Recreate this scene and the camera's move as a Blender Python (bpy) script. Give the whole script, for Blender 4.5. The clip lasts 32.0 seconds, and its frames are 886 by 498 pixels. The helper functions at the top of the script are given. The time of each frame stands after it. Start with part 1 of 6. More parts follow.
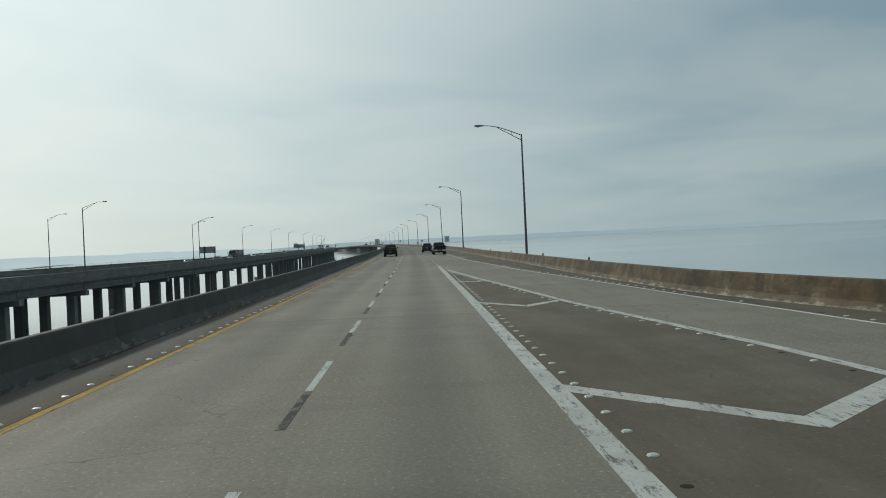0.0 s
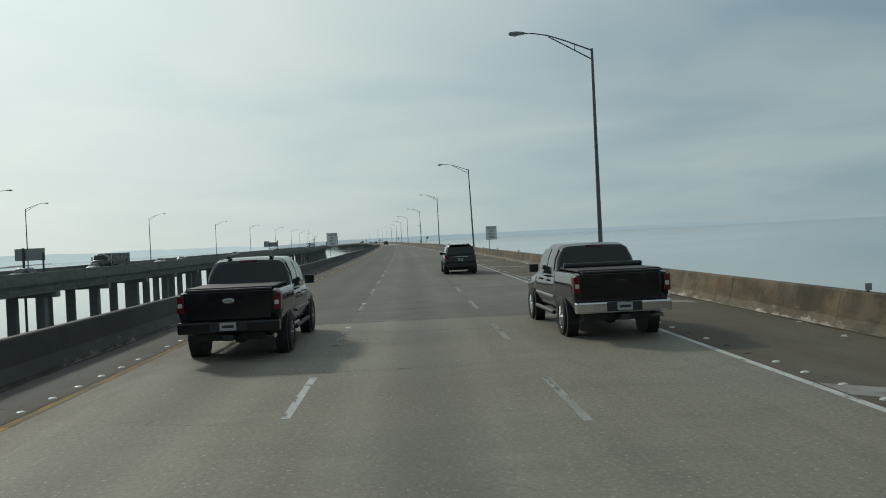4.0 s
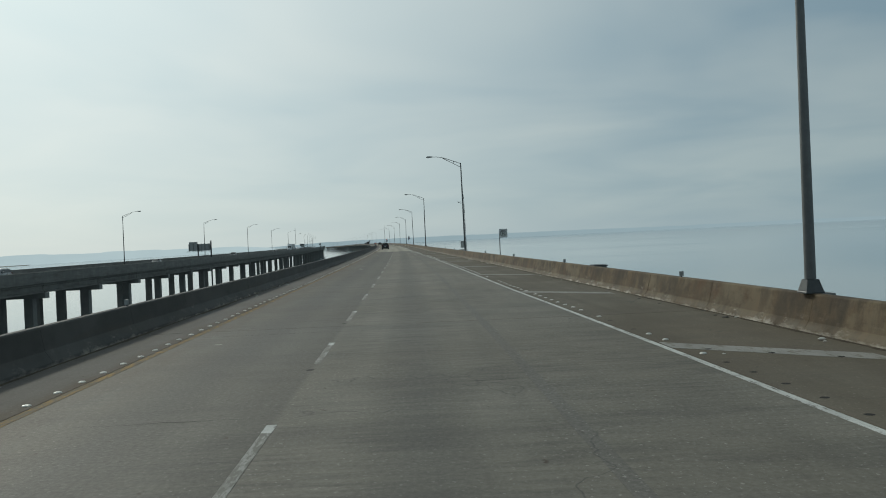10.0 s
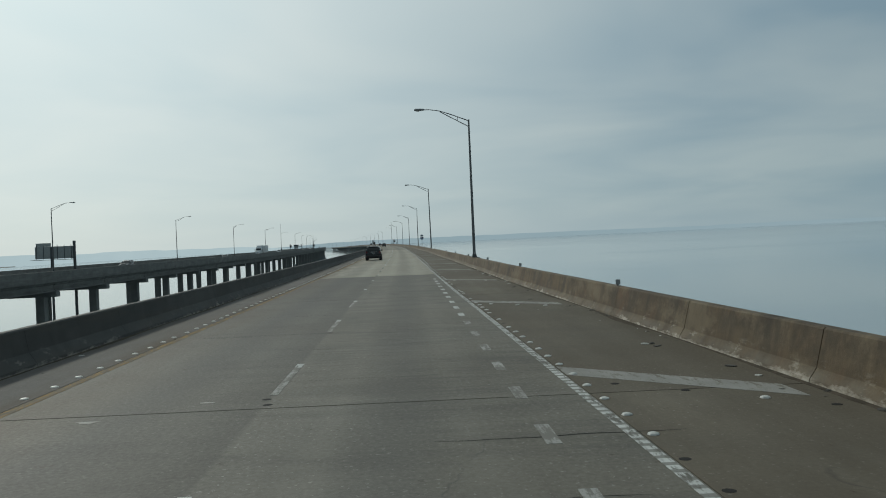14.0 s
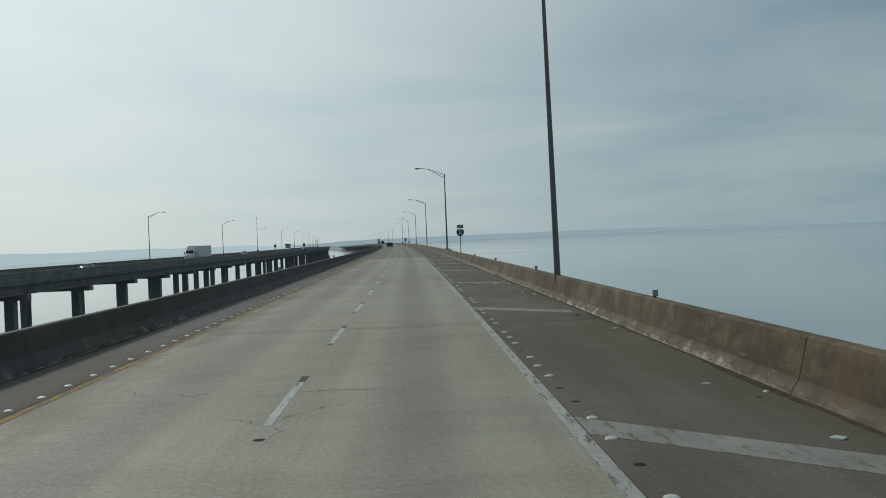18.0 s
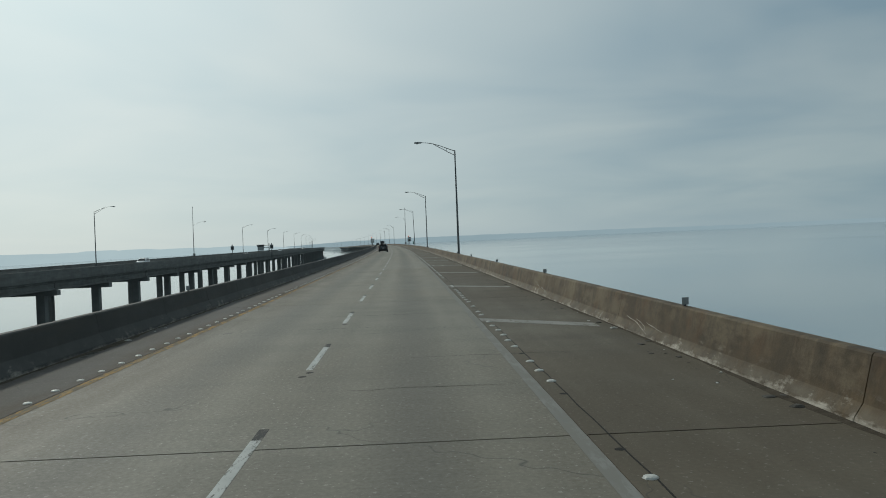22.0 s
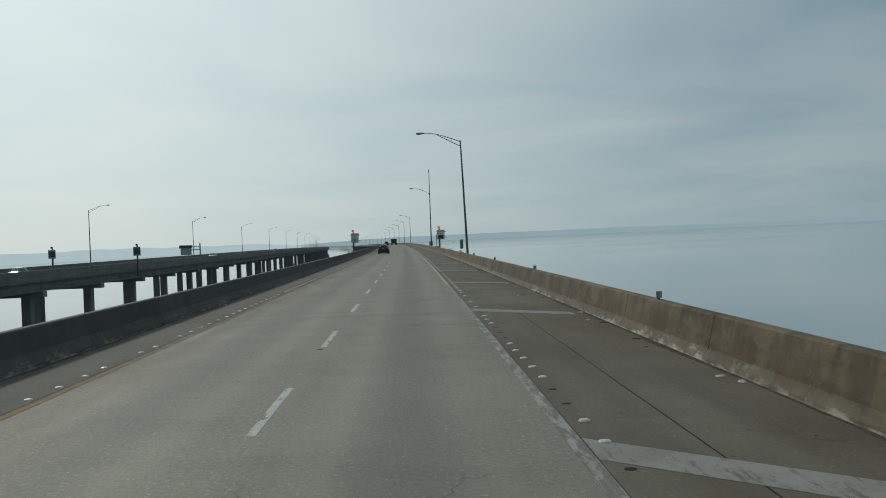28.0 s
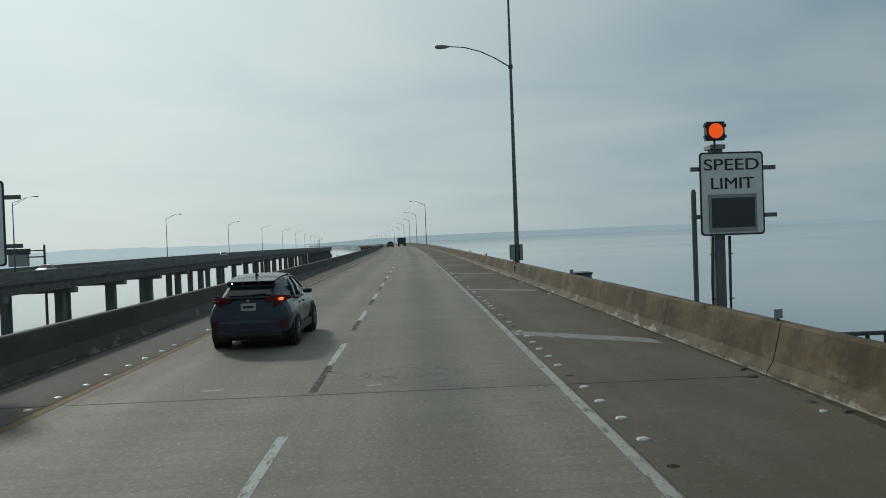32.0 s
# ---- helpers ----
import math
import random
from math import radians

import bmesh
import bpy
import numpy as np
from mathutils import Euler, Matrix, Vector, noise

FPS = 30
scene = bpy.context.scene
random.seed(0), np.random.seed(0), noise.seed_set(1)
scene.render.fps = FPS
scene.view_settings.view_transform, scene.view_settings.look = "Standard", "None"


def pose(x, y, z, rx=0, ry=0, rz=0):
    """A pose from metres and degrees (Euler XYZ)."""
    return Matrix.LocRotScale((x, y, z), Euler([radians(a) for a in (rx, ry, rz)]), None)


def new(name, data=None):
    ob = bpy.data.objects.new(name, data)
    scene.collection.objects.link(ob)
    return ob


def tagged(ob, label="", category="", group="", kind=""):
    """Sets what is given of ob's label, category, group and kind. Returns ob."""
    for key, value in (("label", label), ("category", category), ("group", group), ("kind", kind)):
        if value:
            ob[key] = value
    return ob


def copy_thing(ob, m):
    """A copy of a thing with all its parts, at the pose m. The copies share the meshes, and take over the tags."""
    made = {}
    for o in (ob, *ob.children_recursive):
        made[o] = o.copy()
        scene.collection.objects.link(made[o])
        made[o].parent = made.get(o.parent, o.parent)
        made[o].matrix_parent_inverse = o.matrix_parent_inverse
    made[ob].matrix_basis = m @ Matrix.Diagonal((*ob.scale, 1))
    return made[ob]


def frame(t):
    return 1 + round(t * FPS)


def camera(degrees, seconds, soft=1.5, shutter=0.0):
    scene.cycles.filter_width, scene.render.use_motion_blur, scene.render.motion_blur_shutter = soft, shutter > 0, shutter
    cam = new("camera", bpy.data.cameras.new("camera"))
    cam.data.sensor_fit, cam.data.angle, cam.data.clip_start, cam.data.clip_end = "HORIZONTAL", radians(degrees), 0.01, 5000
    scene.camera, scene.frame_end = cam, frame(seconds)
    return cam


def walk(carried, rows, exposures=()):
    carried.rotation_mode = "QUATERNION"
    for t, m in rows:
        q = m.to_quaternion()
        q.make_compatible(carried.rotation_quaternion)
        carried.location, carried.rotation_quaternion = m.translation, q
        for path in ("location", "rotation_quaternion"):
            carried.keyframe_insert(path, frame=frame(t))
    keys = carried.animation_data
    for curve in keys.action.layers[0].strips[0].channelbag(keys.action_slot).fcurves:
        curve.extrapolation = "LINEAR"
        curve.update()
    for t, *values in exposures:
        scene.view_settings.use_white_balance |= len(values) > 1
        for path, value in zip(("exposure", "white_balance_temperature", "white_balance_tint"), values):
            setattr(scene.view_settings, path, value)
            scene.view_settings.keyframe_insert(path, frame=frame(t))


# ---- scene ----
# The carriageway lies on one long left-hand curve: s runs along the lane line, n to its right.
BEND = 9278.0
EYE = 2.206
FALL = radians(0.6)  # the deck falls to the right to drain


def sink(s):
    """Far ahead the bridge comes down nearer to the water."""
    u = min(max((s - 1100.0) / 1300.0, 0.0), 1.0)
    return 5.0 * u * u * (3 - 2 * u)


def spot(s, n=0.0, z=0.0):
    a = s / BEND
    r = BEND + n * math.cos(FALL) + z * math.sin(FALL)
    return Vector((r * math.cos(a) - BEND, r * math.sin(a), z * math.cos(FALL) - n * math.sin(FALL) - sink(s)))


def level(s, n, z):
    """A place beside the road at a true height."""
    a = s / BEND
    return Vector(((BEND + n) * math.cos(a) - BEND, (BEND + n) * math.sin(a), z))


def at(s, n=0.0, z=0.0, turn=0.0):
    """The pose of a thing on the road: x to the right, y along the road."""
    return Matrix.Translation(spot(s, n, z)) @ Matrix.Rotation(s / BEND, 4, "Z") @ Matrix.Rotation(FALL, 4, "Y") @ Matrix.Rotation(radians(turn), 4, "Z")


cam = camera(57.53, 32.0, soft=1.0)
# seconds, s, n, turn from the road, tilt, lean
DRIVE = [
    (0, 4.14, 1.758, -1.737, -0.618, 2.422),
    (0.5, 17.84, 1.733, -1.824, -0.681, 2.261),
    (1, 31.62, 1.656, -1.935, -0.694, 2.188),
    (1.5, 45.55, 1.575, -2.094, -0.652, 2.143),
    (2, 59.09, 1.653, -2.188, -0.687, 2.275),
    (2.5, 72.79, 1.711, -2.288, -0.720, 2.292),
    (3, 86.60, 1.747, -2.334, -0.837, 2.185),
    (3.5, 100.59, 1.697, -2.346, -0.804, 2.408),
    (5.5, 155.39, 1.738, -2.406, -0.820, 2.398),
    (6, 169.22, 1.751, -2.429, -0.786, 2.353),
    (6.5, 183.17, 1.746, -2.448, -0.772, 2.393),
    (7, 197.21, 1.739, -2.454, -0.766, 2.399),
    (7.5, 211.30, 1.724, -2.420, -0.757, 2.411),
    (8, 225.42, 1.720, -2.436, -0.763, 2.414),
    (8.5, 239.40, 1.697, -2.419, -0.752, 2.358),
    (9, 253.39, 1.687, -2.439, -0.751, 2.212),
    (9.5, 267.70, 1.706, -2.462, -0.712, 2.363),
    (10, 281.99, 1.756, -2.473, -0.718, 2.261),
    (10.5, 296.22, 1.801, -2.515, -0.687, 2.223),
    (11, 310.43, 1.840, -2.547, -0.711, 2.093),
    (11.5, 324.87, 1.914, -2.486, -0.681, 2.264),
    (12, 339.44, 1.969, -2.470, -0.682, 2.289),
    (12.5, 353.66, 2.011, -2.438, -0.698, 2.266),
    (13, 367.86, 2.056, -2.431, -0.680, 2.229),
    (13.5, 382.10, 2.063, -2.380, -0.672, 2.191),
    (14, 396.33, 2.086, -2.380, -0.653, 2.204),
    (14.5, 410.40, 2.094, -2.315, -0.599, 2.301),
    (15, 424.47, 2.070, -2.220, -0.577, 2.324),
    (15.5, 438.74, 2.030, -2.122, -0.601, 2.312),
    (17.5, 496.02, 1.885, -2.080, -0.662, 2.107),
    (18, 510.44, 1.864, -2.123, -0.701, 2.057),
    (18.5, 524.79, 1.799, -2.178, -0.693, 2.124),
    (19, 539.08, 1.780, -2.249, -0.681, 2.164),
    (19.5, 553.31, 1.783, -2.312, -0.671, 2.153),
    (20, 567.58, 1.715, -2.365, -0.668, 2.078),
    (20.5, 582.08, 1.685, -2.387, -0.637, 1.951),
    (21, 596.59, 1.744, -2.423, -0.675, 2.003),
    (21.5, 611.28, 1.755, -2.464, -0.653, 1.984),
    (22, 625.86, 1.795, -2.502, -0.670, 2.032),
    (22.5, 640.46, 1.836, -2.574, -0.688, 2.045),
    (23, 654.97, 1.890, -2.575, -0.735, 2.044),
    (23.5, 669.61, 1.950, -2.568, -0.696, 2.037),
    (24, 684.39, 1.964, -2.531, -0.719, 2.083),
    (24.5, 699.09, 1.972, -2.478, -0.706, 2.087),
    (25, 713.75, 1.982, -2.423, -0.715, 2.091),
    (25.5, 728.34, 1.982, -2.375, -0.712, 1.993),
    (27.5, 787.06, 1.956, -2.229, -0.772, 2.083),
    (28, 801.60, 1.945, -2.177, -0.759, 2.087),
    (28.5, 816.22, 1.924, -2.150, -0.768, 2.079),
    (29, 830.87, 1.894, -2.105, -0.774, 2.091),
    (29.5, 845.62, 1.844, -2.073, -0.777, 2.140),
    (30, 860.12, 1.891, -2.027, -0.769, 2.139),
    (30.5, 874.78, 1.770, -2.032, -0.782, 2.157),
    (31, 889.47, 1.666, -2.040, -0.779, 2.114),
    (31.5, 904.04, 1.607, -2.037, -0.767, 2.111),
    (32, 918.58, 1.578, -2.016, -0.784, 2.089),
]
rows = []
for t, s, n, turn, tilt, lean in DRIVE:
    rows.append((t, at(s, n, EYE) @ pose(0, 0, 0, 90 + tilt, lean, turn)))
walk(cam, rows, [(0, 0.12, 6400, 2), (4, 0.10, 6400, 2), (10, 0.05, 6300, 2), (16, -0.03, 6220, 2), (32, -0.04, 6220, 2)])

# ---- sky and sun ----
SUN_RISE, SUN_TURN = 31.0, 34.0  # degrees up, degrees left of the first heading
sun_way = Vector((-math.sin(radians(SUN_TURN)) * math.cos(radians(SUN_RISE)),
                  math.cos(radians(SUN_TURN)) * math.cos(radians(SUN_RISE)), math.sin(radians(SUN_RISE))))
sun = new("sun", bpy.data.lights.new("sun", "SUN"))
sun.data.energy, sun.data.angle, sun.data.color = 1.5, radians(5), (1.0, 0.93, 0.83)
sun.matrix_world = sun_way.to_track_quat("Z", "Y").to_matrix().to_4x4()

world = bpy.data.worlds.new("world")
scene.world = world
world.use_nodes = True
wt = world.node_tree
wt.nodes.clear()


def wn(kind, **props):
    node = wt.nodes.new(kind)
    for key, value in props.items():
        setattr(node, key, value)
    return node


def wl(a, b):
    wt.links.new(a, b)


def wmath(op, a, b=None, clamp=False):
    node = wn("ShaderNodeMath", operation=op, use_clamp=clamp)
    for i, v in enumerate((a, b)):
        if v is None:
            continue
        if isinstance(v, (int, float)):
            node.inputs[i].default_value = v
        else:
            wl(v, node.inputs[i])
    return node.outputs[0]


def wmix(fac, a, b):
    node = wn("ShaderNodeMix", data_type="RGBA")
    for socket, v in ((node.inputs[0], fac), (node.inputs[6], a), (node.inputs[7], b)):
        if isinstance(v, (int, float, tuple)):
            socket.default_value = v
        else:
            wl(v, socket)
    return node.outputs[2]


blue = wn("ShaderNodeTexSky", sky_type="NISHITA", sun_disc=False)
blue.sun_elevation, blue.sun_rotation = radians(SUN_RISE), radians(-SUN_TURN)
coord = wn("ShaderNodeTexCoord")
split = wn("ShaderNodeSeparateXYZ")
wl(coord.outputs["Generated"], split.inputs[0])
up = split.outputs[2]
# cloud sheet seen in perspective: direction over height
lift = wmath("ADD", wmath("ABSOLUTE", up), 0.14)
sheet = wn("ShaderNodeCombineXYZ")
wl(wmath("DIVIDE", split.outputs[0], lift), sheet.inputs[0])
wl(wmath("DIVIDE", split.outputs[1], lift), sheet.inputs[1])
cloud = wn("ShaderNodeTexNoise")
cloud.inputs["Scale"].default_value = 0.75
cloud.inputs["Detail"].default_value = 3.6
cloud.inputs["Roughness"].default_value = 0.5
cloud.inputs["Distortion"].default_value = 0.4
wl(sheet.outputs[0], cloud.inputs["Vector"])
toward = wn("ShaderNodeVectorMath", operation="DOT_PRODUCT")
wl(coord.outputs["Generated"], toward.inputs[0])
toward.inputs[1].default_value = sun_way
near_sun = wmath("MAXIMUM", toward.outputs["Value"], 0.0)
glow = wmath("POWER", near_sun, 4.5)
thin = wn("ShaderNodeMapRange")
thin.inputs["From Min"].default_value, thin.inputs["From Max"].default_value = 0.36, 0.66
wl(cloud.outputs["Fac"], thin.inputs["Value"])
veil = wmix(glow, (0.187, 0.262, 0.322, 1), (0.84, 0.91, 0.91, 1))
grey = wmix(glow, (0.357, 0.402, 0.416, 1), (0.93, 0.95, 0.93, 1))
sheet_colour = wmix(thin.outputs[0], veil, grey)
# haze near the horizon levels the clouds out
low = wmath("SUBTRACT", 1.0, wmath("MULTIPLY", wmath("ABSOLUTE", up), 4.0, True), True)
haze = wmix(wmath("POWER", near_sun, 3.3), (0.26, 0.345, 0.40, 1), (0.87, 0.91, 0.90, 1))
sky_colour = wmix(wmath("MULTIPLY", wmath("POWER", low, 2.0), 0.8), sheet_colour, haze)
overcast = wn("ShaderNodeBackground")
wl(sky_colour, overcast.inputs["Color"])
overcast.inputs["Strength"].default_value = 1.0
clear = wn("ShaderNodeBackground")
wl(blue.outputs[0], clear.inputs["Color"])
clear.inputs["Strength"].default_value = 0.06
both = wn("ShaderNodeMixShader")
both.inputs[0].default_value = 0.9
wl(clear.outputs[0], both.inputs[1])
wl(overcast.outputs[0], both.inputs[2])
out = wn("ShaderNodeOutputWorld")
wl(both.outputs[0], out.inputs["Surface"])

# ---- materials ----
class Nodes:
    """A material's node tree, with short ways to add nodes."""

    def __init__(self, name):
        self.mat = bpy.data.materials.new(name)
        self.mat.use_nodes = True
        self.tree = self.mat.node_tree
        self.bsdf = self.tree.nodes["Principled BSDF"]
        self.coord = self.add("ShaderNodeTexCoord")

    def add(self, kind, **props):
        node = self.tree.nodes.new(kind)
        for key, value in props.items():
            setattr(node, key, value)
        return node

    def put(self, value, socket):
        if isinstance(value, (int, float, tuple)):
            socket.default_value = value
        else:
            self.tree.links.new(value, socket)

    def place(self, scale=(1, 1, 1), source="Object"):
        node = self.add("ShaderNodeMapping")
        self.put(self.coord.outputs[source], node.inputs["Vector"])
        node.inputs["Scale"].default_value = scale
        return node.outputs[0]

    def noise(self, where, scale, detail=4, rough=0.55, lo=None, hi=None):
        node = self.add("ShaderNodeTexNoise")
        self.put(where, node.inputs["Vector"])
        node.inputs["Scale"].default_value = scale
        node.inputs["Detail"].default_value = detail
        node.inputs["Roughness"].default_value = rough
        return node.outputs["Fac"] if lo is None else self.span(node.outputs["Fac"], lo, hi)

    def span(self, value, lo, hi, a=0.0, b=1.0):
        node = self.add("ShaderNodeMapRange")
        self.put(value, node.inputs["Value"])
        for key, v in (("From Min", lo), ("From Max", hi), ("To Min", a), ("To Max", b)):
            node.inputs[key].default_value = v
        return node.outputs[0]

    def math(self, op, a, b=None, clamp=False):
        node = self.add("ShaderNodeMath", operation=op, use_clamp=clamp)
        self.put(a, node.inputs[0])
        if b is not None:
            self.put(b, node.inputs[1])
        return node.outputs[0]

    def mix(self, fac, a, b, blend="MIX"):
        node = self.add("ShaderNodeMix", data_type="RGBA", blend_type=blend)
        self.put(fac, node.inputs[0])
        self.put(a, node.inputs[6])
        self.put(b, node.inputs[7])
        return node.outputs[2]

    def random(self):
        return self.add("ShaderNodeObjectInfo").outputs["Random"]

    def bump(self, height, strength=0.3, distance=0.01):
        node = self.add("ShaderNodeBump")
        self.put(height, node.inputs["Height"])
        node.inputs["Strength"].default_value = strength
        node.inputs["Distance"].default_value = distance
        self.tree.links.new(node.outputs[0], self.bsdf.inputs["Normal"])

    def done(self, colour, rough=0.7, metal=0.0, spec=None):
        self.put(colour, self.bsdf.inputs["Base Color"])
        self.put(rough, self.bsdf.inputs["Roughness"])
        self.bsdf.inputs["Metallic"].default_value = metal
        if spec is not None:
            self.bsdf.inputs["Specular IOR Level"].default_value = spec
        return self.mat


def rgb(r, g, b):
    return (r, g, b, 1.0)


def plain(name, dark, light, scale=6.0, rough=0.6, metal=0.0, bump=0.15, vary=0.0, spec=None):
    """Two colours mixed by coarse and fine grain."""
    m = Nodes(name)
    here = m.place()
    coarse = m.noise(here, scale, 4, 0.6, 0.3, 0.7)
    fine = m.noise(here, scale * 9, 3, 0.6, 0.3, 0.7)
    colour = m.mix(m.math("ADD", m.math("MULTIPLY", coarse, 0.65), m.math("MULTIPLY", fine, 0.35)), dark, light)
    if vary:
        shade = m.span(m.random(), 0, 1, 1 - vary, 1 + vary)
        colour = m.mix(1.0, colour, m.mix(shade, rgb(0, 0, 0), rgb(1, 1, 1)), "MULTIPLY")
    if bump:
        m.bump(fine, bump, 0.006)
    return m.done(colour, m.span(coarse, 0, 1, max(rough - 0.08, 0.02), min(rough + 0.08, 1)), metal, spec)


def road_surface(name, dark, light, brown, oil=0.35, wheel=0.2, dirt=0.0, older=0.0, coarse=0.42):
    """Concrete with wheel tracks and an oil band in each lane; UV is (s, n) in metres."""
    m = Nodes(name)
    uv = m.place(source="UV")
    long_uv = m.place((0.05, 1, 1), "UV")
    cross_uv = m.place((1, 0.12, 1), "UV")
    parts = m.add("ShaderNodeSeparateXYZ")
    m.put(uv, parts.inputs[0])
    n = parts.outputs[1]
    blotch = m.noise(uv, 0.35, 5, 0.6, 0.3, 0.7)
    streak = m.noise(long_uv, 1.6, 4, 0.6, 0.3, 0.7)
    grain = m.noise(uv, 16.0, 3, 0.7, 0.3, 0.72)
    fine = m.noise(uv, 75.0, 2, 0.7, 0.35, 0.7)
    tine = m.noise(cross_uv, 7.0, 3, 0.6, 0.4, 0.66)
    base = m.mix(m.math("ADD", m.math("MULTIPLY", blotch, 0.5), m.math("MULTIPLY", streak, 0.5)), dark, light)
    base = m.mix(m.math("MULTIPLY", m.noise(uv, 0.09, 3, 0.5, 0.42, 0.66), 0.55), base, brown)
    # scattered aggregate
    base = m.mix(m.math("MULTIPLY", grain, coarse), base, rgb(0.075, 0.07, 0.062))
    base = m.mix(m.math("MULTIPLY", m.noise(uv, 17.0, 2, 0.5, 0.64, 0.70), 0.25 if dirt > 0.2 else 0.5 if older else 0.6), base, rgb(0.42, 0.40, 0.36))
    # oil drip band down the middle of each lane, polished tracks beside it
    for mid in (-1.83, 1.83):
        off = m.math("ABSOLUTE", m.math("SUBTRACT", n, mid))
        band = m.span(off, 0.15, 0.75, 1.0, 0.0)
        base = m.mix(m.math("MULTIPLY", m.math("MULTIPLY", band, m.span(streak, 0, 1, 0.5, 1.0)), oil), base, rgb(0.075, 0.073, 0.07))
        track = m.span(m.math("ABSOLUTE", m.math("SUBTRACT", off, 0.95)), 0.1, 0.45, 1.0, 0.0)
        base = m.mix(m.math("MULTIPLY", track, wheel), base, light)
    tone = m.span(m.random(), 0, 1, 0.9, 1.08)
    base = m.mix(1.0, base, m.mix(tone, rgb(0, 0, 0), rgb(1, 1, 1)), "MULTIPLY")
    if older:
        # the passing lane was poured earlier and has blackened
        base = m.mix(m.math("MULTIPLY", m.span(n, -0.05, 0.05, 1.0, 0.0), older), base, rgb(0.045, 0.043, 0.04))
    # dark transverse rubbing marks in patches
    patch = m.noise(m.place((0.06, 0.14, 1), "UV"), 1.0, 4, 0.65, 0.40 if older else 0.48, 0.60)
    base = m.mix(m.math("MULTIPLY", m.math("MULTIPLY", tine, patch), 0.5 if older else 0.16), base, rgb(0.045, 0.043, 0.04))
    # broad dark smears across the lanes
    smear = m.noise(m.place((0.75, 0.22, 1), "UV"), 1.0, 5, 0.62, 0.50, 0.64)
    base = m.mix(m.math("MULTIPLY", smear, 0.34 if older else 0.13), base, rgb(0.05, 0.047, 0.042))
    # soft oily stains a few metres long
    stain = m.noise(m.place((0.22, 0.5, 1), "UV"), 1.0, 4, 0.6, 0.52, 0.70)
    base = m.mix(m.math("MULTIPLY", stain, 0.26 if older else 0.12), base, rgb(0.055, 0.052, 0.047))
    # brown grit gathered beside the yellow line
    grit = m.math("MULTIPLY", m.span(n, -3.9, -2.0, 1.0, 0.0), m.noise(m.place((0.2, 0.9, 1), "UV"), 1.0, 5, 0.65, 0.3, 0.6))
    grit = m.math("MULTIPLY", grit, m.span(n, -4.3, -3.85, 0.2, 1.0))
    base = m.mix(grit, base, rgb(0.085, 0.064, 0.042))
    # fine cracks
    crack = m.add("ShaderNodeTexVoronoi", feature="DISTANCE_TO_EDGE")
    warp = m.add("ShaderNodeVectorMath", operation="ADD")
    wob = m.add("ShaderNodeTexNoise")
    m.put(uv, wob.inputs["Vector"])
    wob.inputs["Scale"].default_value = 1.3
    m.put(uv, warp.inputs[0])
    m.put(wob.outputs["Color"], warp.inputs[1])
    m.put(warp.outputs[0], crack.inputs["Vector"])
    crack.inputs["Scale"].default_value = 0.22
    line = m.math("MULTIPLY", m.span(crack.outputs["Distance"], 0.0, 0.004, 1.0, 0.0), m.noise(uv, 0.21, 2, 0.5, 0.5, 0.6))
    base = m.mix(m.math("MULTIPLY", line, 0.7), base, rgb(0.05, 0.048, 0.045))
    if dirt:
        base = m.mix(m.math("MULTIPLY", m.noise(m.place((0.16, 0.5, 1), "UV"), 1.0, 5, 0.65, 0.40, 0.62), dirt), base, rgb(0.085, 0.07, 0.05))
        base = m.mix(m.noise(uv, 3.1, 4, 0.7, 0.66, 0.74), base, rgb(0.06, 0.045, 0.03))
    m.bump(m.math("ADD", m.math("MULTIPLY", grain, 0.6), m.math("MULTIPLY", fine, 0.8)), 0.22, 0.004)
    if dirt > 0.3:
        return m.done(base, m.span(grain, 0, 1, 0.8, 0.95), 0, 0.2)
    return m.done(base, m.span(grain, 0, 1, 0.6, 0.8), 0, 0.19)


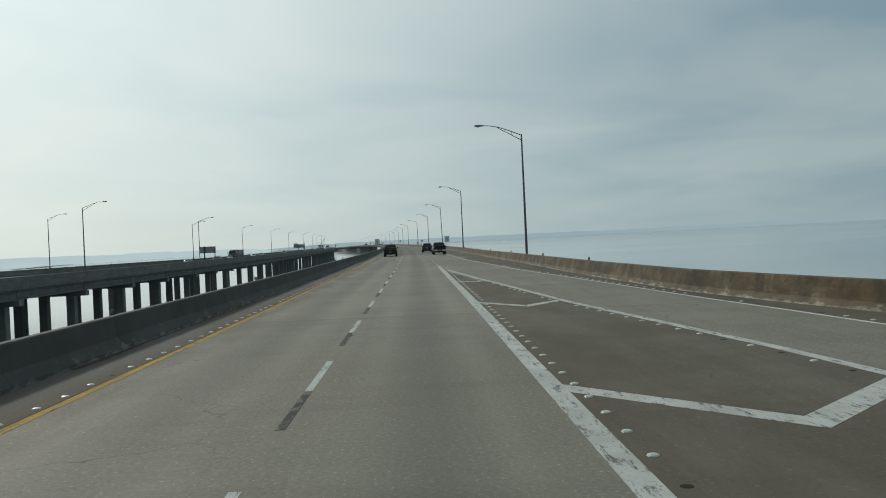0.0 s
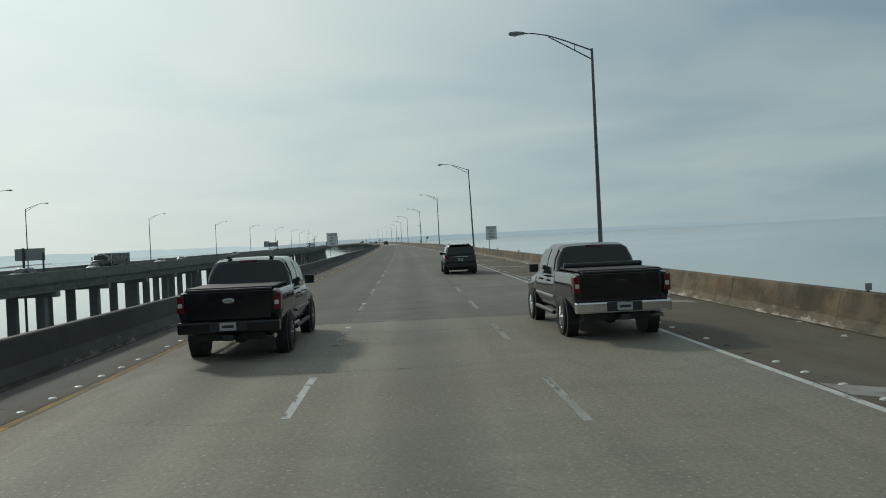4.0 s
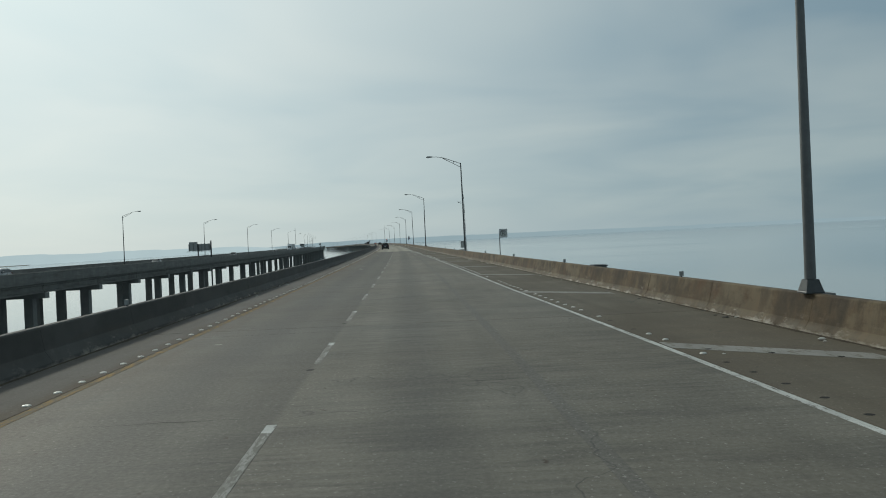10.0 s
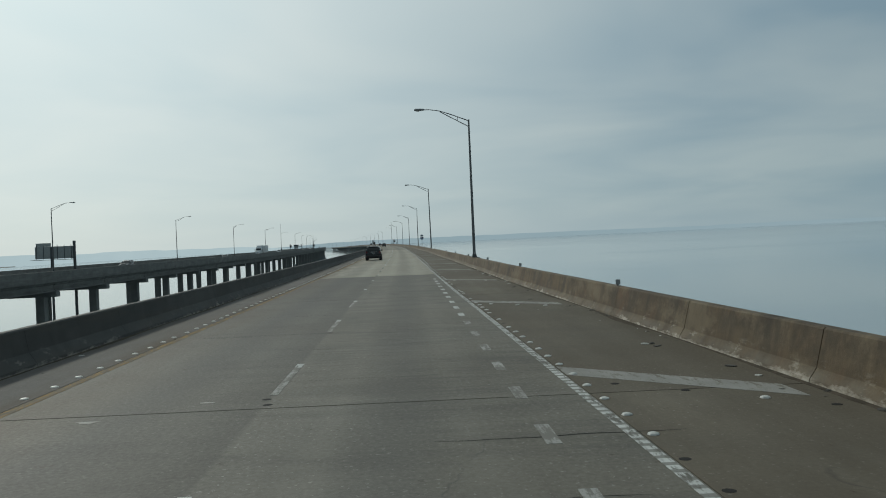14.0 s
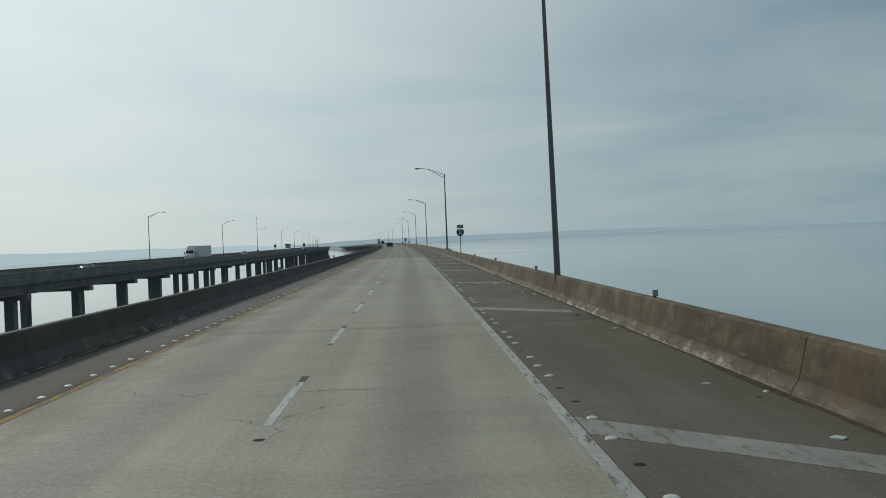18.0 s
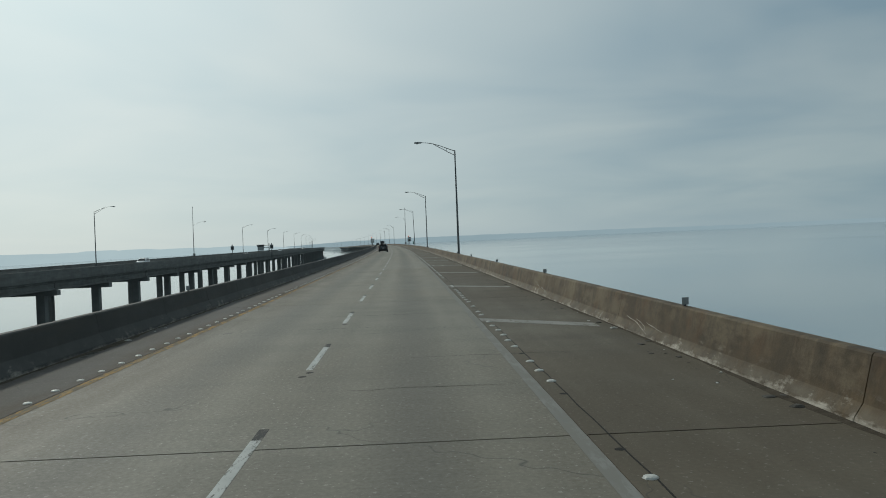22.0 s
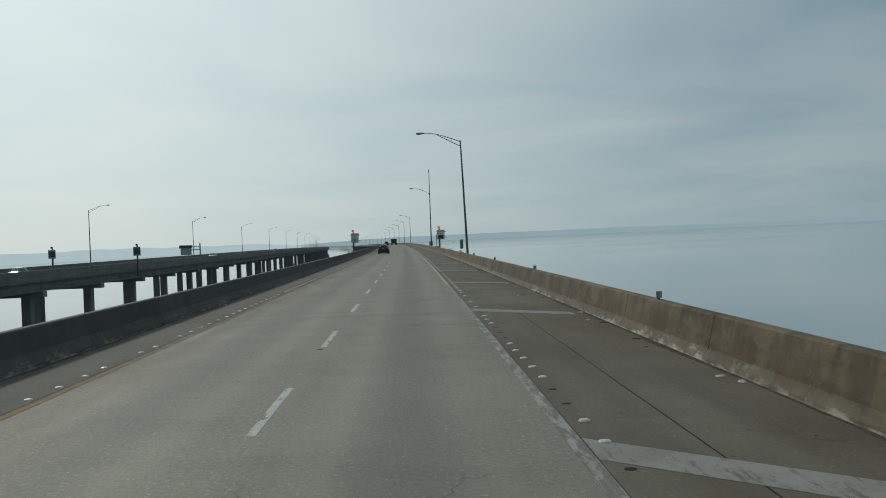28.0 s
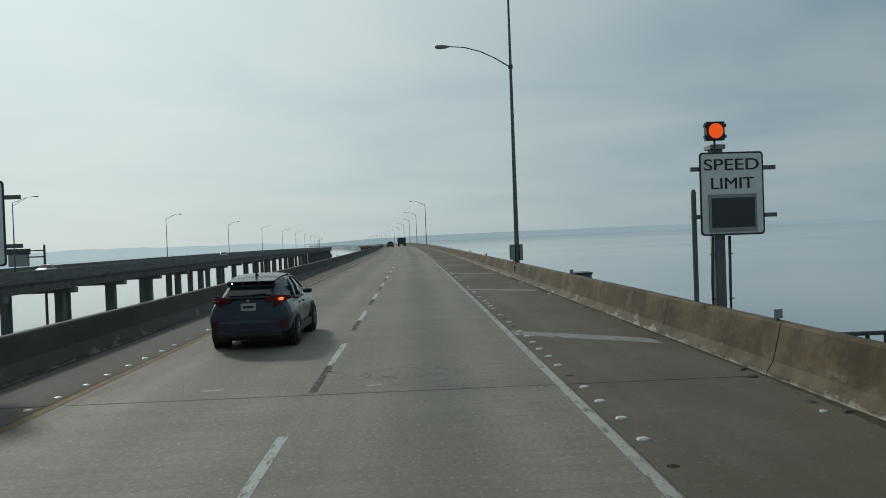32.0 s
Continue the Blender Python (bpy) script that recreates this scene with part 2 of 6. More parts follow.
def wall_concrete(name, dark, light, rust, bloom=0.0, rub=0.4, pale=None, soot=rgb(0.07, 0.06, 0.048), dust=rgb(0.10, 0.085, 0.065)):
    """Cast concrete of a barrier: UV is (s, height up the face)."""
    m = Nodes(name)
    uv = m.place(source="UV")
    parts = m.add("ShaderNodeSeparateXYZ")
    m.put(uv, parts.inputs[0])
    v = parts.outputs[1]
    down = m.place((1, 0.13, 1), "UV")
    blotch = m.noise(uv, 0.7, 5, 0.62, 0.3, 0.7)
    run = m.noise(down, 0.8, 5, 0.66, 0.4, 0.68)
    fine = m.noise(uv, 30.0, 3, 0.65, 0.3, 0.7)
    wide_blotch = m.noise(m.place((1, 2.2, 1), "UV"), 0.33, 6, 0.68, 0.41, 0.59)
    base = m.mix(m.math("ADD", m.math("MULTIPLY", blotch, 0.4), m.math("MULTIPLY", wide_blotch, 0.6)), dark, light)
    base = m.mix(m.math("MULTIPLY", m.math("MULTIPLY", run, m.noise(uv, 0.25, 3, 0.6, 0.35, 0.6)), 0.6), base, rust)
    base = m.mix(m.math("MULTIPLY", m.noise(m.place((0.25, 2.2, 1), "UV"), 1.0, 4, 0.6, 0.48, 0.68), 0.5), base, soot)
    base = m.mix(m.math("MULTIPLY", fine, 0.14), base, dust)
    if pale:
        # washed pale runs between rusty ones
        washed = m.noise(m.place((1, 1.3, 1), "UV"), 0.6, 6, 0.68, 0.46, 0.64)
        base = m.mix(m.math("MULTIPLY", washed, m.span(v, 0.25, 0.7, 0.15, 0.75)), base, pale)
        base = m.mix(m.math("MULTIPLY", m.noise(m.place((1, 0.9, 1), "UV"), 0.9, 5, 0.65, 0.52, 0.66), 0.7), base, rgb(0.105, 0.054, 0.021))
        base = m.mix(m.math("MULTIPLY", m.noise(m.place((1.0, 0.7, 1), "UV"), 0.7, 6, 0.7, 0.48, 0.62), 0.6), base, rust)
    if pale:
        # the splayed foot is greyer, washed by spray
        foot = m.math("MULTIPLY", m.span(v, 0.12, 0.24, 1.0, 0.0), m.noise(uv, 1.3, 5, 0.65, 0.34, 0.62))
        base = m.mix(m.math("MULTIPLY", foot, 0.55), base, rgb(0.17, 0.15, 0.115))
        # broad pale washes and dark drips that run down from the top
        wash = m.noise(m.place((0.55, 1.0, 1), "UV"), 0.8, 6, 0.7, 0.50, 0.60)
        base = m.mix(m.math("MULTIPLY", wash, 0.55), base, pale)
        drip = m.math("MULTIPLY", m.noise(m.place((1.0, 0.3, 1), "UV"), 1.0, 6, 0.72, 0.49, 0.60), m.span(v, 0.15, 0.5, 0.3, 1.0))
        base = m.mix(m.math("MULTIPLY", drip, 0.5), base, rust)
    # pale scuffs where tyres have rubbed
    scuff = m.math("MULTIPLY", m.noise(m.place((0.5, 5, 1), "UV"), 2.0, 4, 0.7, 0.68, 0.74), m.noise(uv, 0.06, 2, 0.5, 0.56, 0.64))
    base = m.mix(m.math("MULTIPLY", scuff, rub), base, rgb(0.55, 0.53, 0.48))
    if bloom:
        edge = m.math("ADD", m.span(v, 0.10, 0.0, 0.0, 1.0), m.math("MULTIPLY", m.math("SUBTRACT", m.noise(m.place((0.6, 1.6, 1), "UV"), 2.6, 6, 0.72), 0.56), 5.0), True)
        low = m.span(v, 0.14, 0.36, 1.0, 0.0)
        base = m.mix(m.math("MULTIPLY", m.math("MULTIPLY", edge, low), m.math("MULTIPLY", m.noise(uv, 0.13, 3, 0.6, 0.36, 0.52), bloom)), base, rgb(0.55, 0.5, 0.42))
    shade = m.span(m.random(), 0, 1, 0.88, 1.1)
    base = m.mix(1.0, base, m.mix(shade, rgb(0, 0, 0), rgb(1, 1, 1)), "MULTIPLY")
    m.bump(m.math("ADD", fine, blotch), 0.3, 0.006)
    return m.done(base, 0.85)


def worn_paint(name, paint, wear=0.45, under=rgb(0.14, 0.13, 0.115), ribs=0.0):
    m = Nodes(name)
    uv = m.place(source="UV")
    rubbed = m.noise(m.place((0.6, 2.5, 1), "UV"), 3.0, 6, 0.75, wear - 0.03, wear + 0.05)
    chip = m.noise(uv, 14.0, 4, 0.7, 0.60, 0.66)
    tint = m.mix(m.noise(uv, 1.2, 3, 0.6, 0.3, 0.7), paint, tuple(c * 0.72 for c in paint[:3]) + (1.0,))
    if ribs:
        # moulded cross ribs, worn down between
        parts = m.add("ShaderNodeSeparateXYZ")
        m.put(uv, parts.inputs[0])
        wave = m.math("SINE", m.math("MULTIPLY", parts.outputs[0], math.tau / ribs))
        rubbed = m.math("MULTIPLY", rubbed, m.span(wave, -0.5, 0.1, 0.25, 1.0))
    colour = m.mix(rubbed, under, tint)
    colour = m.mix(m.math("MULTIPLY", chip, 0.8), colour, under)
    m.bump(m.noise(uv, 40.0, 2), 0.2, 0.003)
    return m.done(colour, 0.8, 0, 0.15)


def water_surface():
    m = Nodes("bay_water")
    here = m.place()
    swell = m.noise(m.place((1.0, 0.45, 1)), 0.10, 3, 0.55)
    ripple = m.noise(m.place((1.0, 0.6, 1)), 0.9, 4, 0.6)
    m.bump(m.math("ADD", swell, m.math("MULTIPLY", ripple, 0.5)), 0.013, 0.35)
    tone = m.mix(m.noise(here, 0.004, 4, 0.6, 0.35, 0.65), rgb(0.25, 0.315, 0.345), rgb(0.29, 0.35, 0.375))
    return m.done(tone, m.span(m.noise(m.place((0.3, 1, 1)), 0.008, 4, 0.6, 0.4, 0.62), 0, 1, 0.05, 0.08), 0, 1.0)


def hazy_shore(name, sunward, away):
    """Distance with its haze and sunward tone painted in as glow, not lit."""
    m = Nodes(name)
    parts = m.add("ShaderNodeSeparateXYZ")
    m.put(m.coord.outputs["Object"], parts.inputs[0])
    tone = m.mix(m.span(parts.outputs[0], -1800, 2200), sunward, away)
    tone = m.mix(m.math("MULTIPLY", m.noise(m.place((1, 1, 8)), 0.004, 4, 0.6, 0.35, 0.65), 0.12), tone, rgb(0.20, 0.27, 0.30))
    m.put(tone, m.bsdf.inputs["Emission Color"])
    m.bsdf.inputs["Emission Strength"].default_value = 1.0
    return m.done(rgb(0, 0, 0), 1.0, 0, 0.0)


def glowing(name, colour, strength):
    m = Nodes(name)
    m.put(colour, m.bsdf.inputs["Emission Color"])
    m.bsdf.inputs["Emission Strength"].default_value = strength
    return m.done(colour, 0.4)


ROAD = road_surface("lane_concrete", rgb(0.187, 0.172, 0.139), rgb(0.293, 0.271, 0.219), rgb(0.202, 0.172, 0.127), 0.42, coarse=0.34)
# the lane concrete in paler tones, for one stretch
PALE_ROAD = road_surface("pale_lane_concrete", rgb(0.270, 0.248, 0.196), rgb(0.413, 0.380, 0.305), rgb(0.285, 0.244, 0.178), coarse=0.34)
OLD_ROAD = road_surface("coarse_lane_concrete", rgb(0.148, 0.136, 0.112), rgb(0.226, 0.209, 0.173), rgb(0.16, 0.137, 0.102), 0.5, 0.22, 0.16, 0.42, 0.38)
SHOULDER = road_surface("shoulder_concrete", rgb(0.110, 0.095, 0.073), rgb(0.192, 0.170, 0.133), rgb(0.108, 0.080, 0.050), 0, 0, 0.6, 0.0, 0.26)
EDGE_DIRT = road_surface("dirty_shoulder_concrete", rgb(0.124, 0.118, 0.113), rgb(0.178, 0.169, 0.161), rgb(0.12, 0.104, 0.091), 0, 0, 0.31, 0.0, 0.3)
SUBDECK = plain("joint_filler", rgb(0.012, 0.011, 0.01), rgb(0.03, 0.028, 0.025), 3, 0.8)
SIDE = wall_concrete("structure_concrete", rgb(0.115, 0.115, 0.108), rgb(0.185, 0.182, 0.168), rgb(0.085, 0.082, 0.073), 0, 0)
PIER = plain("pier_concrete", rgb(0.135, 0.135, 0.128), rgb(0.21, 0.206, 0.19), 0.8, 0.85, vary=0.12)
BARRIER_R = wall_concrete("weathered_barrier_concrete", rgb(0.050, 0.032, 0.014), rgb(0.145, 0.096, 0.045), rgb(0.024, 0.016, 0.008), 1.0, 0.9, rgb(0.185, 0.142, 0.085), rgb(0.055, 0.037, 0.018), rgb(0.105, 0.072, 0.036))
# the shaded side's darkness is mixed into this concrete's colour
BARRIER_L = wall_concrete("shade_darkened_barrier_concrete", rgb(0.042, 0.042, 0.040), rgb(0.076, 0.075, 0.070), rgb(0.026, 0.026, 0.025), 0.55, 0.25)
WHITE_PAINT = worn_paint("worn_white_paint", rgb(0.55, 0.55, 0.52), 0.415)
GONE_PAINT = worn_paint("nearly_gone_paint", rgb(0.255, 0.248, 0.226), 0.515, rgb(0.20, 0.19, 0.168))
FADED_PAINT = worn_paint("faded_edge_paint", rgb(0.36, 0.352, 0.325), 0.50, rgb(0.18, 0.17, 0.15))
THIN_PAINT = worn_paint("thin_dash_paint", rgb(0.36, 0.35, 0.32), 0.575, rgb(0.135, 0.127, 0.11))
FRESH_PAINT = worn_paint("white_edge_paint", rgb(0.62, 0.62, 0.59), 0.33)
RIB_PAINT = worn_paint("ribbed_edge_paint", rgb(0.56, 0.56, 0.53), 0.44, rgb(0.13, 0.122, 0.105), 0.24)
PALE_PAINT = worn_paint("faded_grey_paint", rgb(0.34, 0.335, 0.315), 0.42)
EDGE_PAINT = worn_paint("greyed_edge_paint", rgb(0.43, 0.42, 0.39), 0.42)
BAR_PAINT = worn_paint("faded_bar_paint", rgb(0.30, 0.288, 0.262), 0.42, rgb(0.16, 0.145, 0.115))
YELLOW_PAINT = worn_paint("worn_yellow_paint", rgb(0.33, 0.195, 0.045), 0.50, rgb(0.125, 0.096, 0.058))
BRIGHT_YELLOW = worn_paint("bright_yellow_paint", rgb(0.43, 0.255, 0.04), 0.42, rgb(0.125, 0.093, 0.052))
DULL_YELLOW = worn_paint("rubbed_yellow_paint", rgb(0.26, 0.16, 0.045), 0.51, rgb(0.12, 0.093, 0.058))
BLACK_MARK = worn_paint("black_contrast_paint", rgb(0.055, 0.054, 0.052), 0.45)
GHOST = road_surface("ground_off_line", rgb(0.128, 0.12, 0.106), rgb(0.198, 0.185, 0.162), rgb(0.138, 0.12, 0.096), 0, 0, 0.05, 0.0, 0.6)
SCRAPE = plain("scraped_bare_concrete", rgb(0.16, 0.13, 0.09), rgb(0.44, 0.40, 0.34), 14, 0.85, bump=0.05)
# spall repairs, and the painted sunlit edge of one joint
PATCH_AND_SUNLIT = plain("pale_patch_and_sunlit_concrete", rgb(0.20, 0.19, 0.165), rgb(0.42, 0.40, 0.36), 7, 0.85)
RUBBER = worn_paint("tyre_rubber_mark", rgb(0.085, 0.08, 0.073), 0.47, rgb(0.118, 0.111, 0.097))
DOME = plain("ceramic_button", rgb(0.36, 0.345, 0.305), rgb(0.66, 0.645, 0.60), 30, 0.35)
TAR = plain("tar_spot", rgb(0.015, 0.015, 0.014), rgb(0.035, 0.033, 0.03), 12, 0.9, spec=0.15)
GRIT = plain("dark_grit", rgb(0.032, 0.026, 0.02), rgb(0.115, 0.095, 0.072), 5, 0.95, bump=0.5, spec=0.1)
STEEL = plain("weathered_galvanised_steel", rgb(0.10, 0.105, 0.105), rgb(0.17, 0.175, 0.175), 5, 0.55, 0.5)
DARK_STEEL = plain("dark_steel", rgb(0.045, 0.047, 0.048), rgb(0.085, 0.088, 0.09), 7, 0.5, 0.4)
LAMP_GREY = plain("grey_lamp_housing", rgb(0.16, 0.165, 0.165), rgb(0.25, 0.255, 0.255), 9, 0.5)
LENS = plain("cloudy_lamp_lens", rgb(0.45, 0.46, 0.44), rgb(0.6, 0.6, 0.57), 9, 0.25)
WATER = water_surface()
MARSH = plain("marsh_mud_and_reeds", rgb(0.06, 0.06, 0.045), rgb(0.12, 0.115, 0.085), 0.02, 0.9)

# ---- building tools ----
def mesh_of(name, bm, material, smooth=False):
    me = bpy.data.meshes.new(name)
    bm.normal_update()
    if smooth:
        for e in bm.edges:
            e.smooth = len(e.link_faces) == 2 and e.calc_face_angle(0.0) < radians(38 if smooth is True else smooth)
    bm.to_mesh(me)
    bm.free()
    me.materials.append(material)
    if smooth:
        for p in me.polygons:
            p.use_smooth = True
    return me


def part(name, bm, material, parent=None, label="", smooth=False):
    ob = new(name, mesh_of(name, bm, material, smooth))
    ob.parent = parent
    if label:
        ob["label"] = label
    return ob


def piece(name, me, parent, m=None):
    """One more object on a mesh that alike pieces share."""
    ob = new(name, me)
    ob.parent = parent
    if m is not None:
        ob.matrix_basis = m
    return ob


def thing(name, m, label, category, group="", kind=""):
    ob = new(name)
    ob.empty_display_size = 0.3
    ob.matrix_basis = m
    return tagged(ob, label, category, group, kind)


def structure(name, label="", category=""):
    return tagged(new(name), label, category, kind="structure")


def box(bm, x0, x1, y0, y1, z0, z1, bevel=0.0, turn=None):
    made = bmesh.ops.create_cube(bm, size=1.0)["verts"]
    for v in made:
        v.co = Vector((x0 + (v.co.x + 0.5) * (x1 - x0), y0 + (v.co.y + 0.5) * (y1 - y0), z0 + (v.co.z + 0.5) * (z1 - z0)))
    if turn is not None:
        bmesh.ops.transform(bm, matrix=turn, verts=made)
    if bevel:
        edges = {e for v in made for e in v.link_edges}
        bmesh.ops.bevel(bm, geom=list(edges), offset=bevel, segments=2, affect="EDGES", profile=0.6)
    return bm


def rod(bm, a, b, r0, r1=None, seg=10):
    """A round bar from a to b."""
    a, b = Vector(a), Vector(b)
    r1 = r0 if r1 is None else r1
    turn = (b - a).to_track_quat("Z", "Y").to_matrix()
    rings = []
    for p, r in ((a, r0), (b, r1)):
        rings.append([bm.verts.new(p + turn @ Vector((r * math.cos(i * math.tau / seg), r * math.sin(i * math.tau / seg), 0))) for i in range(seg)])
    for i in range(seg):
        j = (i + 1) % seg
        bm.faces.new((rings[0][i], rings[0][j], rings[1][j], rings[1][i]))
    bm.faces.new(rings[0][::-1])
    bm.faces.new(rings[1])
    return bm


def tube(bm, points, r, seg=8, r_end=None):
    """A round bar bent along points."""
    points = [Vector(p) for p in points]
    r_end = r if r_end is None else r_end
    rings = []
    for i, p in enumerate(points):
        way = points[min(i + 1, len(points) - 1)] - points[max(i - 1, 0)]
        turn = way.to_track_quat("Z", "Y").to_matrix()
        rad = r + (r_end - r) * i / (len(points) - 1)
        rings.append([bm.verts.new(p + turn @ Vector((rad * math.cos(k * math.tau / seg), rad * math.sin(k * math.tau / seg), 0))) for k in range(seg)])
    for a, b in zip(rings, rings[1:]):
        for k in range(seg):
            j = (k + 1) % seg
            bm.faces.new((a[k], a[j], b[j], b[k]))
    bm.faces.new(rings[0][::-1])
    bm.faces.new(rings[-1])
    return bm


def loft(bm, rings):
    """Skin over closed rings of equal length, with both ends closed."""
    made = [[bm.verts.new(p) for p in ring] for ring in rings]
    n = len(made[0])
    for a, b in zip(made, made[1:]):
        for k in range(n):
            j = (k + 1) % n
            bm.faces.new((a[k], a[j], b[j], b[k]))
    bm.faces.new(made[0][::-1])
    bm.faces.new(made[-1])
    bmesh.ops.recalc_face_normals(bm, faces=bm.faces)
    return bm


def sweep_mesh(name, stations, profile, material, v_axis="n", closed=True):
    """A profile drawn along the road. profile(s) gives (n, z) points; UV is (s, n) or (s, z)."""
    verts, faces, uvs = [], [], []
    rings = [profile(s) for s in stations]
    k = len(rings[0])
    for s, ring in zip(stations, rings):
        verts += [spot(s, n, z) for n, z in ring]
    pick = 0 if v_axis == "n" else 1
    for i in range(len(stations) - 1):
        for j in range(k if closed else k - 1):
            jj = (j + 1) % k
            faces.append((i * k + j, i * k + jj, (i + 1) * k + jj, (i + 1) * k + j))
            uvs += [(stations[i], rings[i][j][pick]), (stations[i], rings[i][jj][pick]),
                    (stations[i + 1], rings[i + 1][jj][pick]), (stations[i + 1], rings[i + 1][j][pick])]
    if closed:
        for i, order in ((0, range(k - 1, -1, -1)), (len(stations) - 1, range(k))):
            faces.append([i * k + j for j in order])
            uvs += [(stations[i] + rings[i][j][0], rings[i][j][1]) for j in order]
    me = bpy.data.meshes.new(name)
    me.from_pydata(verts, [], faces)
    layer = me.uv_layers.new(name="UVMap")
    for i, uv in enumerate(uvs):
        layer.data[i].uv = uv
    me.materials.append(material)
    me.update()
    return me


def sweep(name, stations, profile, material, parent=None, v_axis="n", closed=True, label=""):
    ob = new(name, sweep_mesh(name, stations, profile, material, v_axis, closed))
    ob.parent = parent
    if label:
        ob["label"] = label
    return ob


def steps(a, b, gap):
    count = max(1, round((b - a) / gap))
    return [a + (b - a) * i / count for i in range(count + 1)]


def anchored(marks, period, a, b):
    """Evenly spaced places along the road that pass through the marks."""
    got = []
    p = marks[0]
    while p > a:
        got.append(p)
        p -= period
    for m0, m1 in zip(marks, marks[1:]):
        count = max(1, round((m1 - m0) / period))
        got += [m0 + (m1 - m0) * i / count for i in range(1, count + 1)]
    p = marks[-1] + period
    while p < b:
        got.append(p)
        p += period
    return sorted(set(round(g, 3) for g in got))


def along(table, s):
    """Straight-line reading of a table of (s, value)."""
    if s <= table[0][0]:
        return table[0][1]
    for (a, u), (b, v) in zip(table, table[1:]):
        if s <= b:
            return u + (v - u) * (s - a) / (b - a)
    return table[-1][1]


START, FAR, END = -30.0, 1040.0, 2100.0
WALL_R = [(-30, 22.0), (5, 16.6), (23.3, 13.06), (26.7, 12.35), (33.5, 11.35), (48, 10.8), (74, 10.6), (105, 10.25), (131, 10.35), (218, 10.42), (272, 10.2), (297, 9.85),
          (351, 8.7), (380, 8.05), (407, 7.62), (438, 7.02), (500, 6.75), (560, 6.70)]
LINE_R = [(-30, 19.0), (5, 13.3), (21.1, 11.72), (24.7, 11.43), (29.6, 10.9), (46, 9.7), (60.4, 8.5), (70, 8.25), (78, 7.85), (88, 7.3), (113, 7.05), (270, 7.05),
          (298, 6.5), (317, 6.0), (349, 5.5), (385, 4.85), (405, 4.45), (432, 4.0), (458, 3.74), (520, 3.63), (600, 3.61), (720, 3.55), (800, 3.58), (880, 3.64)]
WALL_L = [(0, -5.05), (120, -5.12), (250, -5.32), (560, -5.3)]


def wall_r(s):
    return along(WALL_R, s)


def line_r(s):
    return along(LINE_R, s)


def wall_l(s):
    return along(WALL_L, s)


def gore_r(s):
    return along([(-30, 15.2), (15.6, 8.5), (18.1, 8.3), (22.6, 7.72), (31.0, 6.64), (42, 5.75), (49.8, 5.03), (65.5, 3.9), (71, 3.72)], s)


# ---- water, marsh and far shore ----
MID = level(460, 0, -9.3)
bm = bmesh.new()
bmesh.ops.create_circle(bm, cap_ends=True, segments=96, radius=6500)
bay = part("water", bm, WATER)
bay.location = MID
tagged(bay, "calm grey-blue bay water reflecting the overcast sky", "water", kind="structure")


def far_land(name, a0, a1, radius, base, tall, fade, material, label):
    """A low wooded shore far off, between two bearings in degrees left of north."""
    bm = bmesh.new()
    low, top = [], []
    count = 220
    for i in range(count + 1):
        f = i / count
        a = radians(a0 + (a1 - a0) * f)
        h = tall * (0.70 + 0.18 * noise.noise((f * 9, base, 0)) + 0.11 * noise.noise((f * 60, base, 4)) + 0.06 * noise.noise((f * 240, base, 9)))
        h *= max(0.36, min(1.0, f / fade[0] if fade[0] else 1)) * min(1.0, (1 - f) / fade[1] if fade[1] else 1)
        p = Vector((-math.sin(a) * radius, math.cos(a) * radius, 0))
        low.append(bm.verts.new(MID + p))
        top.append(bm.verts.new(MID + p * 1.01 + Vector((0, 0, max(h, 0.1)))))
    for i in range(count):
        bm.faces.new((low[i], low[i + 1], top[i + 1], top[i]))
    ob = part(name, bm, material)
    return tagged(ob, label, "shore", kind="structure")


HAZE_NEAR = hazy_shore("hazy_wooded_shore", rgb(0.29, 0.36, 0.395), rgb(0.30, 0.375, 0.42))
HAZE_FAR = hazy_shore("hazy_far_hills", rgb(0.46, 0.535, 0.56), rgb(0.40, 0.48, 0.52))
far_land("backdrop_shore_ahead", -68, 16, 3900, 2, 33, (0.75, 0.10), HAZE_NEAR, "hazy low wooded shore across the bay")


def side_shore(name, n0, tall, material, label, seed):
    """A wooded shore that runs along beside the bridge, far to its left."""
    bm = bmesh.new()
    rows = []
    for i in range(187):
        s = -400 + 20.0 * i
        n = n0 + 40 * noise.noise((s * 0.0011, seed, 0)) + 14 * noise.noise((s * 0.006, seed, 3)) + max(0, s - 2500) ** 2 / 2200
        h = tall * (0.82 + 0.34 * noise.noise((s * 0.0016, seed, 5)) + 0.12 * noise.noise((s * 0.009, seed, 7)) + 0.07 * noise.noise((s * 0.05, seed, 9)))
        h *= min(1.0, (3330 - s) / 260)
        rows.append([bm.verts.new(p) for p in ((n, s, -9.4), (n - 6, s, -9.3 + h * 0.86), (n - 16, s, -9.3 + h), (n - 60, s, -9.3 + h))])
    for r0, r1 in zip(rows, rows[1:]):
        for k in range(3):
            bm.faces.new((r0[k], r1[k], r1[k + 1], r0[k + 1]))
    return tagged(part(name, bm, material), label, "shore", kind="structure")


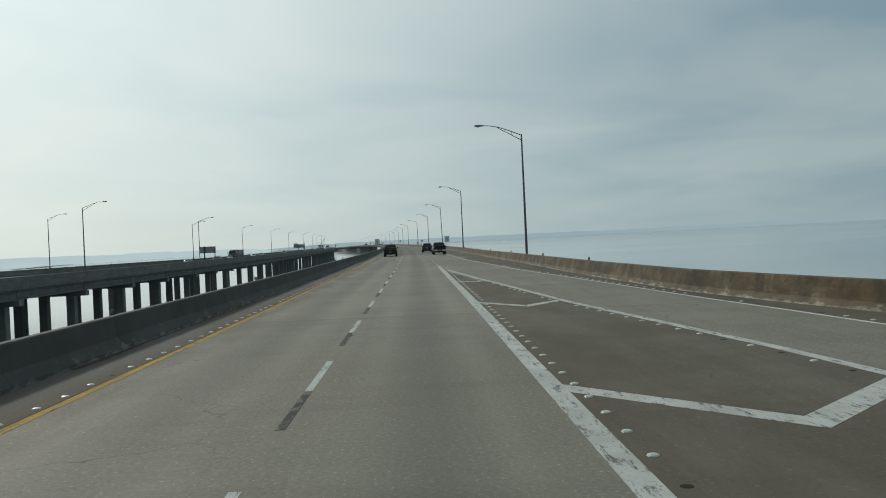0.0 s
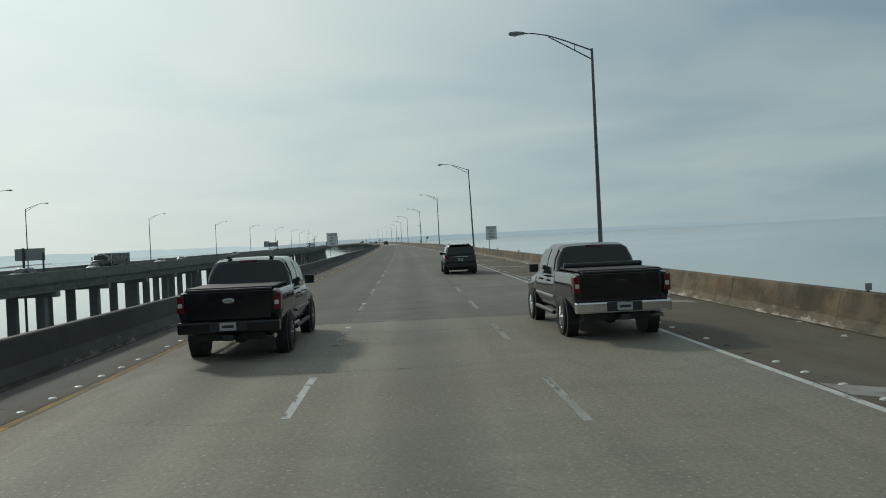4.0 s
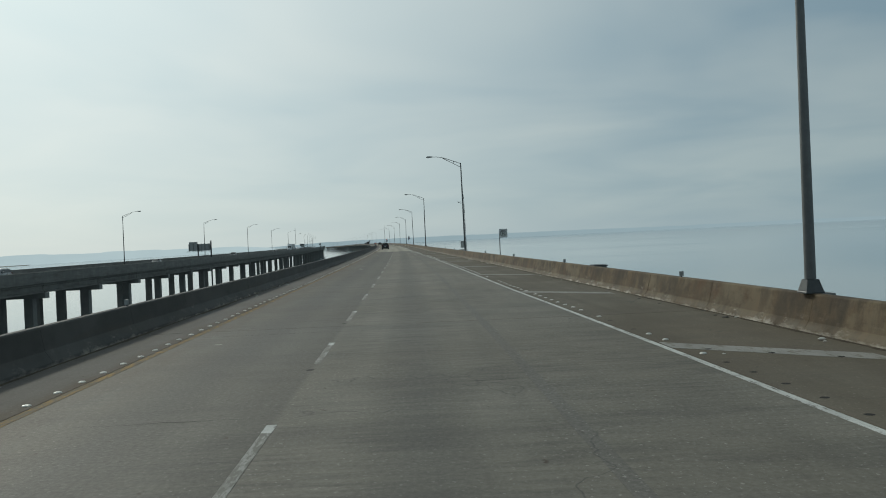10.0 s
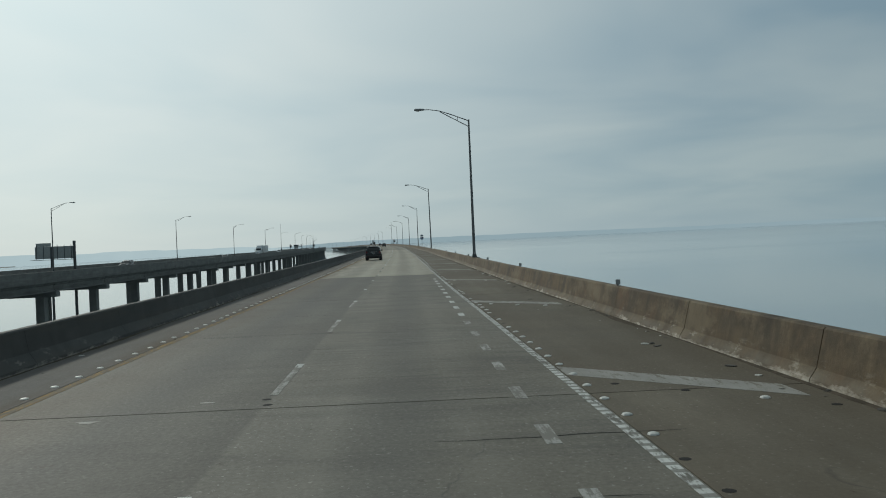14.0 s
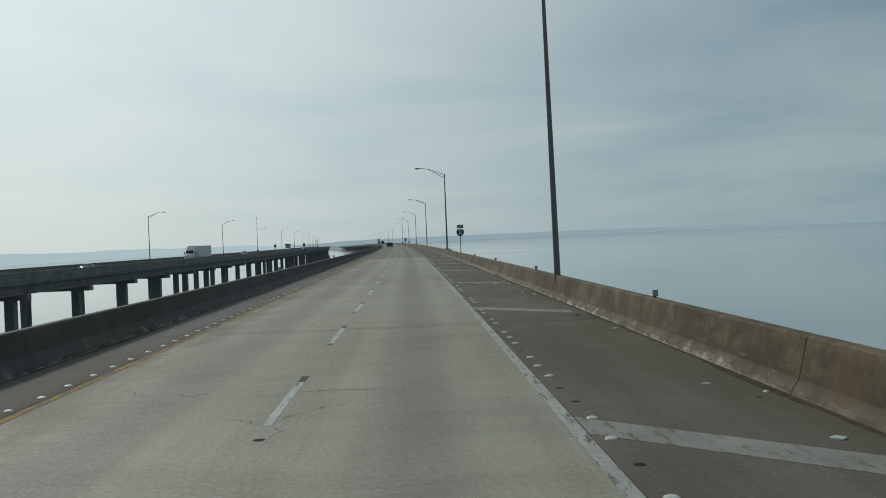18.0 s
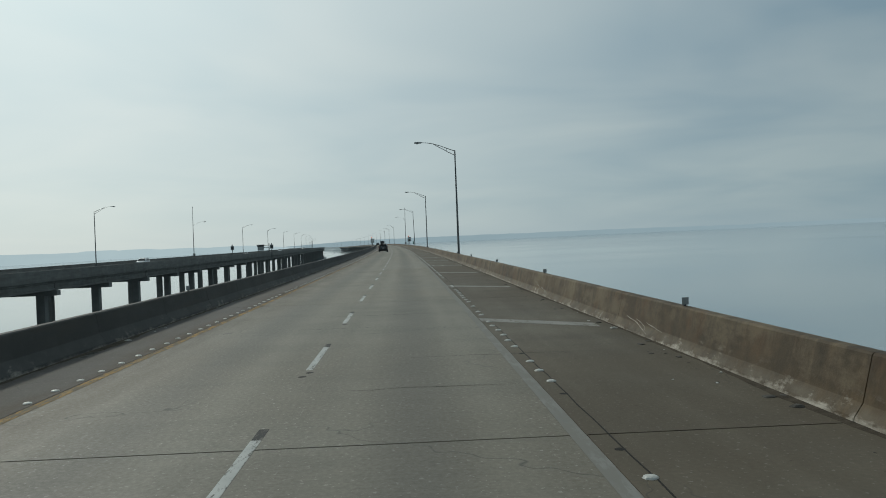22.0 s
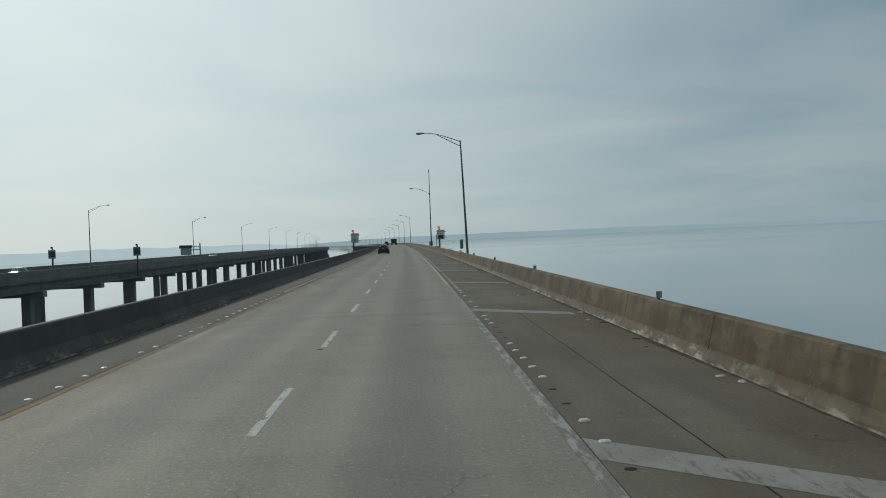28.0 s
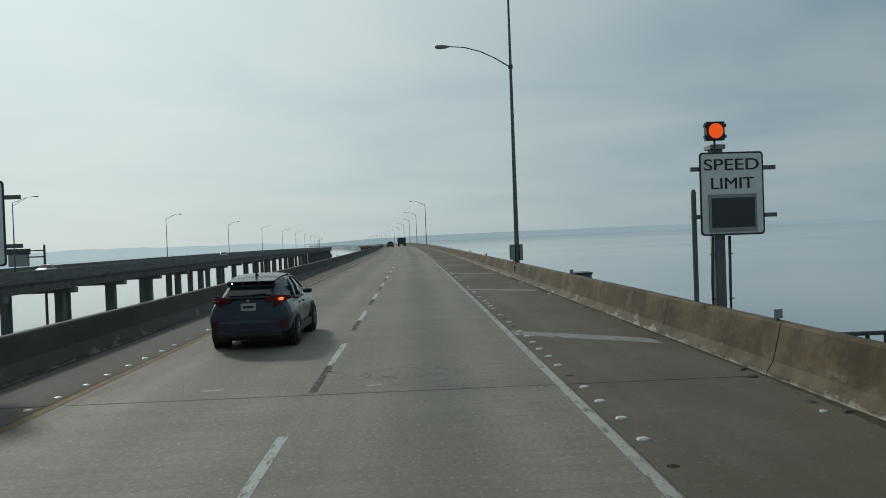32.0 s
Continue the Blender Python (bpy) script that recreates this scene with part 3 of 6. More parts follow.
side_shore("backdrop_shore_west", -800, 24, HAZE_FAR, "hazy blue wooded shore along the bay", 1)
for s0, n0, long, wide in ((420, -560, 90, 16), (690, -600, 80, 15), (960, -560, 100, 18), (1260, -590, 90, 16), (1560, -560, 110, 18), (1900, -600, 150, 20), (2400, -570, 170, 20)):
    bm = bmesh.new()
    ring = []
    for i in range(40):
        a = i * math.tau / 40
        k = 1 + 0.3 * noise.noise((math.cos(a) * 2 + s0, math.sin(a) * 2, 0))
        ring.append(bm.verts.new((math.cos(a) * wide * k, math.sin(a) * long * k, -9.4)))
    up = [bm.verts.new((v.co.x * 0.93, v.co.y * 0.95, -8.7 + 0.4 * noise.noise((v.co.x, v.co.y, 1)))) for v in ring]
    for i in range(40):
        j = (i + 1) % 40
        bm.faces.new((ring[i], ring[j], up[j], up[i]))
    bm.faces.new(up)
    ob = part("marsh_island", bm, MARSH)
    ob.matrix_basis = Matrix.Translation(level(s0, n0, 0.0)) @ Matrix.Rotation(s0 / BEND, 4, "Z")
    tagged(ob, "low dark marsh bank lying in the bay", "marsh", "marsh banks", "structure")

# ---- our carriageway: deck and joints ----
road = structure("road", "weathered grey concrete bridge deck with transverse joints", "road")
JOINTS = anchored([49.1, 69.6, 180.9, 241.2, 261.9, 324.2, 407.4, 531.1, 592.9, 676.4, 825.5, 867.5, 888.2, 930.3], 20.9, START, END)
JOINTS = [START] + [j for j in JOINTS if j > START + 5]


def deck_body(s):
    a, b = wall_l(s) - 0.45, wall_r(s) + 0.5
    return [(a, -0.07), (b, -0.07), (b, -0.55), (b - 1.2, -0.6), (b - 1.25, -1.6), (a + 1.25, -1.6), (a + 1.2, -0.6), (a, -0.55)]


sweep("deck_body", steps(START, END, 10), deck_body, SIDE, road, "z", label="grey concrete deck slab and girders")
sweep("joint_filler", steps(START, END, 10), lambda s: [(wall_l(s) - 0.1, -0.066), (wall_l(s) - 0.1, -0.04), (wall_r(s) + 0.1, -0.04), (wall_r(s) + 0.1, -0.066)], SUBDECK, road, label="black joint filler under the slabs")


def slab(name, a, b, left, right, material):
    gap = 0.018
    st = [a + gap] + [a + (b - a) * f for f in (0.25, 0.5, 0.75)] + [b - gap]
    sweep(name, st, lambda s: [(left(s), -0.035), (left(s), -0.004), (left(s) + 0.01, 0.0), (right(s) - 0.01, 0.0), (right(s), -0.004), (right(s), -0.035)][::-1], material, road)


for a, b in zip(JOINTS, JOINTS[1:]):
    seam = 0.006
    if b < 75:
        # the gore lies between the lanes and the joining ramp
        slab("lane_slab", a, b, lambda s: -3.77 + seam, lambda s: 3.80 - seam, ROAD)
        slab("gore_slab", a, b, lambda s: 3.80 + seam, lambda s: max(gore_r(s), 3.86) - seam, SHOULDER)
        slab("ramp_slab", a, b, lambda s: max(gore_r(s), 3.86) + seam, lambda s: line_r(s) + 0.10 - seam, ROAD)
    else:
        slab("lane_slab", a, b, lambda s: -3.77 + seam, lambda s: line_r(s) + 0.10 - seam, OLD_ROAD if 150 < b < 455 else PALE_ROAD if 455 <= b < 618 else ROAD)
    slab("shoulder_slab", a, b, lambda s: line_r(s) + 0.10 + seam, lambda s: wall_r(s) + 0.05, SHOULDER)
    slab("median_shoulder_slab", a, b, lambda s: wall_l(s) - 0.05, lambda s: -3.77 - seam, EDGE_DIRT)


# ---- road markings ----
LIFT = 0.004


def stripe(name, st, left, right, material, parent, z=LIFT):
    return sweep(name, st, lambda s: [(right(s), 0.0005), (right(s), z), (left(s), z), (left(s), 0.0005)], material, parent)


marks = structure("lane_markings", "worn white and yellow paint lines on the concrete", "road marking")
for a, b, paint in ((START, 125, BRIGHT_YELLOW), (125, 470, DULL_YELLOW), (470, 700, YELLOW_PAINT), (700, END, DULL_YELLOW)):
    stripe("yellow_line", steps(a, b, 5), lambda s: -3.66 - 0.08, lambda s: -3.66 + 0.08, paint, marks)
for a, b, half, paint in ((START, 120, 0.06, FRESH_PAINT), (120, 392, 0.06, WHITE_PAINT), (392, 470, 0.065, RIB_PAINT), (470, 612, 0.08, EDGE_PAINT), (612, 745, 0.09, GONE_PAINT), (745, 840, 0.08, FADED_PAINT), (840, END, 0.065, EDGE_PAINT)):
    stripe("edge_line", steps(a, b, 5), lambda s: line_r(s) - half, lambda s: line_r(s) + half, paint, marks)
DASHES = anchored([19.5, 27.4, 97.3, 104.8, 112.3, 181.7, 189.7, 267.9, 276.0, 323.9, 332.4, 349.3, 356.7, 411.4, 419.8, 434.8, 443.5, 523.4, 579.2, 610.9, 667.3, 675.6, 725.1, 733.1, 814.0, 821.7, 846.9, 871.3, 879.4, 903.0, 936.1], 8.0, START, 1900)
for top in DASHES:
    if 130 < top < 470:
        # worn through, with the end of each dash left
        stripe("lane_dash", steps(top - 3.05, top - 0.42, 0.9), lambda s: -0.06, lambda s: 0.06, THIN_PAINT if top > 428 else FADED_PAINT, marks)
        stripe("dash_end", [top - 0.415, top], lambda s: -0.065, lambda s: 0.065, WHITE_PAINT, marks)
    else:
        stripe("lane_dash", steps(top - 3.05, top, 1.0), lambda s: -0.06, lambda s: 0.06, WHITE_PAINT, marks)
    if 480 < top < 720:
        stripe("black_dash", [top + 0.01, top + 0.55], lambda s: -0.06, lambda s: 0.06, BLACK_MARK, marks, 0.003)
    elif top < 110 or top > 860:
        stripe("black_dash", steps(top - 5.6, top - 3.1, 1.3), lambda s: -0.06, lambda s: 0.06, BLACK_MARK, marks, 0.003)
# the old right-hand lane line: dashes past the gore, ground off, then short dots at the taper
p = 78.0
while p < 150:
    stripe("lane_dash", steps(p, p + 3.05, 1.0), lambda s: 3.60, lambda s: 3.72, WHITE_PAINT if p < 112 else PALE_PAINT, marks)
    if p < 112:
        stripe("black_dash", steps(p + 3.1, p + 6.0, 1.5), lambda s: 3.60, lambda s: 3.72, BLACK_MARK, marks, 0.003)
    p += 7.62
stripe("ground_off_line", steps(150, 380, 5), lambda s: 3.55, lambda s: 3.75, GHOST, marks, 0.003)
p = 346.0
while p < 443:
    stripe("short_dash", [p, p + 0.9], lambda s: 3.46, lambda s: 3.63, WHITE_PAINT if p > 418 else FADED_PAINT if p > 395 else THIN_PAINT if p > 362 else GHOST, marks)
    p += 2.45
# a tarred crack down the right-hand shoulder
CRACK = [(628, 3.93), (645, 3.94), (672, 4.02), (740, 4.4), (810, 4.88), (824, 4.93), (842, 5.15), (860, 5.3), (869, 5.6), (885, 5.9), (898, 6.15), (912, 6.25)]
for a, b in ((628, 646), (659, 674), (806, 826), (839, 861), (867, 886), (896, 913)):
    stripe("crack_seal", steps(a, b, 0.8), lambda s: along(CRACK, s) - 0.009 + 0.025 * noise.noise((s * 0.9, 3, 0)), lambda s: along(CRACK, s) + 0.009 + 0.025 * noise.noise((s * 0.9, 3, 0)), TAR, marks, 0.003)
# the gore where the ramp joins
stripe("gore_line_left", steps(START, 74.5, 5), lambda s: 3.49 + 0.05 * max(0, (s - 60) / 14), lambda s: 3.80 + 0.02 * max(0, (s - 60) / 14), WHITE_PAINT, marks)


stripe("gore_line_right", steps(START, 64.3, 3), lambda s: gore_r(s) - 0.12, lambda s: gore_r(s) + 0.12, WHITE_PAINT, marks)


def slanted(name, s0, n0, s1, n1, wide, material):
    """A painted bar between two places, with its ends along the road."""
    corners = [(s0, n0), (s1, n1), (s1 + wide, n1), (s0 + wide, n0)]
    verts = [spot(s, n, LIFT) for s, n in corners] + [spot(s, n, 0.0005) for s, n in corners]
    me = bpy.data.meshes.new(name)
    me.from_pydata(verts, [], [(0, 1, 2, 3), (0, 4, 5, 1), (1, 5, 6, 2), (2, 6, 7, 3), (3, 7, 4, 0)])
    layer = me.uv_layers.new(name="UVMap")
    for loop in me.loops:
        layer.data[loop.index].uv = corners[loop.vertex_index % 4]
    me.materials.append(material)
    ob = new(name, me)
    ob.parent = marks
    return ob


for s0, drop in ((0.3, 3.2), (15.7, 2.7), (32.0, 2.2), (47.0, 1.5)):
    mid = (3.75 + gore_r(s0)) / 2
    slanted("gore_chevron", s0 - 0.3, 3.79, s0 - 0.3 - drop, mid, 0.6, WHITE_PAINT)
    slanted("gore_chevron", s0 - 0.3 - drop, mid, s0 - 0.9, gore_r(s0) - 0.13, 0.6, WHITE_PAINT)
for s0 in anchored([109.2, 171.7, 187.4, 201.3, 265.4, 281.0, 329.9, 344.8, 409.4, 424.7, 440.8, 519.7, 535.8, 551.3, 583.7, 599.3, 615.0, 664.0, 680.2, 696.3, 712.4, 728.9, 746.1, 809.8, 826.1, 842.1, 857.2, 874.1, 890.1, 905.9, 921.0], 15.8, 90, 1500):
    slanted("shoulder_bar", s0 - 0.45, line_r(s0) + 0.105, s0 - 0.45 - 0.85 * (wall_r(s0) - line_r(s0) - 0.4), wall_r(s0) - 0.35, 0.85, BAR_PAINT)


# ---- ceramic buttons beside the lines ----
def dome_cap(bm, p, r, h):
    seg = 8
    rings = [[bm.verts.new(p + Vector((r * q * math.cos(k * math.tau / seg), r * q * math.sin(k * math.tau / seg), z))) for k in range(seg)] for q, z in ((1, 0.001), (0.86, h * 0.6), (0.5, h * 0.95))]
    for a, b in zip(rings, rings[1:]):
        for k in range(seg):
            bm.faces.new((a[k], a[(k + 1) % seg], b[(k + 1) % seg], b[k]))
    bm.faces.new(rings[-1])


random.seed(5)
buttons, spots = bmesh.new(), bmesh.new()
p = START
while p < 1150:
    p += 1.0
    if random.random() > 0.06:
        dome_cap(buttons, spot(p + random.uniform(-0.06, 0.06), -3.9 + random.uniform(-0.02, 0.02), 0), 0.07, 0.024)
    else:
        dome_cap(spots, spot(p, -3.9, 0), 0.06, 0.004)
    if p > 96:
        keep = random.random()
        n = line_r(p) + (0.34 if p < 400 else 0.2 if p < 470 else 0.29) + random.uniform(-0.02, 0.02)
        if keep < ((0.72 if int(p / 9) % 4 else 0.25) if p < 470 else 0.62):
            dome_cap(buttons, spot(p, n, 0), 0.07 if p < 470 else 0.078, 0.026)
        elif keep < 0.93:
            dome_cap(spots, spot(p, n, 0), 0.065, 0.004)
    elif p < 70:
        for n in (3.98, gore_r(p) - 0.3, line_r(p) + 0.3):
            if random.random() < 0.75:
                dome_cap(buttons, spot(p, n, 0), 0.07, 0.024)
            else:
                dome_cap(spots, spot(p, n, 0), 0.065, 0.004)
for top in DASHES:
    if -20 < top < 1100:
        for off in (-3.35, -3.75):
            if random.random() < 0.45:
                dome_cap(spots, spot(top + off, random.uniform(-0.05, 0.05), 0), 0.075, 0.004)
for s0 in (109.1, 171.7, 186.3, 280.2, 297.6, 409.1, 424.2, 440.8, 551.3, 566.5, 615.0, 696.3, 712.4, 728.6, 842.1, 857.2, 873.7, 905.9):
    for f in (0.2, 0.45, 0.7, 0.9):
        n = line_r(s0) + f * (wall_r(s0) - line_r(s0))
        whole_ = random.random() < 0.5
        dome_cap(buttons if whole_ else spots, spot(s0 - 0.5 - 0.9 * (n - line_r(s0)), n, 0.0), 0.07, 0.028 if whole_ else 0.009)
tagged(part("pavement_buttons", buttons, DOME, marks, "white ceramic domes along the lines"), kind="stuff")
tagged(part("tar_spots", spots, TAR, marks, "dark glue spots of lost buttons"), kind="stuff")


# ---- barriers ----
def barrier_right(s):
    n = wall_r(s)
    return [(n, 0.0), (n + 0.015, 0.06), (n + 0.115, 0.21), (n + 0.24, 0.745), (n + 0.265, 0.775), (n + 0.42, 0.775), (n + 0.44, 0.75), (n + 0.46, -0.55), (n + 0.1, -0.55), (n + 0.1, 0.0)]


def barrier_left(s):
    n = wall_l(s)
    return [(n, 0.0), (n - 0.1, 0.0), (n - 0.1, -0.55), (n - 0.46, -0.55), (n - 0.44, 0.75), (n - 0.42, 0.775), (n - 0.265, 0.775), (n - 0.24, 0.745), (n - 0.165, 0.30), (n - 0.012, 0.075)]


def build_barrier(name, profile, material, label, seed, gaps):
    random.seed(seed)
    whole = structure(name, label, "barrier")
    last = START
    for a, b in zip(JOINTS, JOINTS[1:]):
        if a > FAR:
            break
        count = 4
        for i in range(count):
            u, v = a + (b - a) * i / count, a + (b - a) * (i + 1) / count
            wide = gaps[0] if random.random() < 0.45 else gaps[1]
            sweep("barrier_segment", [u + wide, (u + v) / 2, v - wide], profile, material, whole, "z")
            last = v
    sweep("far_barrier", steps(last + 0.02, END, 10), profile, material, whole, "z")
    return whole


def face_right(s, v):
    """A point on the traffic face of the right-hand barrier at height v."""
    ring = barrier_right(s)[:4]
    return along([(z, n) for n, z in ring], v) - 0.003


def scrapes(a, b, count, seed, lo=0.1, hi=0.65):
    """Pale scratches left by a car along the parapet."""
    rnd = random.Random(seed)
    bm = bmesh.new()
    for i in range(count):
        s, v = rnd.uniform(a, b), rnd.uniform(lo, hi)
        rise, bend, long = rnd.uniform(0.08, 0.24), rnd.uniform(0.0, 0.05), rnd.uniform(0.7, 1.9)
        wide = rnd.uniform(0.007, 0.030)
        rows = []
        for k in range(9):
            f = k / 8
            h = min(max(v + rise * f + bend * math.sin(f * 3.1) + 0.015 * noise.noise((f * 6 + i, s, 0)), 0.04), 0.72)
            w = wide * (0.15 + math.sin(math.pi * (0.05 + 0.75 * f))) * (0.7 + 0.5 * noise.noise((f * 5, i * 3.1, s)))
            p = s + long * f
            rows.append([bm.verts.new(spot(p, face_right(p, h + q), h + q)) for q in (-w / 2, w / 2)])
        for r0, r1 in zip(rows, rows[1:]):
            bm.faces.new((r0[0], r1[0], r1[1], r0[1]))
    return part("scrape_marks", bm, SCRAPE, None, "")


build_barrier("barrier_right", barrier_right, BARRIER_R, "rust-stained brown concrete parapet with vertical joints", 3, (0.014, 0.005))
build_barrier("barrier_left", barrier_left, BARRIER_L, "dark grey concrete median parapet with shade mixed into its colour", 4, (0.006, 0.003))
for i, (a, b, count, lo, hi) in enumerate(((722.9, 725.5, 11, 0.12, 0.45), (739, 741, 8, 0.3, 0.5), (865.3, 867.6, 14, 0.3, 0.6), (881.5, 885, 12, 0.25, 0.68), (283, 292, 8, 0.2, 0.6), (262, 266, 8, 0.05, 0.3), (640, 643, 3, 0.05, 0.2), (655, 658, 3, 0.1, 0.3), (584.0, 586.5, 10, 0.15, 0.5), (577.5, 580, 9, 0.15, 0.45))):
    marks_ = scrapes(a, b, count, 40 + i, lo, hi)
    marks_.parent = bpy.data.objects["barrier_right"]
    tagged(marks_, "white scratches along the parapet", kind="stuff")

# ---- grit swept against the parapets' feet ----
def foot_grit(a, b, near, side, seed):
    """A ragged strip of dark grit along the foot of a parapet."""
    def width(s):
        return 0.03 + 0.24 * max(0.0, noise.noise((s * 0.21, seed, 0)) + 0.12) + 0.10 * abs(noise.noise((s * 1.7, seed, 3)))
    return sweep("foot_grit", steps(a, b, 0.35), lambda s: [(near(s) - side * 0.002, 0.0006), (near(s) - side * 0.002, 0.012), (near(s) - side * width(s), 0.003), (near(s) - side * width(s), 0.0006)][::side], GRIT, road, label="dark grit swept against the parapet")


foot_grit(60, 960, wall_r, 1, 1)
foot_grit(20, 960, wall_l, -1, 2)

# ---- skid marks and pale spalled patches on the lanes ----
for a, b, n0, n1, wide in ((99, 112, -1.05, -0.88, 0.13), (99, 110, -0.66, -0.78, 0.13)):
    stripe("skid_mark", steps(a, b, 1.0), lambda s: n0 + (n1 - n0) * (s - a) / (b - a) - wide / 2, lambda s: n0 + (n1 - n0) * (s - a) / (b - a) + wide / 2, RUBBER, marks, 0.002)
rnd = random.Random(77)
bm = bmesh.new()
for s, n, size in ((354.1, -2.03, 0.30), (349.4, -1.99, 0.26), (348.7, -1.32, 0.12), (348.4, -2.03, 0.2), (347.6, -1.88, 0.28), (347.5, -2.3, 0.16), (300.5, -2.6, 0.12), (262.4, -1.2, 0.15), (407.0, -2.2, 0.2), (408.0, -0.9, 0.14), (592.2, -2.7, 0.16), (613.3, -2.2, 0.14), (846.2, -1.5, 0.2), (867.9, -2.1, 0.16), (930.9, 0.9, 0.2), (931.0, -1.6, 0.24)):
    ring = []
    for k in range(11):
        a = k * math.tau / 11
        r = size * rnd.uniform(0.45, 1.0)
        ring.append((s + r * 0.55 * math.cos(a), n + r * math.sin(a)))
    top = [bm.verts.new(spot(p, q, 0.003)) for p, q in ring]
    low = [bm.verts.new(spot(p, q, 0.0005)) for p, q in ring]
    bm.faces.new(top)
    for k in range(11):
        bm.faces.new((top[k], low[k], low[(k + 1) % 11], top[(k + 1) % 11]))
bmesh.ops.recalc_face_normals(bm, faces=bm.faces)
tagged(part("patched_spalls", bm, PATCH_AND_SUNLIT, road, "pale patched spalls in the concrete"), kind="stuff")
# sunlight on the joint's edge, put in as a pale strip
stripe("pale_joint_lip", [180.80, 180.875], lambda s: -3.5, lambda s: -0.3, PATCH_AND_SUNLIT, marks, 0.003)
# thin cracks running across the lanes
bm = bmesh.new()
for a, b, count in ((150, 455, 75), (86, 150, 10), (470, 930, 40), (182.0, 186.5, 9), (204.5, 210.5, 10), (256.5, 262, 8), (346.5, 352.5, 8)):
    for i in range(count):
        s0, n0 = rnd.uniform(a, b), rnd.uniform(-3.5, 3.2)
        n1 = min(n0 + rnd.uniform(1.2, 4.5), line_r(s0) + 1.8)
        wide = rnd.uniform(0.008, 0.026)
        last = None
        for k in range(13):
            f = k / 12
            p = s0 + 0.10 * noise.noise((f * 4 + i, s0, 2)) + 0.03 * noise.noise((f * 15, s0, 5))
            n = n0 + (n1 - n0) * f
            w = wide * (0.25 + math.sin(math.pi * f)) * (0.7 + 0.6 * rnd.random())
            pair = (bm.verts.new(spot(p - w / 2, n, 0.0022)), bm.verts.new(spot(p + w / 2, n, 0.0022)))
            if last:
                bm.faces.new((last[0], pair[0], pair[1], last[1]))
            last = pair
tagged(part("hairline_cracks", bm, TAR, road, "thin dark cracks across the lanes"), kind="stuff")

# ---- the other carriageway: a viaduct on columns ----
viaduct = structure("viaduct", "grey concrete viaduct on paired columns over the bay", "bridge")
NEAR, WIDE = -46.8, 14.6
DECK_Z = -1.21


def via_edge(s):
    """The far edge of its deck, wider where a ramp leaves."""
    return NEAR - WIDE - along([(-60, 27.0), (120, 18.0), (190, 8.0), (250, -1.0), (300, -3.0), (340, 0.0)], s)


far_steps = anchored([146.7, 167.2, 189.5, 309.5, 331.0, 352.8, 374.0, 394.5, 414.5, 532.3, 553.4, 574.2, 595.1, 678.9, 700.1, 721.1, 742.4, 763.2, 784.0, 912.3, 933.4, 954.4, 975.0, 996.2, 1017.1, 1037.8, 1058.6, 1079.0], 20.6, -75, END)  # its piers
sweep("viaduct_deck", far_steps, lambda s: [(NEAR, DECK_Z), (NEAR, -1.64), (NEAR - 0.25, -1.69), (NEAR - 0.9, -1.79), (via_edge(s) + 0.9, -1.79), (via_edge(s), -1.64), (via_edge(s), DECK_Z)][::-1], SIDE, viaduct, "z")
sweep("viaduct_parapet", far_steps, lambda s: [(NEAR + 0.02, -1.31), (NEAR + 0.02, -0.11), (NEAR - 0.02, -0.064), (NEAR - 0.2, -0.064), (NEAR - 0.24, -0.4), (NEAR - 0.45, DECK_Z), (NEAR - 0.45, -1.31)][::-1], SIDE, viaduct, "z")
sweep("viaduct_parapet", far_steps, lambda s: [(via_edge(s) - 0.02, -1.31), (via_edge(s) - 0.02, -0.064), (via_edge(s) + 0.2, -0.064), (via_edge(s) + 0.24, -0.4), (via_edge(s) + 0.45, DECK_Z), (via_edge(s) + 0.45, -1.31)], SIDE, viaduct, "z")
for a, b in zip(far_steps, far_steps[1:]):
    for n in ((NEAR - 0.75, NEAR - 5.0, NEAR - 9.3, NEAR - 13.6) if a < 900 else (NEAR - 0.75,)):
        sweep("girder", [a + 0.08, b - 0.08], lambda s: [(n + 0.3, -1.74), (n + 0.3, -1.9), (n + 0.12, -2.05), (n + 0.12, -2.65), (n + 0.3, -2.77), (n + 0.3, -2.943), (n - 0.3, -2.943), (n - 0.3, -1.74)][::-1], SIDE, viaduct, "z")
cap_bm = box(bmesh.new(), -7.2, 6.85, -0.65, 0.65, -3.70, -2.944, 0.04)
cap_me = mesh_of("pier_cap", cap_bm, PIER)
col_me = mesh_of("column", box(bmesh.new(), -0.6, 0.6, -0.6, 0.6, -10.8, -3.65, 0.06), PIER)
for i, s in enumerate(far_steps):
    mid = NEAR - 6.9
    piece("pier_cap", cap_me, viaduct, at(s, mid))
    for n in (NEAR - 2.4, NEAR - 6.4, NEAR - 10.1) if s < 420 else (NEAR - 2.4, NEAR - 10.1):
        piece("column", col_me, viaduct, at(s, n))
    n = NEAR - 19.2
    while n > via_edge(s) + 0.8:
        piece("column", col_me, viaduct, at(s, n))
        n -= 6.5
    if via_edge(s) < NEAR - 16:
        bm = box(bmesh.new(), via_edge(s) - mid + 0.8, -7.25, -0.65, 0.65, -3.25, -1.80, 0.04)
        piece("ramp_cap", mesh_of("ramp_cap", bm, PIER), viaduct, at(s, mid))
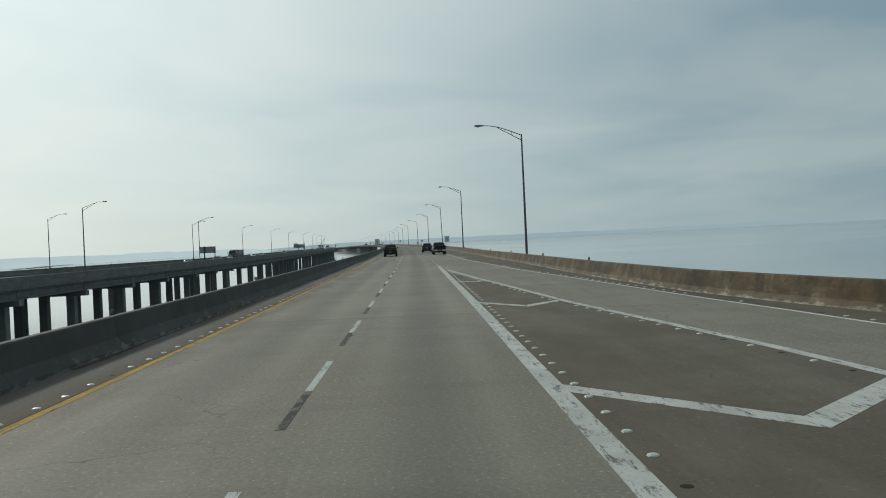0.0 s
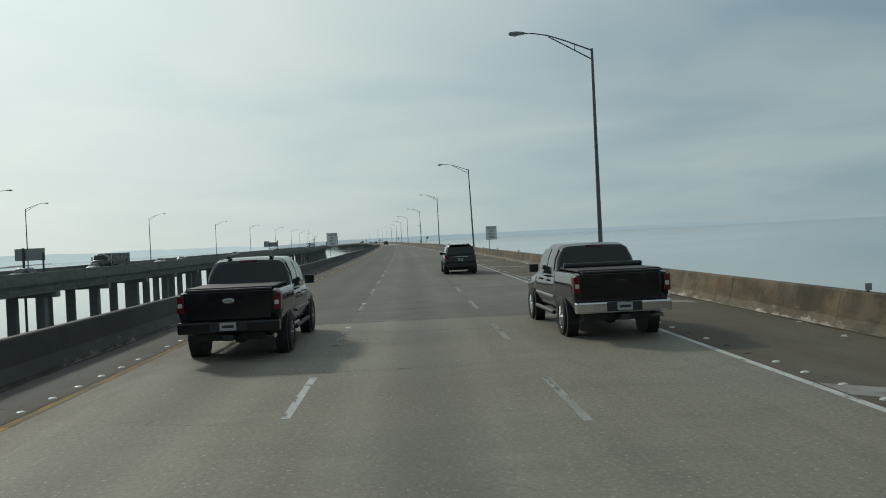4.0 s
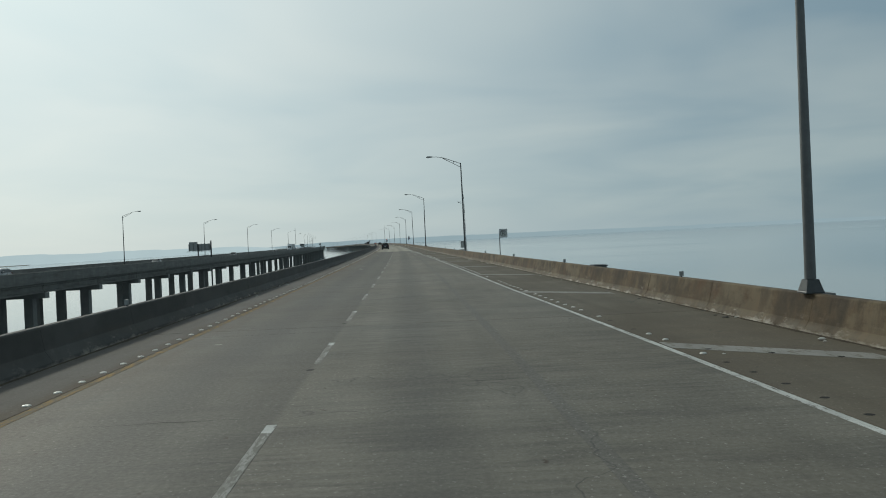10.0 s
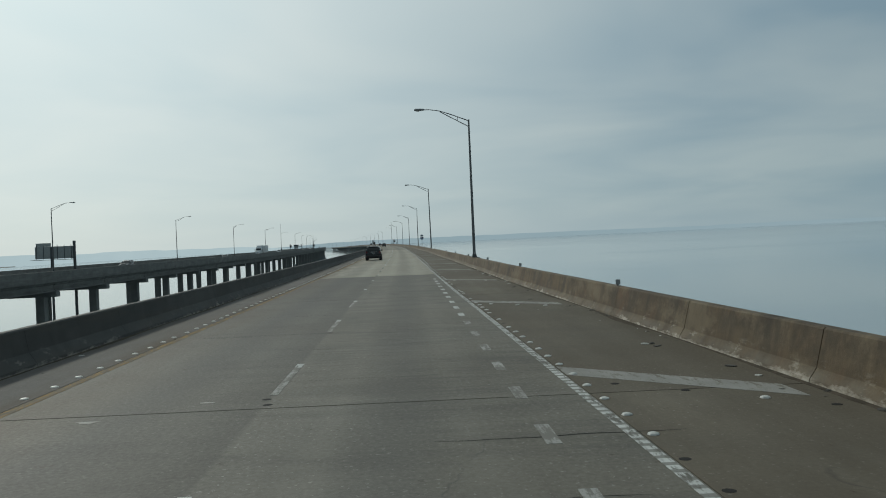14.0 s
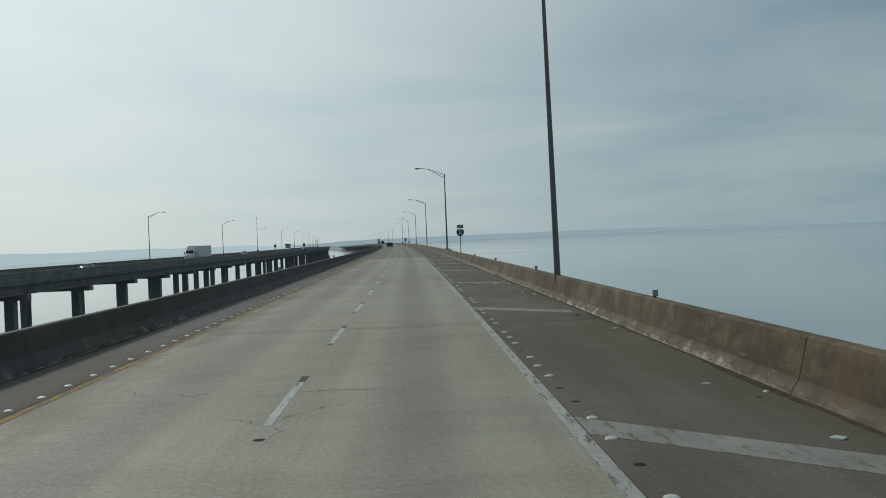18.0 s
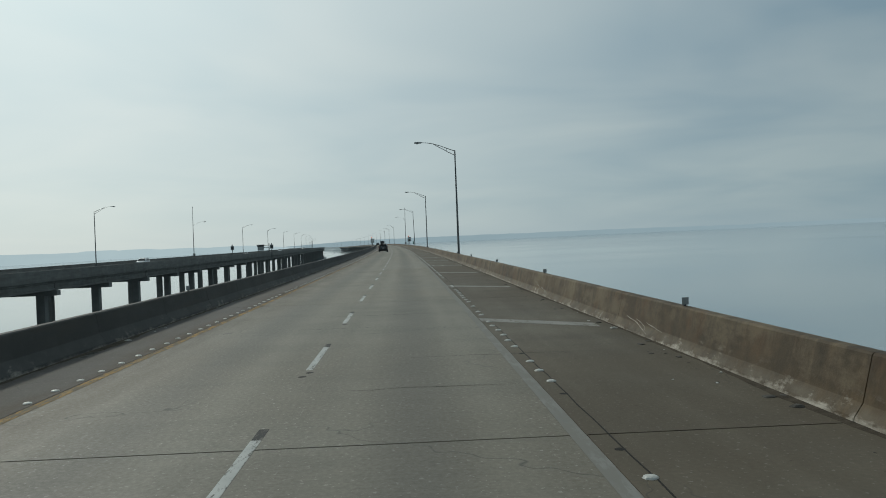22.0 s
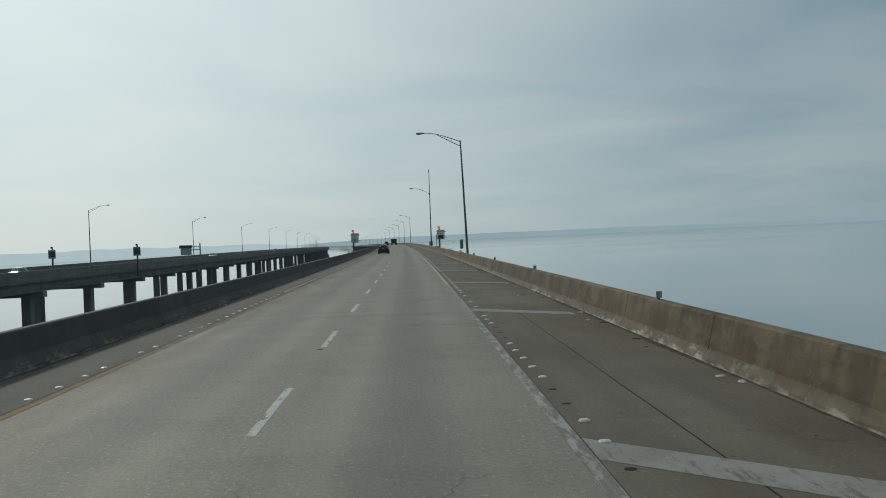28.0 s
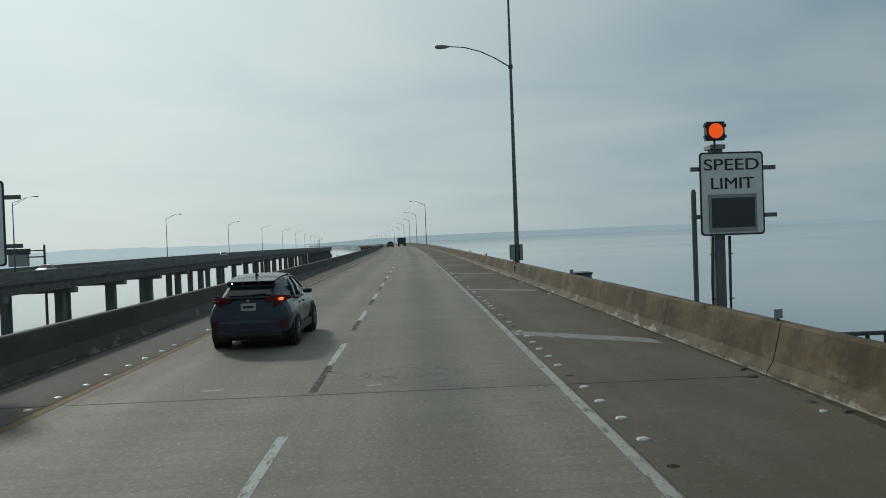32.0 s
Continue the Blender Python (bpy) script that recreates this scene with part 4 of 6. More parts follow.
# piers of our own bridge, seen where it bends away
own = structure("bridge_piers", "square concrete piers under the carriageway", "pier")
for s in JOINTS[1:]:
    if s > 1000:
        bm = box(bmesh.new(), wall_l(s) + 0.3, wall_r(s) - 0.3, -0.6, 0.6, -2.4, -1.601, 0.04)
        piece("pier_cap", mesh_of("pier_cap", bm, PIER), own, at(s))
        for n in (wall_l(s) + 2.2, wall_r(s) - 2.2):
            piece("column", col_me, own, at(s, n, 1.25))


# the same bridge far off, bending away to the left, haze painted as glow
FAR_HAZE = hazy_shore("painted_haze_concrete", rgb(0.195, 0.23, 0.235), rgb(0.17, 0.20, 0.205))
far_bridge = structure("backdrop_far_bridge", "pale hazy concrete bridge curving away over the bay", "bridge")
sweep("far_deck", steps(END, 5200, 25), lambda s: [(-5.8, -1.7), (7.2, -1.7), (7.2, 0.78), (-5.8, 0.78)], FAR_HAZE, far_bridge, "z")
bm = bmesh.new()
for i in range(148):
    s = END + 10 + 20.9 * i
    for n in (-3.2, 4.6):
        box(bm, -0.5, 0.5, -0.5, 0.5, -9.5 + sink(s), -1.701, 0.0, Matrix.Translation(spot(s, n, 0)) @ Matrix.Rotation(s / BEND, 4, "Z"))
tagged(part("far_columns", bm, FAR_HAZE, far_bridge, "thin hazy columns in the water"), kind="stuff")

# ---- street lamps ----
def street_lamp(label, foot, flare, dark=STEEL):
    """A tapered pole with a truss arm that reaches to -x; z = 0 is the barrier's top and the foot may stand lower."""
    lamp = thing("street_lamp", Matrix(), label, "street lamp", "street lamps along the bridge")
    bm = rod(bmesh.new(), (0, 0, foot + 0.29), (0, 0, 10.53), 0.115, 0.065, 14)
    pole = part("pole", bm, dark, lamp, smooth=True)
    bm = box(bmesh.new(), -0.02, 0.40, -0.26, 0.26, -1.3, foot - 0.008, 0.02)
    part("pedestal", bm, PIER, lamp, "concrete bracket on the outside of the parapet")
    bm = bmesh.new()
    loft(bm, [[Vector((x * w, y * w, z)) for x, y in ((-1, -1), (1, -1), (1, 1), (-1, 1))] for w, z in ((flare, foot - 0.007), (flare, foot + 0.02), (flare * 0.93, foot + 0.04), (0.125, foot + 0.28))])
    part("transformer_base", bm, DARK_STEEL, lamp, "flared steel base")
    bm = tube(bmesh.new(), [(-0.05, 0, 10.46), (-0.7, 0, 10.72), (-1.5, 0, 11.03), (-2.2, 0, 11.26), (-2.9, 0, 11.38), (-3.5, 0, 11.40)], 0.038, 8, 0.028)
    part("arm", bm, dark, lamp, smooth=True)
    bm = tube(bmesh.new(), [(-0.06, 0, 10.03), (-0.7, 0, 10.38), (-1.5, 0, 10.83), (-2.15, 0, 11.19)], 0.032, 8)
    part("lower_arm", bm, dark, lamp, smooth=True)
    part("strut", rod(bmesh.new(), (-0.85, 0, 10.46), (-0.85, 0, 10.78), 0.02, None, 6), dark, lamp)
    bm = bmesh.new()
    loft(bm, [[Vector((x, w * a, 11.40 + h * b)) for a, b in ((-1, 0), (-0.75, 0.8), (0.75, 0.8), (1, 0), (0.8, -0.7), (-0.8, -0.7))] for x, w, h in ((-3.3, 0.05, 0.05), (-3.5, 0.11, 0.09), (-3.75, 0.16, 0.11), (-4.0, 0.15, 0.10), (-4.12, 0.10, 0.06))])
    head = part("luminaire", bm, LAMP_GREY, lamp, "grey cobra-head lamp")
    bm = bmesh.new()
    loft(bm, [[Vector((-3.84 + w * math.cos(k * math.tau / 10), 0.75 * w * math.sin(k * math.tau / 10), z)) for k in range(10)] for w, z in ((0.14, 11.33), (0.12, 11.29), (0.05, 11.265))])
    part("lens", bm, LENS, head)
    return lamp


lamp = street_lamp("grey steel street lamp with a truss arm behind the parapet", -0.45, 0.135)
raised = street_lamp("grey steel street lamp with a truss arm on the parapet", 0.0, 0.20)
LAMPS_R = [(75.3, 11.55), (154.4, 11.25), (223.6, 10.9), (298.5, 10.12), (379.3, 9.1), (457.9, 7.19), (539.1, 7.0), (623.2, 7.27), (708.4, 7.33), (791.4, 7.23), (877.2, 7.37)]
p = 1130.3
while p < 2400:
    LAMPS_R.append((p, 7.05))
    p += 82.5
LEANS = {223.6: -1.7, 379.3: -0.9, 539.1: -1.0, 877.2: -1.7}  # poles that stand off the deck's square


def lean_in(s):
    return Matrix.Rotation(radians(LEANS.get(s, -0.3)), 4, "Y")


lamp.matrix_basis = at(LAMPS_R[0][0], LAMPS_R[0][1] + 0.02, 0.78) @ lean_in(LAMPS_R[0][0])
raised.matrix_basis = at(LAMPS_R[1][0], LAMPS_R[1][1] + 0.02, 0.78) @ lean_in(LAMPS_R[1][0])
for i, (s, n) in enumerate(LAMPS_R[2:]):
    copy_thing(raised if i % 2 else lamp, at(s, n + 0.02, 0.78) @ lean_in(s))
LAMPS_L = [(318.8, -60.50), (396.9, -60.67), (467.7, -60.32), (539.2, -58.34), (616.5, -57.55), (707.8, -59.29), (790.1, -58.75), (963.4, -59.82), (1049.3, -60.76), (1136.7, -61.57)]
while LAMPS_L[-1][0] < 2350:
    LAMPS_L.append((LAMPS_L[-1][0] + 81, -61.4))
for s, n in LAMPS_L:
    ob = copy_thing(lamp, at(s, n, -0.28, 180))
    tagged(ob, "grey steel street lamp on the viaduct's far parapet", group="street lamps along the viaduct")
for s, n in ((142.3, -53.38), (226.3, -55.02)):
    ob = copy_thing(lamp, at(s, n, -0.28, 180))
    tagged(ob, "grey steel street lamp on the viaduct", group="street lamps along the viaduct")
for s, n in ((98, -90.5), (185, -77.4), (263.5, -65.9)):
    ob = copy_thing(lamp, at(s, n, 0.10, 180))
    tagged(ob, "grey steel street lamp beside the leaving ramp", group="street lamps along the viaduct")

# ---- more materials for signs and vehicles ----
SIGN_WHITE = plain("white_sign_sheeting", rgb(0.60, 0.61, 0.60), rgb(0.76, 0.77, 0.76), 4, 0.45, bump=0.03)
SIGN_BLACK = plain("black_sign_lettering", rgb(0.012, 0.012, 0.013), rgb(0.03, 0.03, 0.03), 8, 0.5, bump=0.03)
SIGN_BACK = plain("dull_aluminium_sign_back", rgb(0.22, 0.23, 0.225), rgb(0.32, 0.33, 0.325), 3, 0.5, 0.2)
SIGN_BLUE = plain("blue_sign_sheeting", rgb(0.012, 0.05, 0.15), rgb(0.02, 0.075, 0.20), 5, 0.45, bump=0.03)
SIGN_NAVY = plain("dark_blue_sign_sheeting", rgb(0.006, 0.02, 0.05), rgb(0.012, 0.03, 0.07), 5, 0.45, bump=0.03)
SIGN_RED = plain("red_sign_sheeting", rgb(0.20, 0.02, 0.02), rgb(0.28, 0.035, 0.03), 5, 0.45, bump=0.03)
SIGN_GREEN = plain("green_sign_sheeting", rgb(0.0, 0.11, 0.075), rgb(0.008, 0.15, 0.10), 5, 0.45, bump=0.03)
DISPLAY = plain("unlit_display_screen", rgb(0.018, 0.02, 0.022), rgb(0.035, 0.038, 0.04), 20, 0.35)
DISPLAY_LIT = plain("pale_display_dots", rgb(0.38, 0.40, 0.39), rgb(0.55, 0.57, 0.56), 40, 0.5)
AMBER = glowing("amber_beacon_light", rgb(1.0, 0.10, 0.006), 0.6)
AMBER_OFF = plain("unlit_amber_lens", rgb(0.20, 0.06, 0.015), rgb(0.28, 0.09, 0.02), 9, 0.3)
BOX_PAINT = plain("peeling_white_box_paint", rgb(0.17, 0.17, 0.16), rgb(0.74, 0.74, 0.71), 5, 0.6)
CABINET = plain("grey_cabinet_paint", rgb(0.20, 0.205, 0.205), rgb(0.30, 0.305, 0.30), 5, 0.55)
BLACK_CAR = plain("black_car_paint", rgb(0.007, 0.0075, 0.009), rgb(0.012, 0.013, 0.016), 3, 0.10, bump=0)
NAVY_CAR = plain("dark_blue_grey_car_paint", rgb(0.032, 0.039, 0.056), rgb(0.045, 0.054, 0.076), 3, 0.22, bump=0, spec=0.25)
GREY_CAR = plain("dark_grey_car_paint", rgb(0.03, 0.031, 0.033), rgb(0.05, 0.051, 0.053), 3, 0.28, bump=0)
WHITE_CAR = plain("white_car_paint", rgb(0.48, 0.49, 0.49), rgb(0.62, 0.63, 0.63), 2, 0.4, bump=0)
SILVER_CAR = plain("silver_car_paint", rgb(0.20, 0.21, 0.215), rgb(0.28, 0.29, 0.29), 2, 0.3, 0.4, bump=0)
TRIM = plain("black_plastic_trim", rgb(0.012, 0.012, 0.013), rgb(0.025, 0.025, 0.026), 14, 0.55)
GLASS = plain("tinted_car_glass", rgb(0.010, 0.013, 0.014), rgb(0.016, 0.019, 0.02), 2, 0.06, bump=0)
CHROME = plain("chrome", rgb(0.55, 0.56, 0.57), rgb(0.7, 0.7, 0.7), 6, 0.15, 1.0, bump=0)
RIM = plain("dark_alloy_rim", rgb(0.10, 0.10, 0.105), rgb(0.22, 0.22, 0.225), 9, 0.3, 0.8, bump=0)
TYRE = plain("tyre_rubber", rgb(0.012, 0.012, 0.012), rgb(0.025, 0.025, 0.025), 20, 0.85)
RED_LENS = plain("red_tail_lens", rgb(0.07, 0.004, 0.006), rgb(0.12, 0.007, 0.009), 12, 0.15, bump=0)
RED_LIT = glowing("lit_orange_tail_lens", rgb(1.0, 0.22, 0.05), 0.9)
PLATE = plain("white_number_plate", rgb(0.30, 0.31, 0.32), rgb(0.42, 0.42, 0.42), 9, 0.45, bump=0)
DEBRIS = plain("grey_litter", rgb(0.03, 0.028, 0.024), rgb(0.10, 0.09, 0.075), 6, 0.9)
PALE_DEBRIS = plain("pale_litter", rgb(0.35, 0.34, 0.31), rgb(0.55, 0.54, 0.5), 8, 0.7)
RED_DEBRIS = plain("red_cloth", rgb(0.12, 0.025, 0.02), rgb(0.2, 0.05, 0.04), 12, 0.9)


# ---- signs ----
def rounded(bm, w, h, r, y0, y1, cx=0.0, cz=0.0):
    """An upright plate with round corners."""
    ring = []
    for ax, az, a0 in ((1, 1, 0), (-1, 1, 90), (-1, -1, 180), (1, -1, 270)):
        for k in range(4):
            a = radians(a0 + 30 * k)
            ring.append((cx + ax * (w / 2 - r) + r * math.cos(a), cz + az * (h / 2 - r) + r * math.sin(a)))
    return loft(bm, [[Vector((x, y, z)) for x, z in ring] for y in (y0, y1)])


def letters(words, size, x, z, y, material, parent, name="lettering", squeeze=1.0, bold=0.012):
    """Upright words that face -y, centred on x, standing on z; strokes are thickened by laying them side by side."""
    font = bpy.data.curves.new(name, "FONT")
    font.body, font.size, font.align_x, font.extrude = words, size, "CENTER", 0.002
    tmp = bpy.data.objects.new("tmp", font)
    me = bpy.data.meshes.new_from_object(tmp)
    bpy.data.objects.remove(tmp)
    bpy.data.curves.remove(font)
    me.transform(Matrix.Rotation(radians(90), 4, "X") @ Matrix.Diagonal((squeeze, 1, 1, 1)))
    bm = bmesh.new()
    for i, shift in enumerate((-bold, 0.0, bold)):
        last = len(bm.verts)
        bm.from_mesh(me)
        bm.verts.ensure_lookup_table()
        for v in bm.verts[last:]:
            v.co += Vector((x + shift * size, y - 0.0006 * i, z))
    bm.to_mesh(me)
    bm.free()
    me.materials.clear()
    me.materials.append(material)
    ob = new(name, me)
    ob.parent = parent
    return ob


def plate_sign(parent, name, w, h, z, face, border, r=0.05, rim=0.018, inset=0.012, y=0.0):
    """A plate with its middle at height z: back, border and face."""
    panel = part(name, rounded(bmesh.new(), w, h, r, y - 0.006, y + 0.006, 0, z), SIGN_BACK, parent)
    part("border", rounded(bmesh.new(), w - 0.004, h - 0.004, r, y - 0.009, y - 0.0065, 0, z), border, panel)
    part("face", rounded(bmesh.new(), w - 2 * (rim + inset), h - 2 * (rim + inset), max(r - rim, 0.01), y - 0.012, y - 0.0095, 0, z), face, panel)
    return panel


def post(parent, z0, z1, x=0.0, wide=0.045, y=0.045, material=DARK_STEEL):
    bm = box(bmesh.new(), x - wide, x + wide, y - 0.012, y, z0, z1)
    box(bm, x - wide, x - wide + 0.012, y, y + 0.04, z0, z1)
    box(bm, x + wide - 0.012, x + wide, y, y + 0.04, z0, z1)
    return part("post", bm, material, parent, "channel steel post")


def truck_sign(s, n, bottom):
    sign = thing("road_sign", at(s, n, 0.0, 2), "white truck lane sign with black words on a post", "road sign", "truck lane signs")
    post(sign, bottom, 2.9, -0.22, 0.028)
    part("clamp", box(bmesh.new(), -0.26, -0.06, 0.03, 0.10, bottom - 0.1, bottom + 0.03, 0.006), DARK_STEEL, sign, "steel clamp on the parapet")
    panel = plate_sign(sign, "panel", 1.15, 1.42, 2.50, SIGN_WHITE, SIGN_BLACK)
    for i, words in enumerate(("TRUCKS", "USE", "RIGHT", "LANE")):
        letters(words, 0.27, 0, 2.90 - 0.31 * i, -0.0145, SIGN_BLACK, panel, squeeze=0.92)
    return sign


truck_sign(200.2, 10.75, 0.74)
truck_sign(200.8, -6.2, -0.3)

# no parking
sign = thing("road_sign", at(345.5, 9.5, 0.0, 2), "white no parking sign with a barred ring on a steel post", "road sign")
post(sign, -0.3, 2.75, -0.29, 0.03)
panel = plate_sign(sign, "panel", 0.66, 0.68, 2.47, SIGN_WHITE, SIGN_BLACK, 0.04, 0.012, 0.008)
letters("P", 0.5, -0.01, 2.29, -0.0145, SIGN_BLACK, panel)
bm = bmesh.new()
for r0, r1 in ((0.215, 0.265),):
    rings = [[Vector((r * math.cos(k * math.tau / 32), y, 2.47 + r * math.sin(k * math.tau / 32))) for k in range(32)] for r, y in ((r1, -0.0125), (r1, -0.0165), (r0, -0.0165), (r0, -0.0125))]
    made = [[bm.verts.new(p) for p in ring] for ring in rings]
    for a, b in zip(made, made[1:] + made[:1]):
        for k in range(32):
            bm.faces.new((a[k], a[(k + 1) % 32], b[(k + 1) % 32], b[k]))
box(bm, -0.23, 0.23, -0.0195, -0.0168, -0.024, 0.024, 0, Matrix.Translation((0, 0, 2.47)) @ Matrix.Rotation(radians(45), 4, "Y"))
part("barred_ring", bm, SIGN_BLACK, panel, "black ring with a slash")

# route marker
sign = thing("road_sign", at(597.3, 7.38, -0.1, 2) @ Matrix.Scale(1.08, 4), "blue and red interstate route shield below a dark blue EAST plate", "road sign")
bm = rod(bmesh.new(), (0, 0.05, -0.3), (0, 0.05, 3.55), 0.035, None, 10)
part("post", bm, DARK_STEEL, sign)
part("cap", rod(bmesh.new(), (0, 0.05, 3.55), (0, 0.05, 3.63), 0.05, 0.03, 10), DARK_STEEL, sign)
panel = plate_sign(sign, "direction_plate", 0.66, 0.34, 3.33, SIGN_NAVY, SIGN_NAVY, 0.03)
letters("EAST", 0.25, 0, 3.245, -0.0145, SIGN_WHITE, panel)


def shield_ring(grow, y):
    """Outline of the route shield about (0, 2.70)."""
    right = [(0.0, 0.36), (0.12, 0.345), (0.24, 0.385), (0.31, 0.345), (0.375, 0.22), (0.39, 0.06), (0.35, -0.10), (0.24, -0.25), (0.10, -0.345), (0.0, -0.39)]
    ring = right + [(-x, z) for x, z in right[-2:0:-1]]
    return [Vector((x * grow, y, 2.70 + z * grow)) for x, z in ring]


shield = part("shield", loft(bmesh.new(), [shield_ring(1.0, -0.006), shield_ring(1.0, 0.006)]), SIGN_WHITE, sign)
part("blue_field", loft(bmesh.new(), [shield_ring(0.94, -0.010), shield_ring(0.94, -0.0065)]), SIGN_BLUE, shield)
bm = bmesh.new()
band = [(-0.335, 0.19), (0.335, 0.19), (0.285, 0.32), (0.225, 0.355), (0.11, 0.32), (0, 0.335), (-0.11, 0.32), (-0.225, 0.355), (-0.285, 0.32)]
loft(bm, [[Vector((x, y, 2.70 + z)) for x, z in band] for y in (-0.0135, -0.0105)])
part("red_band", bm, SIGN_RED, shield)
part("divider", box(bmesh.new(), -0.35, 0.35, -0.0138, -0.0105, 2.872, 2.888), SIGN_WHITE, shield)
letters("INTERSTATE", 0.095, 0, 2.918, -0.0155, SIGN_WHITE, shield, squeeze=0.95)
letters("ALABAMA", 0.07, 0, 2.805, -0.0125, SIGN_WHITE, shield)
letters("10", 0.42, 0, 2.47, -0.0125, SIGN_WHITE, shield)

# mile post
sign = thing("mile_marker", at(878.9, 6.98, 0.04, 2), "narrow green mile marker with white figures on the parapet", "mile marker")
post(sign, 0.74, 1.2, 0, 0.02)
panel = plate_sign(sign, "panel", 0.31, 0.86, 1.56, SIGN_GREEN, SIGN_GREEN, 0.02)
letters("MILE", 0.12, 0, 1.84, -0.0145, SIGN_WHITE, panel, squeeze=0.85)
letters("3", 0.28, 0, 1.55, -0.0145, SIGN_WHITE, panel)
letters("1", 0.28, 0, 1.22, -0.0145, SIGN_WHITE, panel)


def speed_sign(s, n, lit, digits, side, label):
    """A variable speed limit sign on a square post outside the parapet, with a beacon on top."""
    sign = thing("speed_limit_sign", at(s, n, -0.21 if side > 0 else -0.29, 3) @ Matrix.Scale(1.13, 4), label, "speed sign", "variable speed limit signs")
    part("post", box(bmesh.new(), -0.27, -0.09, 0.10, 0.30, -1.2, 3.45, 0.02), STEEL, sign, "thick square steel post")
    part("post_cap", box(bmesh.new(), -0.31, -0.05, 0.08, 0.36, 3.451, 3.53, 0.01), SIGN_BACK, sign)
    for x in (-0.32, -0.01):
        bm = tube(bmesh.new(), [(x, 0.14, -0.8), (x, 0.14, 1.2), (x * 0.95, 0.12, 2.0)], 0.025, 8)
        for z in (0.95, 1.7):
            rod(bm, (x - 0.03, 0.14, z), (x + 0.06, 0.14, z), 0.012, None, 6)
        part("conduit", bm, DARK_STEEL, sign, smooth=True)
    if side > 0:
        part("side_post", rod(bmesh.new(), (-0.62, 0.1, 0.925), (-0.62, 0.1, 2.72), 0.042, None, 12), STEEL, sign, "steel pipe standing on the parapet")
        part("pipe_cap", rod(bmesh.new(), (-0.62, 0.1, 2.721), (-0.62, 0.1, 2.79), 0.048, 0.03, 12), STEEL, sign)
    for z in (2.33, 3.12):
        part("bracket", box(bmesh.new(), -0.68, 0.78, 0.02, 0.08, z - 0.035, z + 0.035, 0.006), STEEL, sign, "steel channel behind the panel")
    panel = plate_sign(sign, "panel", 1.10, 1.38, 2.70, SIGN_WHITE, SIGN_BLACK, 0.06)
    letters("SPEED", 0.27, 0, 3.09, -0.0145, SIGN_BLACK, panel, squeeze=1.32)
    letters("LIMIT", 0.27, 0, 2.78, -0.0145, SIGN_BLACK, panel, squeeze=1.18)
    frame_ = part("display_frame", box(bmesh.new(), -0.41, 0.41, -0.035, -0.0125, 2.07, 2.69, 0.006), SIGN_BACK, panel)
    part("display", box(bmesh.new(), -0.37, 0.37, -0.040, -0.0355, 2.14, 2.63), DISPLAY_LIT if digits else DISPLAY, panel, "pale dotted display" if digits else "dark unlit display")
    if digits:
        letters(digits, 0.50, 0, 2.20, -0.043, DISPLAY, panel, "display_figures", 1.05)
    part("beacon_post", rod(bmesh.new(), (-0.26, 0.03, 3.3), (-0.26, 0.03, 3.58), 0.02, None, 8), DARK_STEEL, sign)
    beacon = part("beacon", box(bmesh.new(), -0.415, -0.105, -0.04, 0.08, 3.585, 3.895, 0.015), TRIM, sign, "black beacon housing")
    part("lens", rod(bmesh.new(), (-0.26, -0.041, 3.74), (-0.26, -0.06, 3.74), 0.125, 0.12, 20), AMBER if lit else AMBER_OFF, beacon, "glowing amber lens" if lit else "unlit amber lens")
    for x, z in ((-0.43, 3.65), (-0.43, 3.83), (-0.09, 3.65), (-0.09, 3.83)):
        part("hinge", box(bmesh.new(), x - 0.018, x + 0.018, -0.03, 0.03, z - 0.025, z + 0.025, 0.005), TRIM, beacon)
    return sign


speed_sign(933.5, 7.56, True, "", 1, "white speed limit sign with dark display and lit amber beacon")
speed_sign(933.5, -6.45, True, "55", -1, "white variable speed limit sign showing 55 under a lit amber beacon")


def sign_back(s, n, label):
    """The back of a speed sign that faces the other carriageway."""
    sign = thing("speed_limit_sign", at(s, n, 0.0, 180), label, "speed sign", "variable speed limit signs")
    part("post", box(bmesh.new(), -0.12, 0.12, -0.34, -0.1, -2.6, 2.9, 0.02), DARK_STEEL, sign)
    panel = plate_sign(sign, "panel", 1.3, 1.6, 1.9, SIGN_WHITE, SIGN_BLACK, 0.06, y=0.0)
    part("control_box", box(bmesh.new(), -0.5, 0.5, 0.01, 0.25, 1.4, 2.4, 0.02), DARK_STEEL, panel)
    part("beacon", box(bmesh.new(), -0.17, 0.17, -0.1, 0.1, 2.91, 3.22, 0.02), TRIM, sign)


sign_back(951, -62.0, "back of a speed sign on the viaduct's far parapet")
sign_back(949.5, NEAR + 0.35, "back of a speed sign on the viaduct's near parapet")

# large signs beyond the viaduct, seen from behind
guide = thing("guide_sign", at(549, -58.5), "back of a large guide sign on posts by the viaduct", "road sign")
part("post", box(bmesh.new(), -0.2, 0.2, -0.2, 0.2, -10.3, 4.7, 0.02), DARK_STEEL, guide)
part("post", box(bmesh.new(), -4.3, -3.98, -0.2, 0.2, -10.3, 3.6, 0.02), DARK_STEEL, guide)
panel = part("panel", box(bmesh.new(), -7.2, -0.3, 0.21, 0.26, 1.5, 3.75, 0.01), SIGN_BACK, guide)
part("exit_panel", box(bmesh.new(), -7.0, -4.3, 0.21, 0.26, 3.77, 4.4, 0.01), SIGN_BACK, guide)
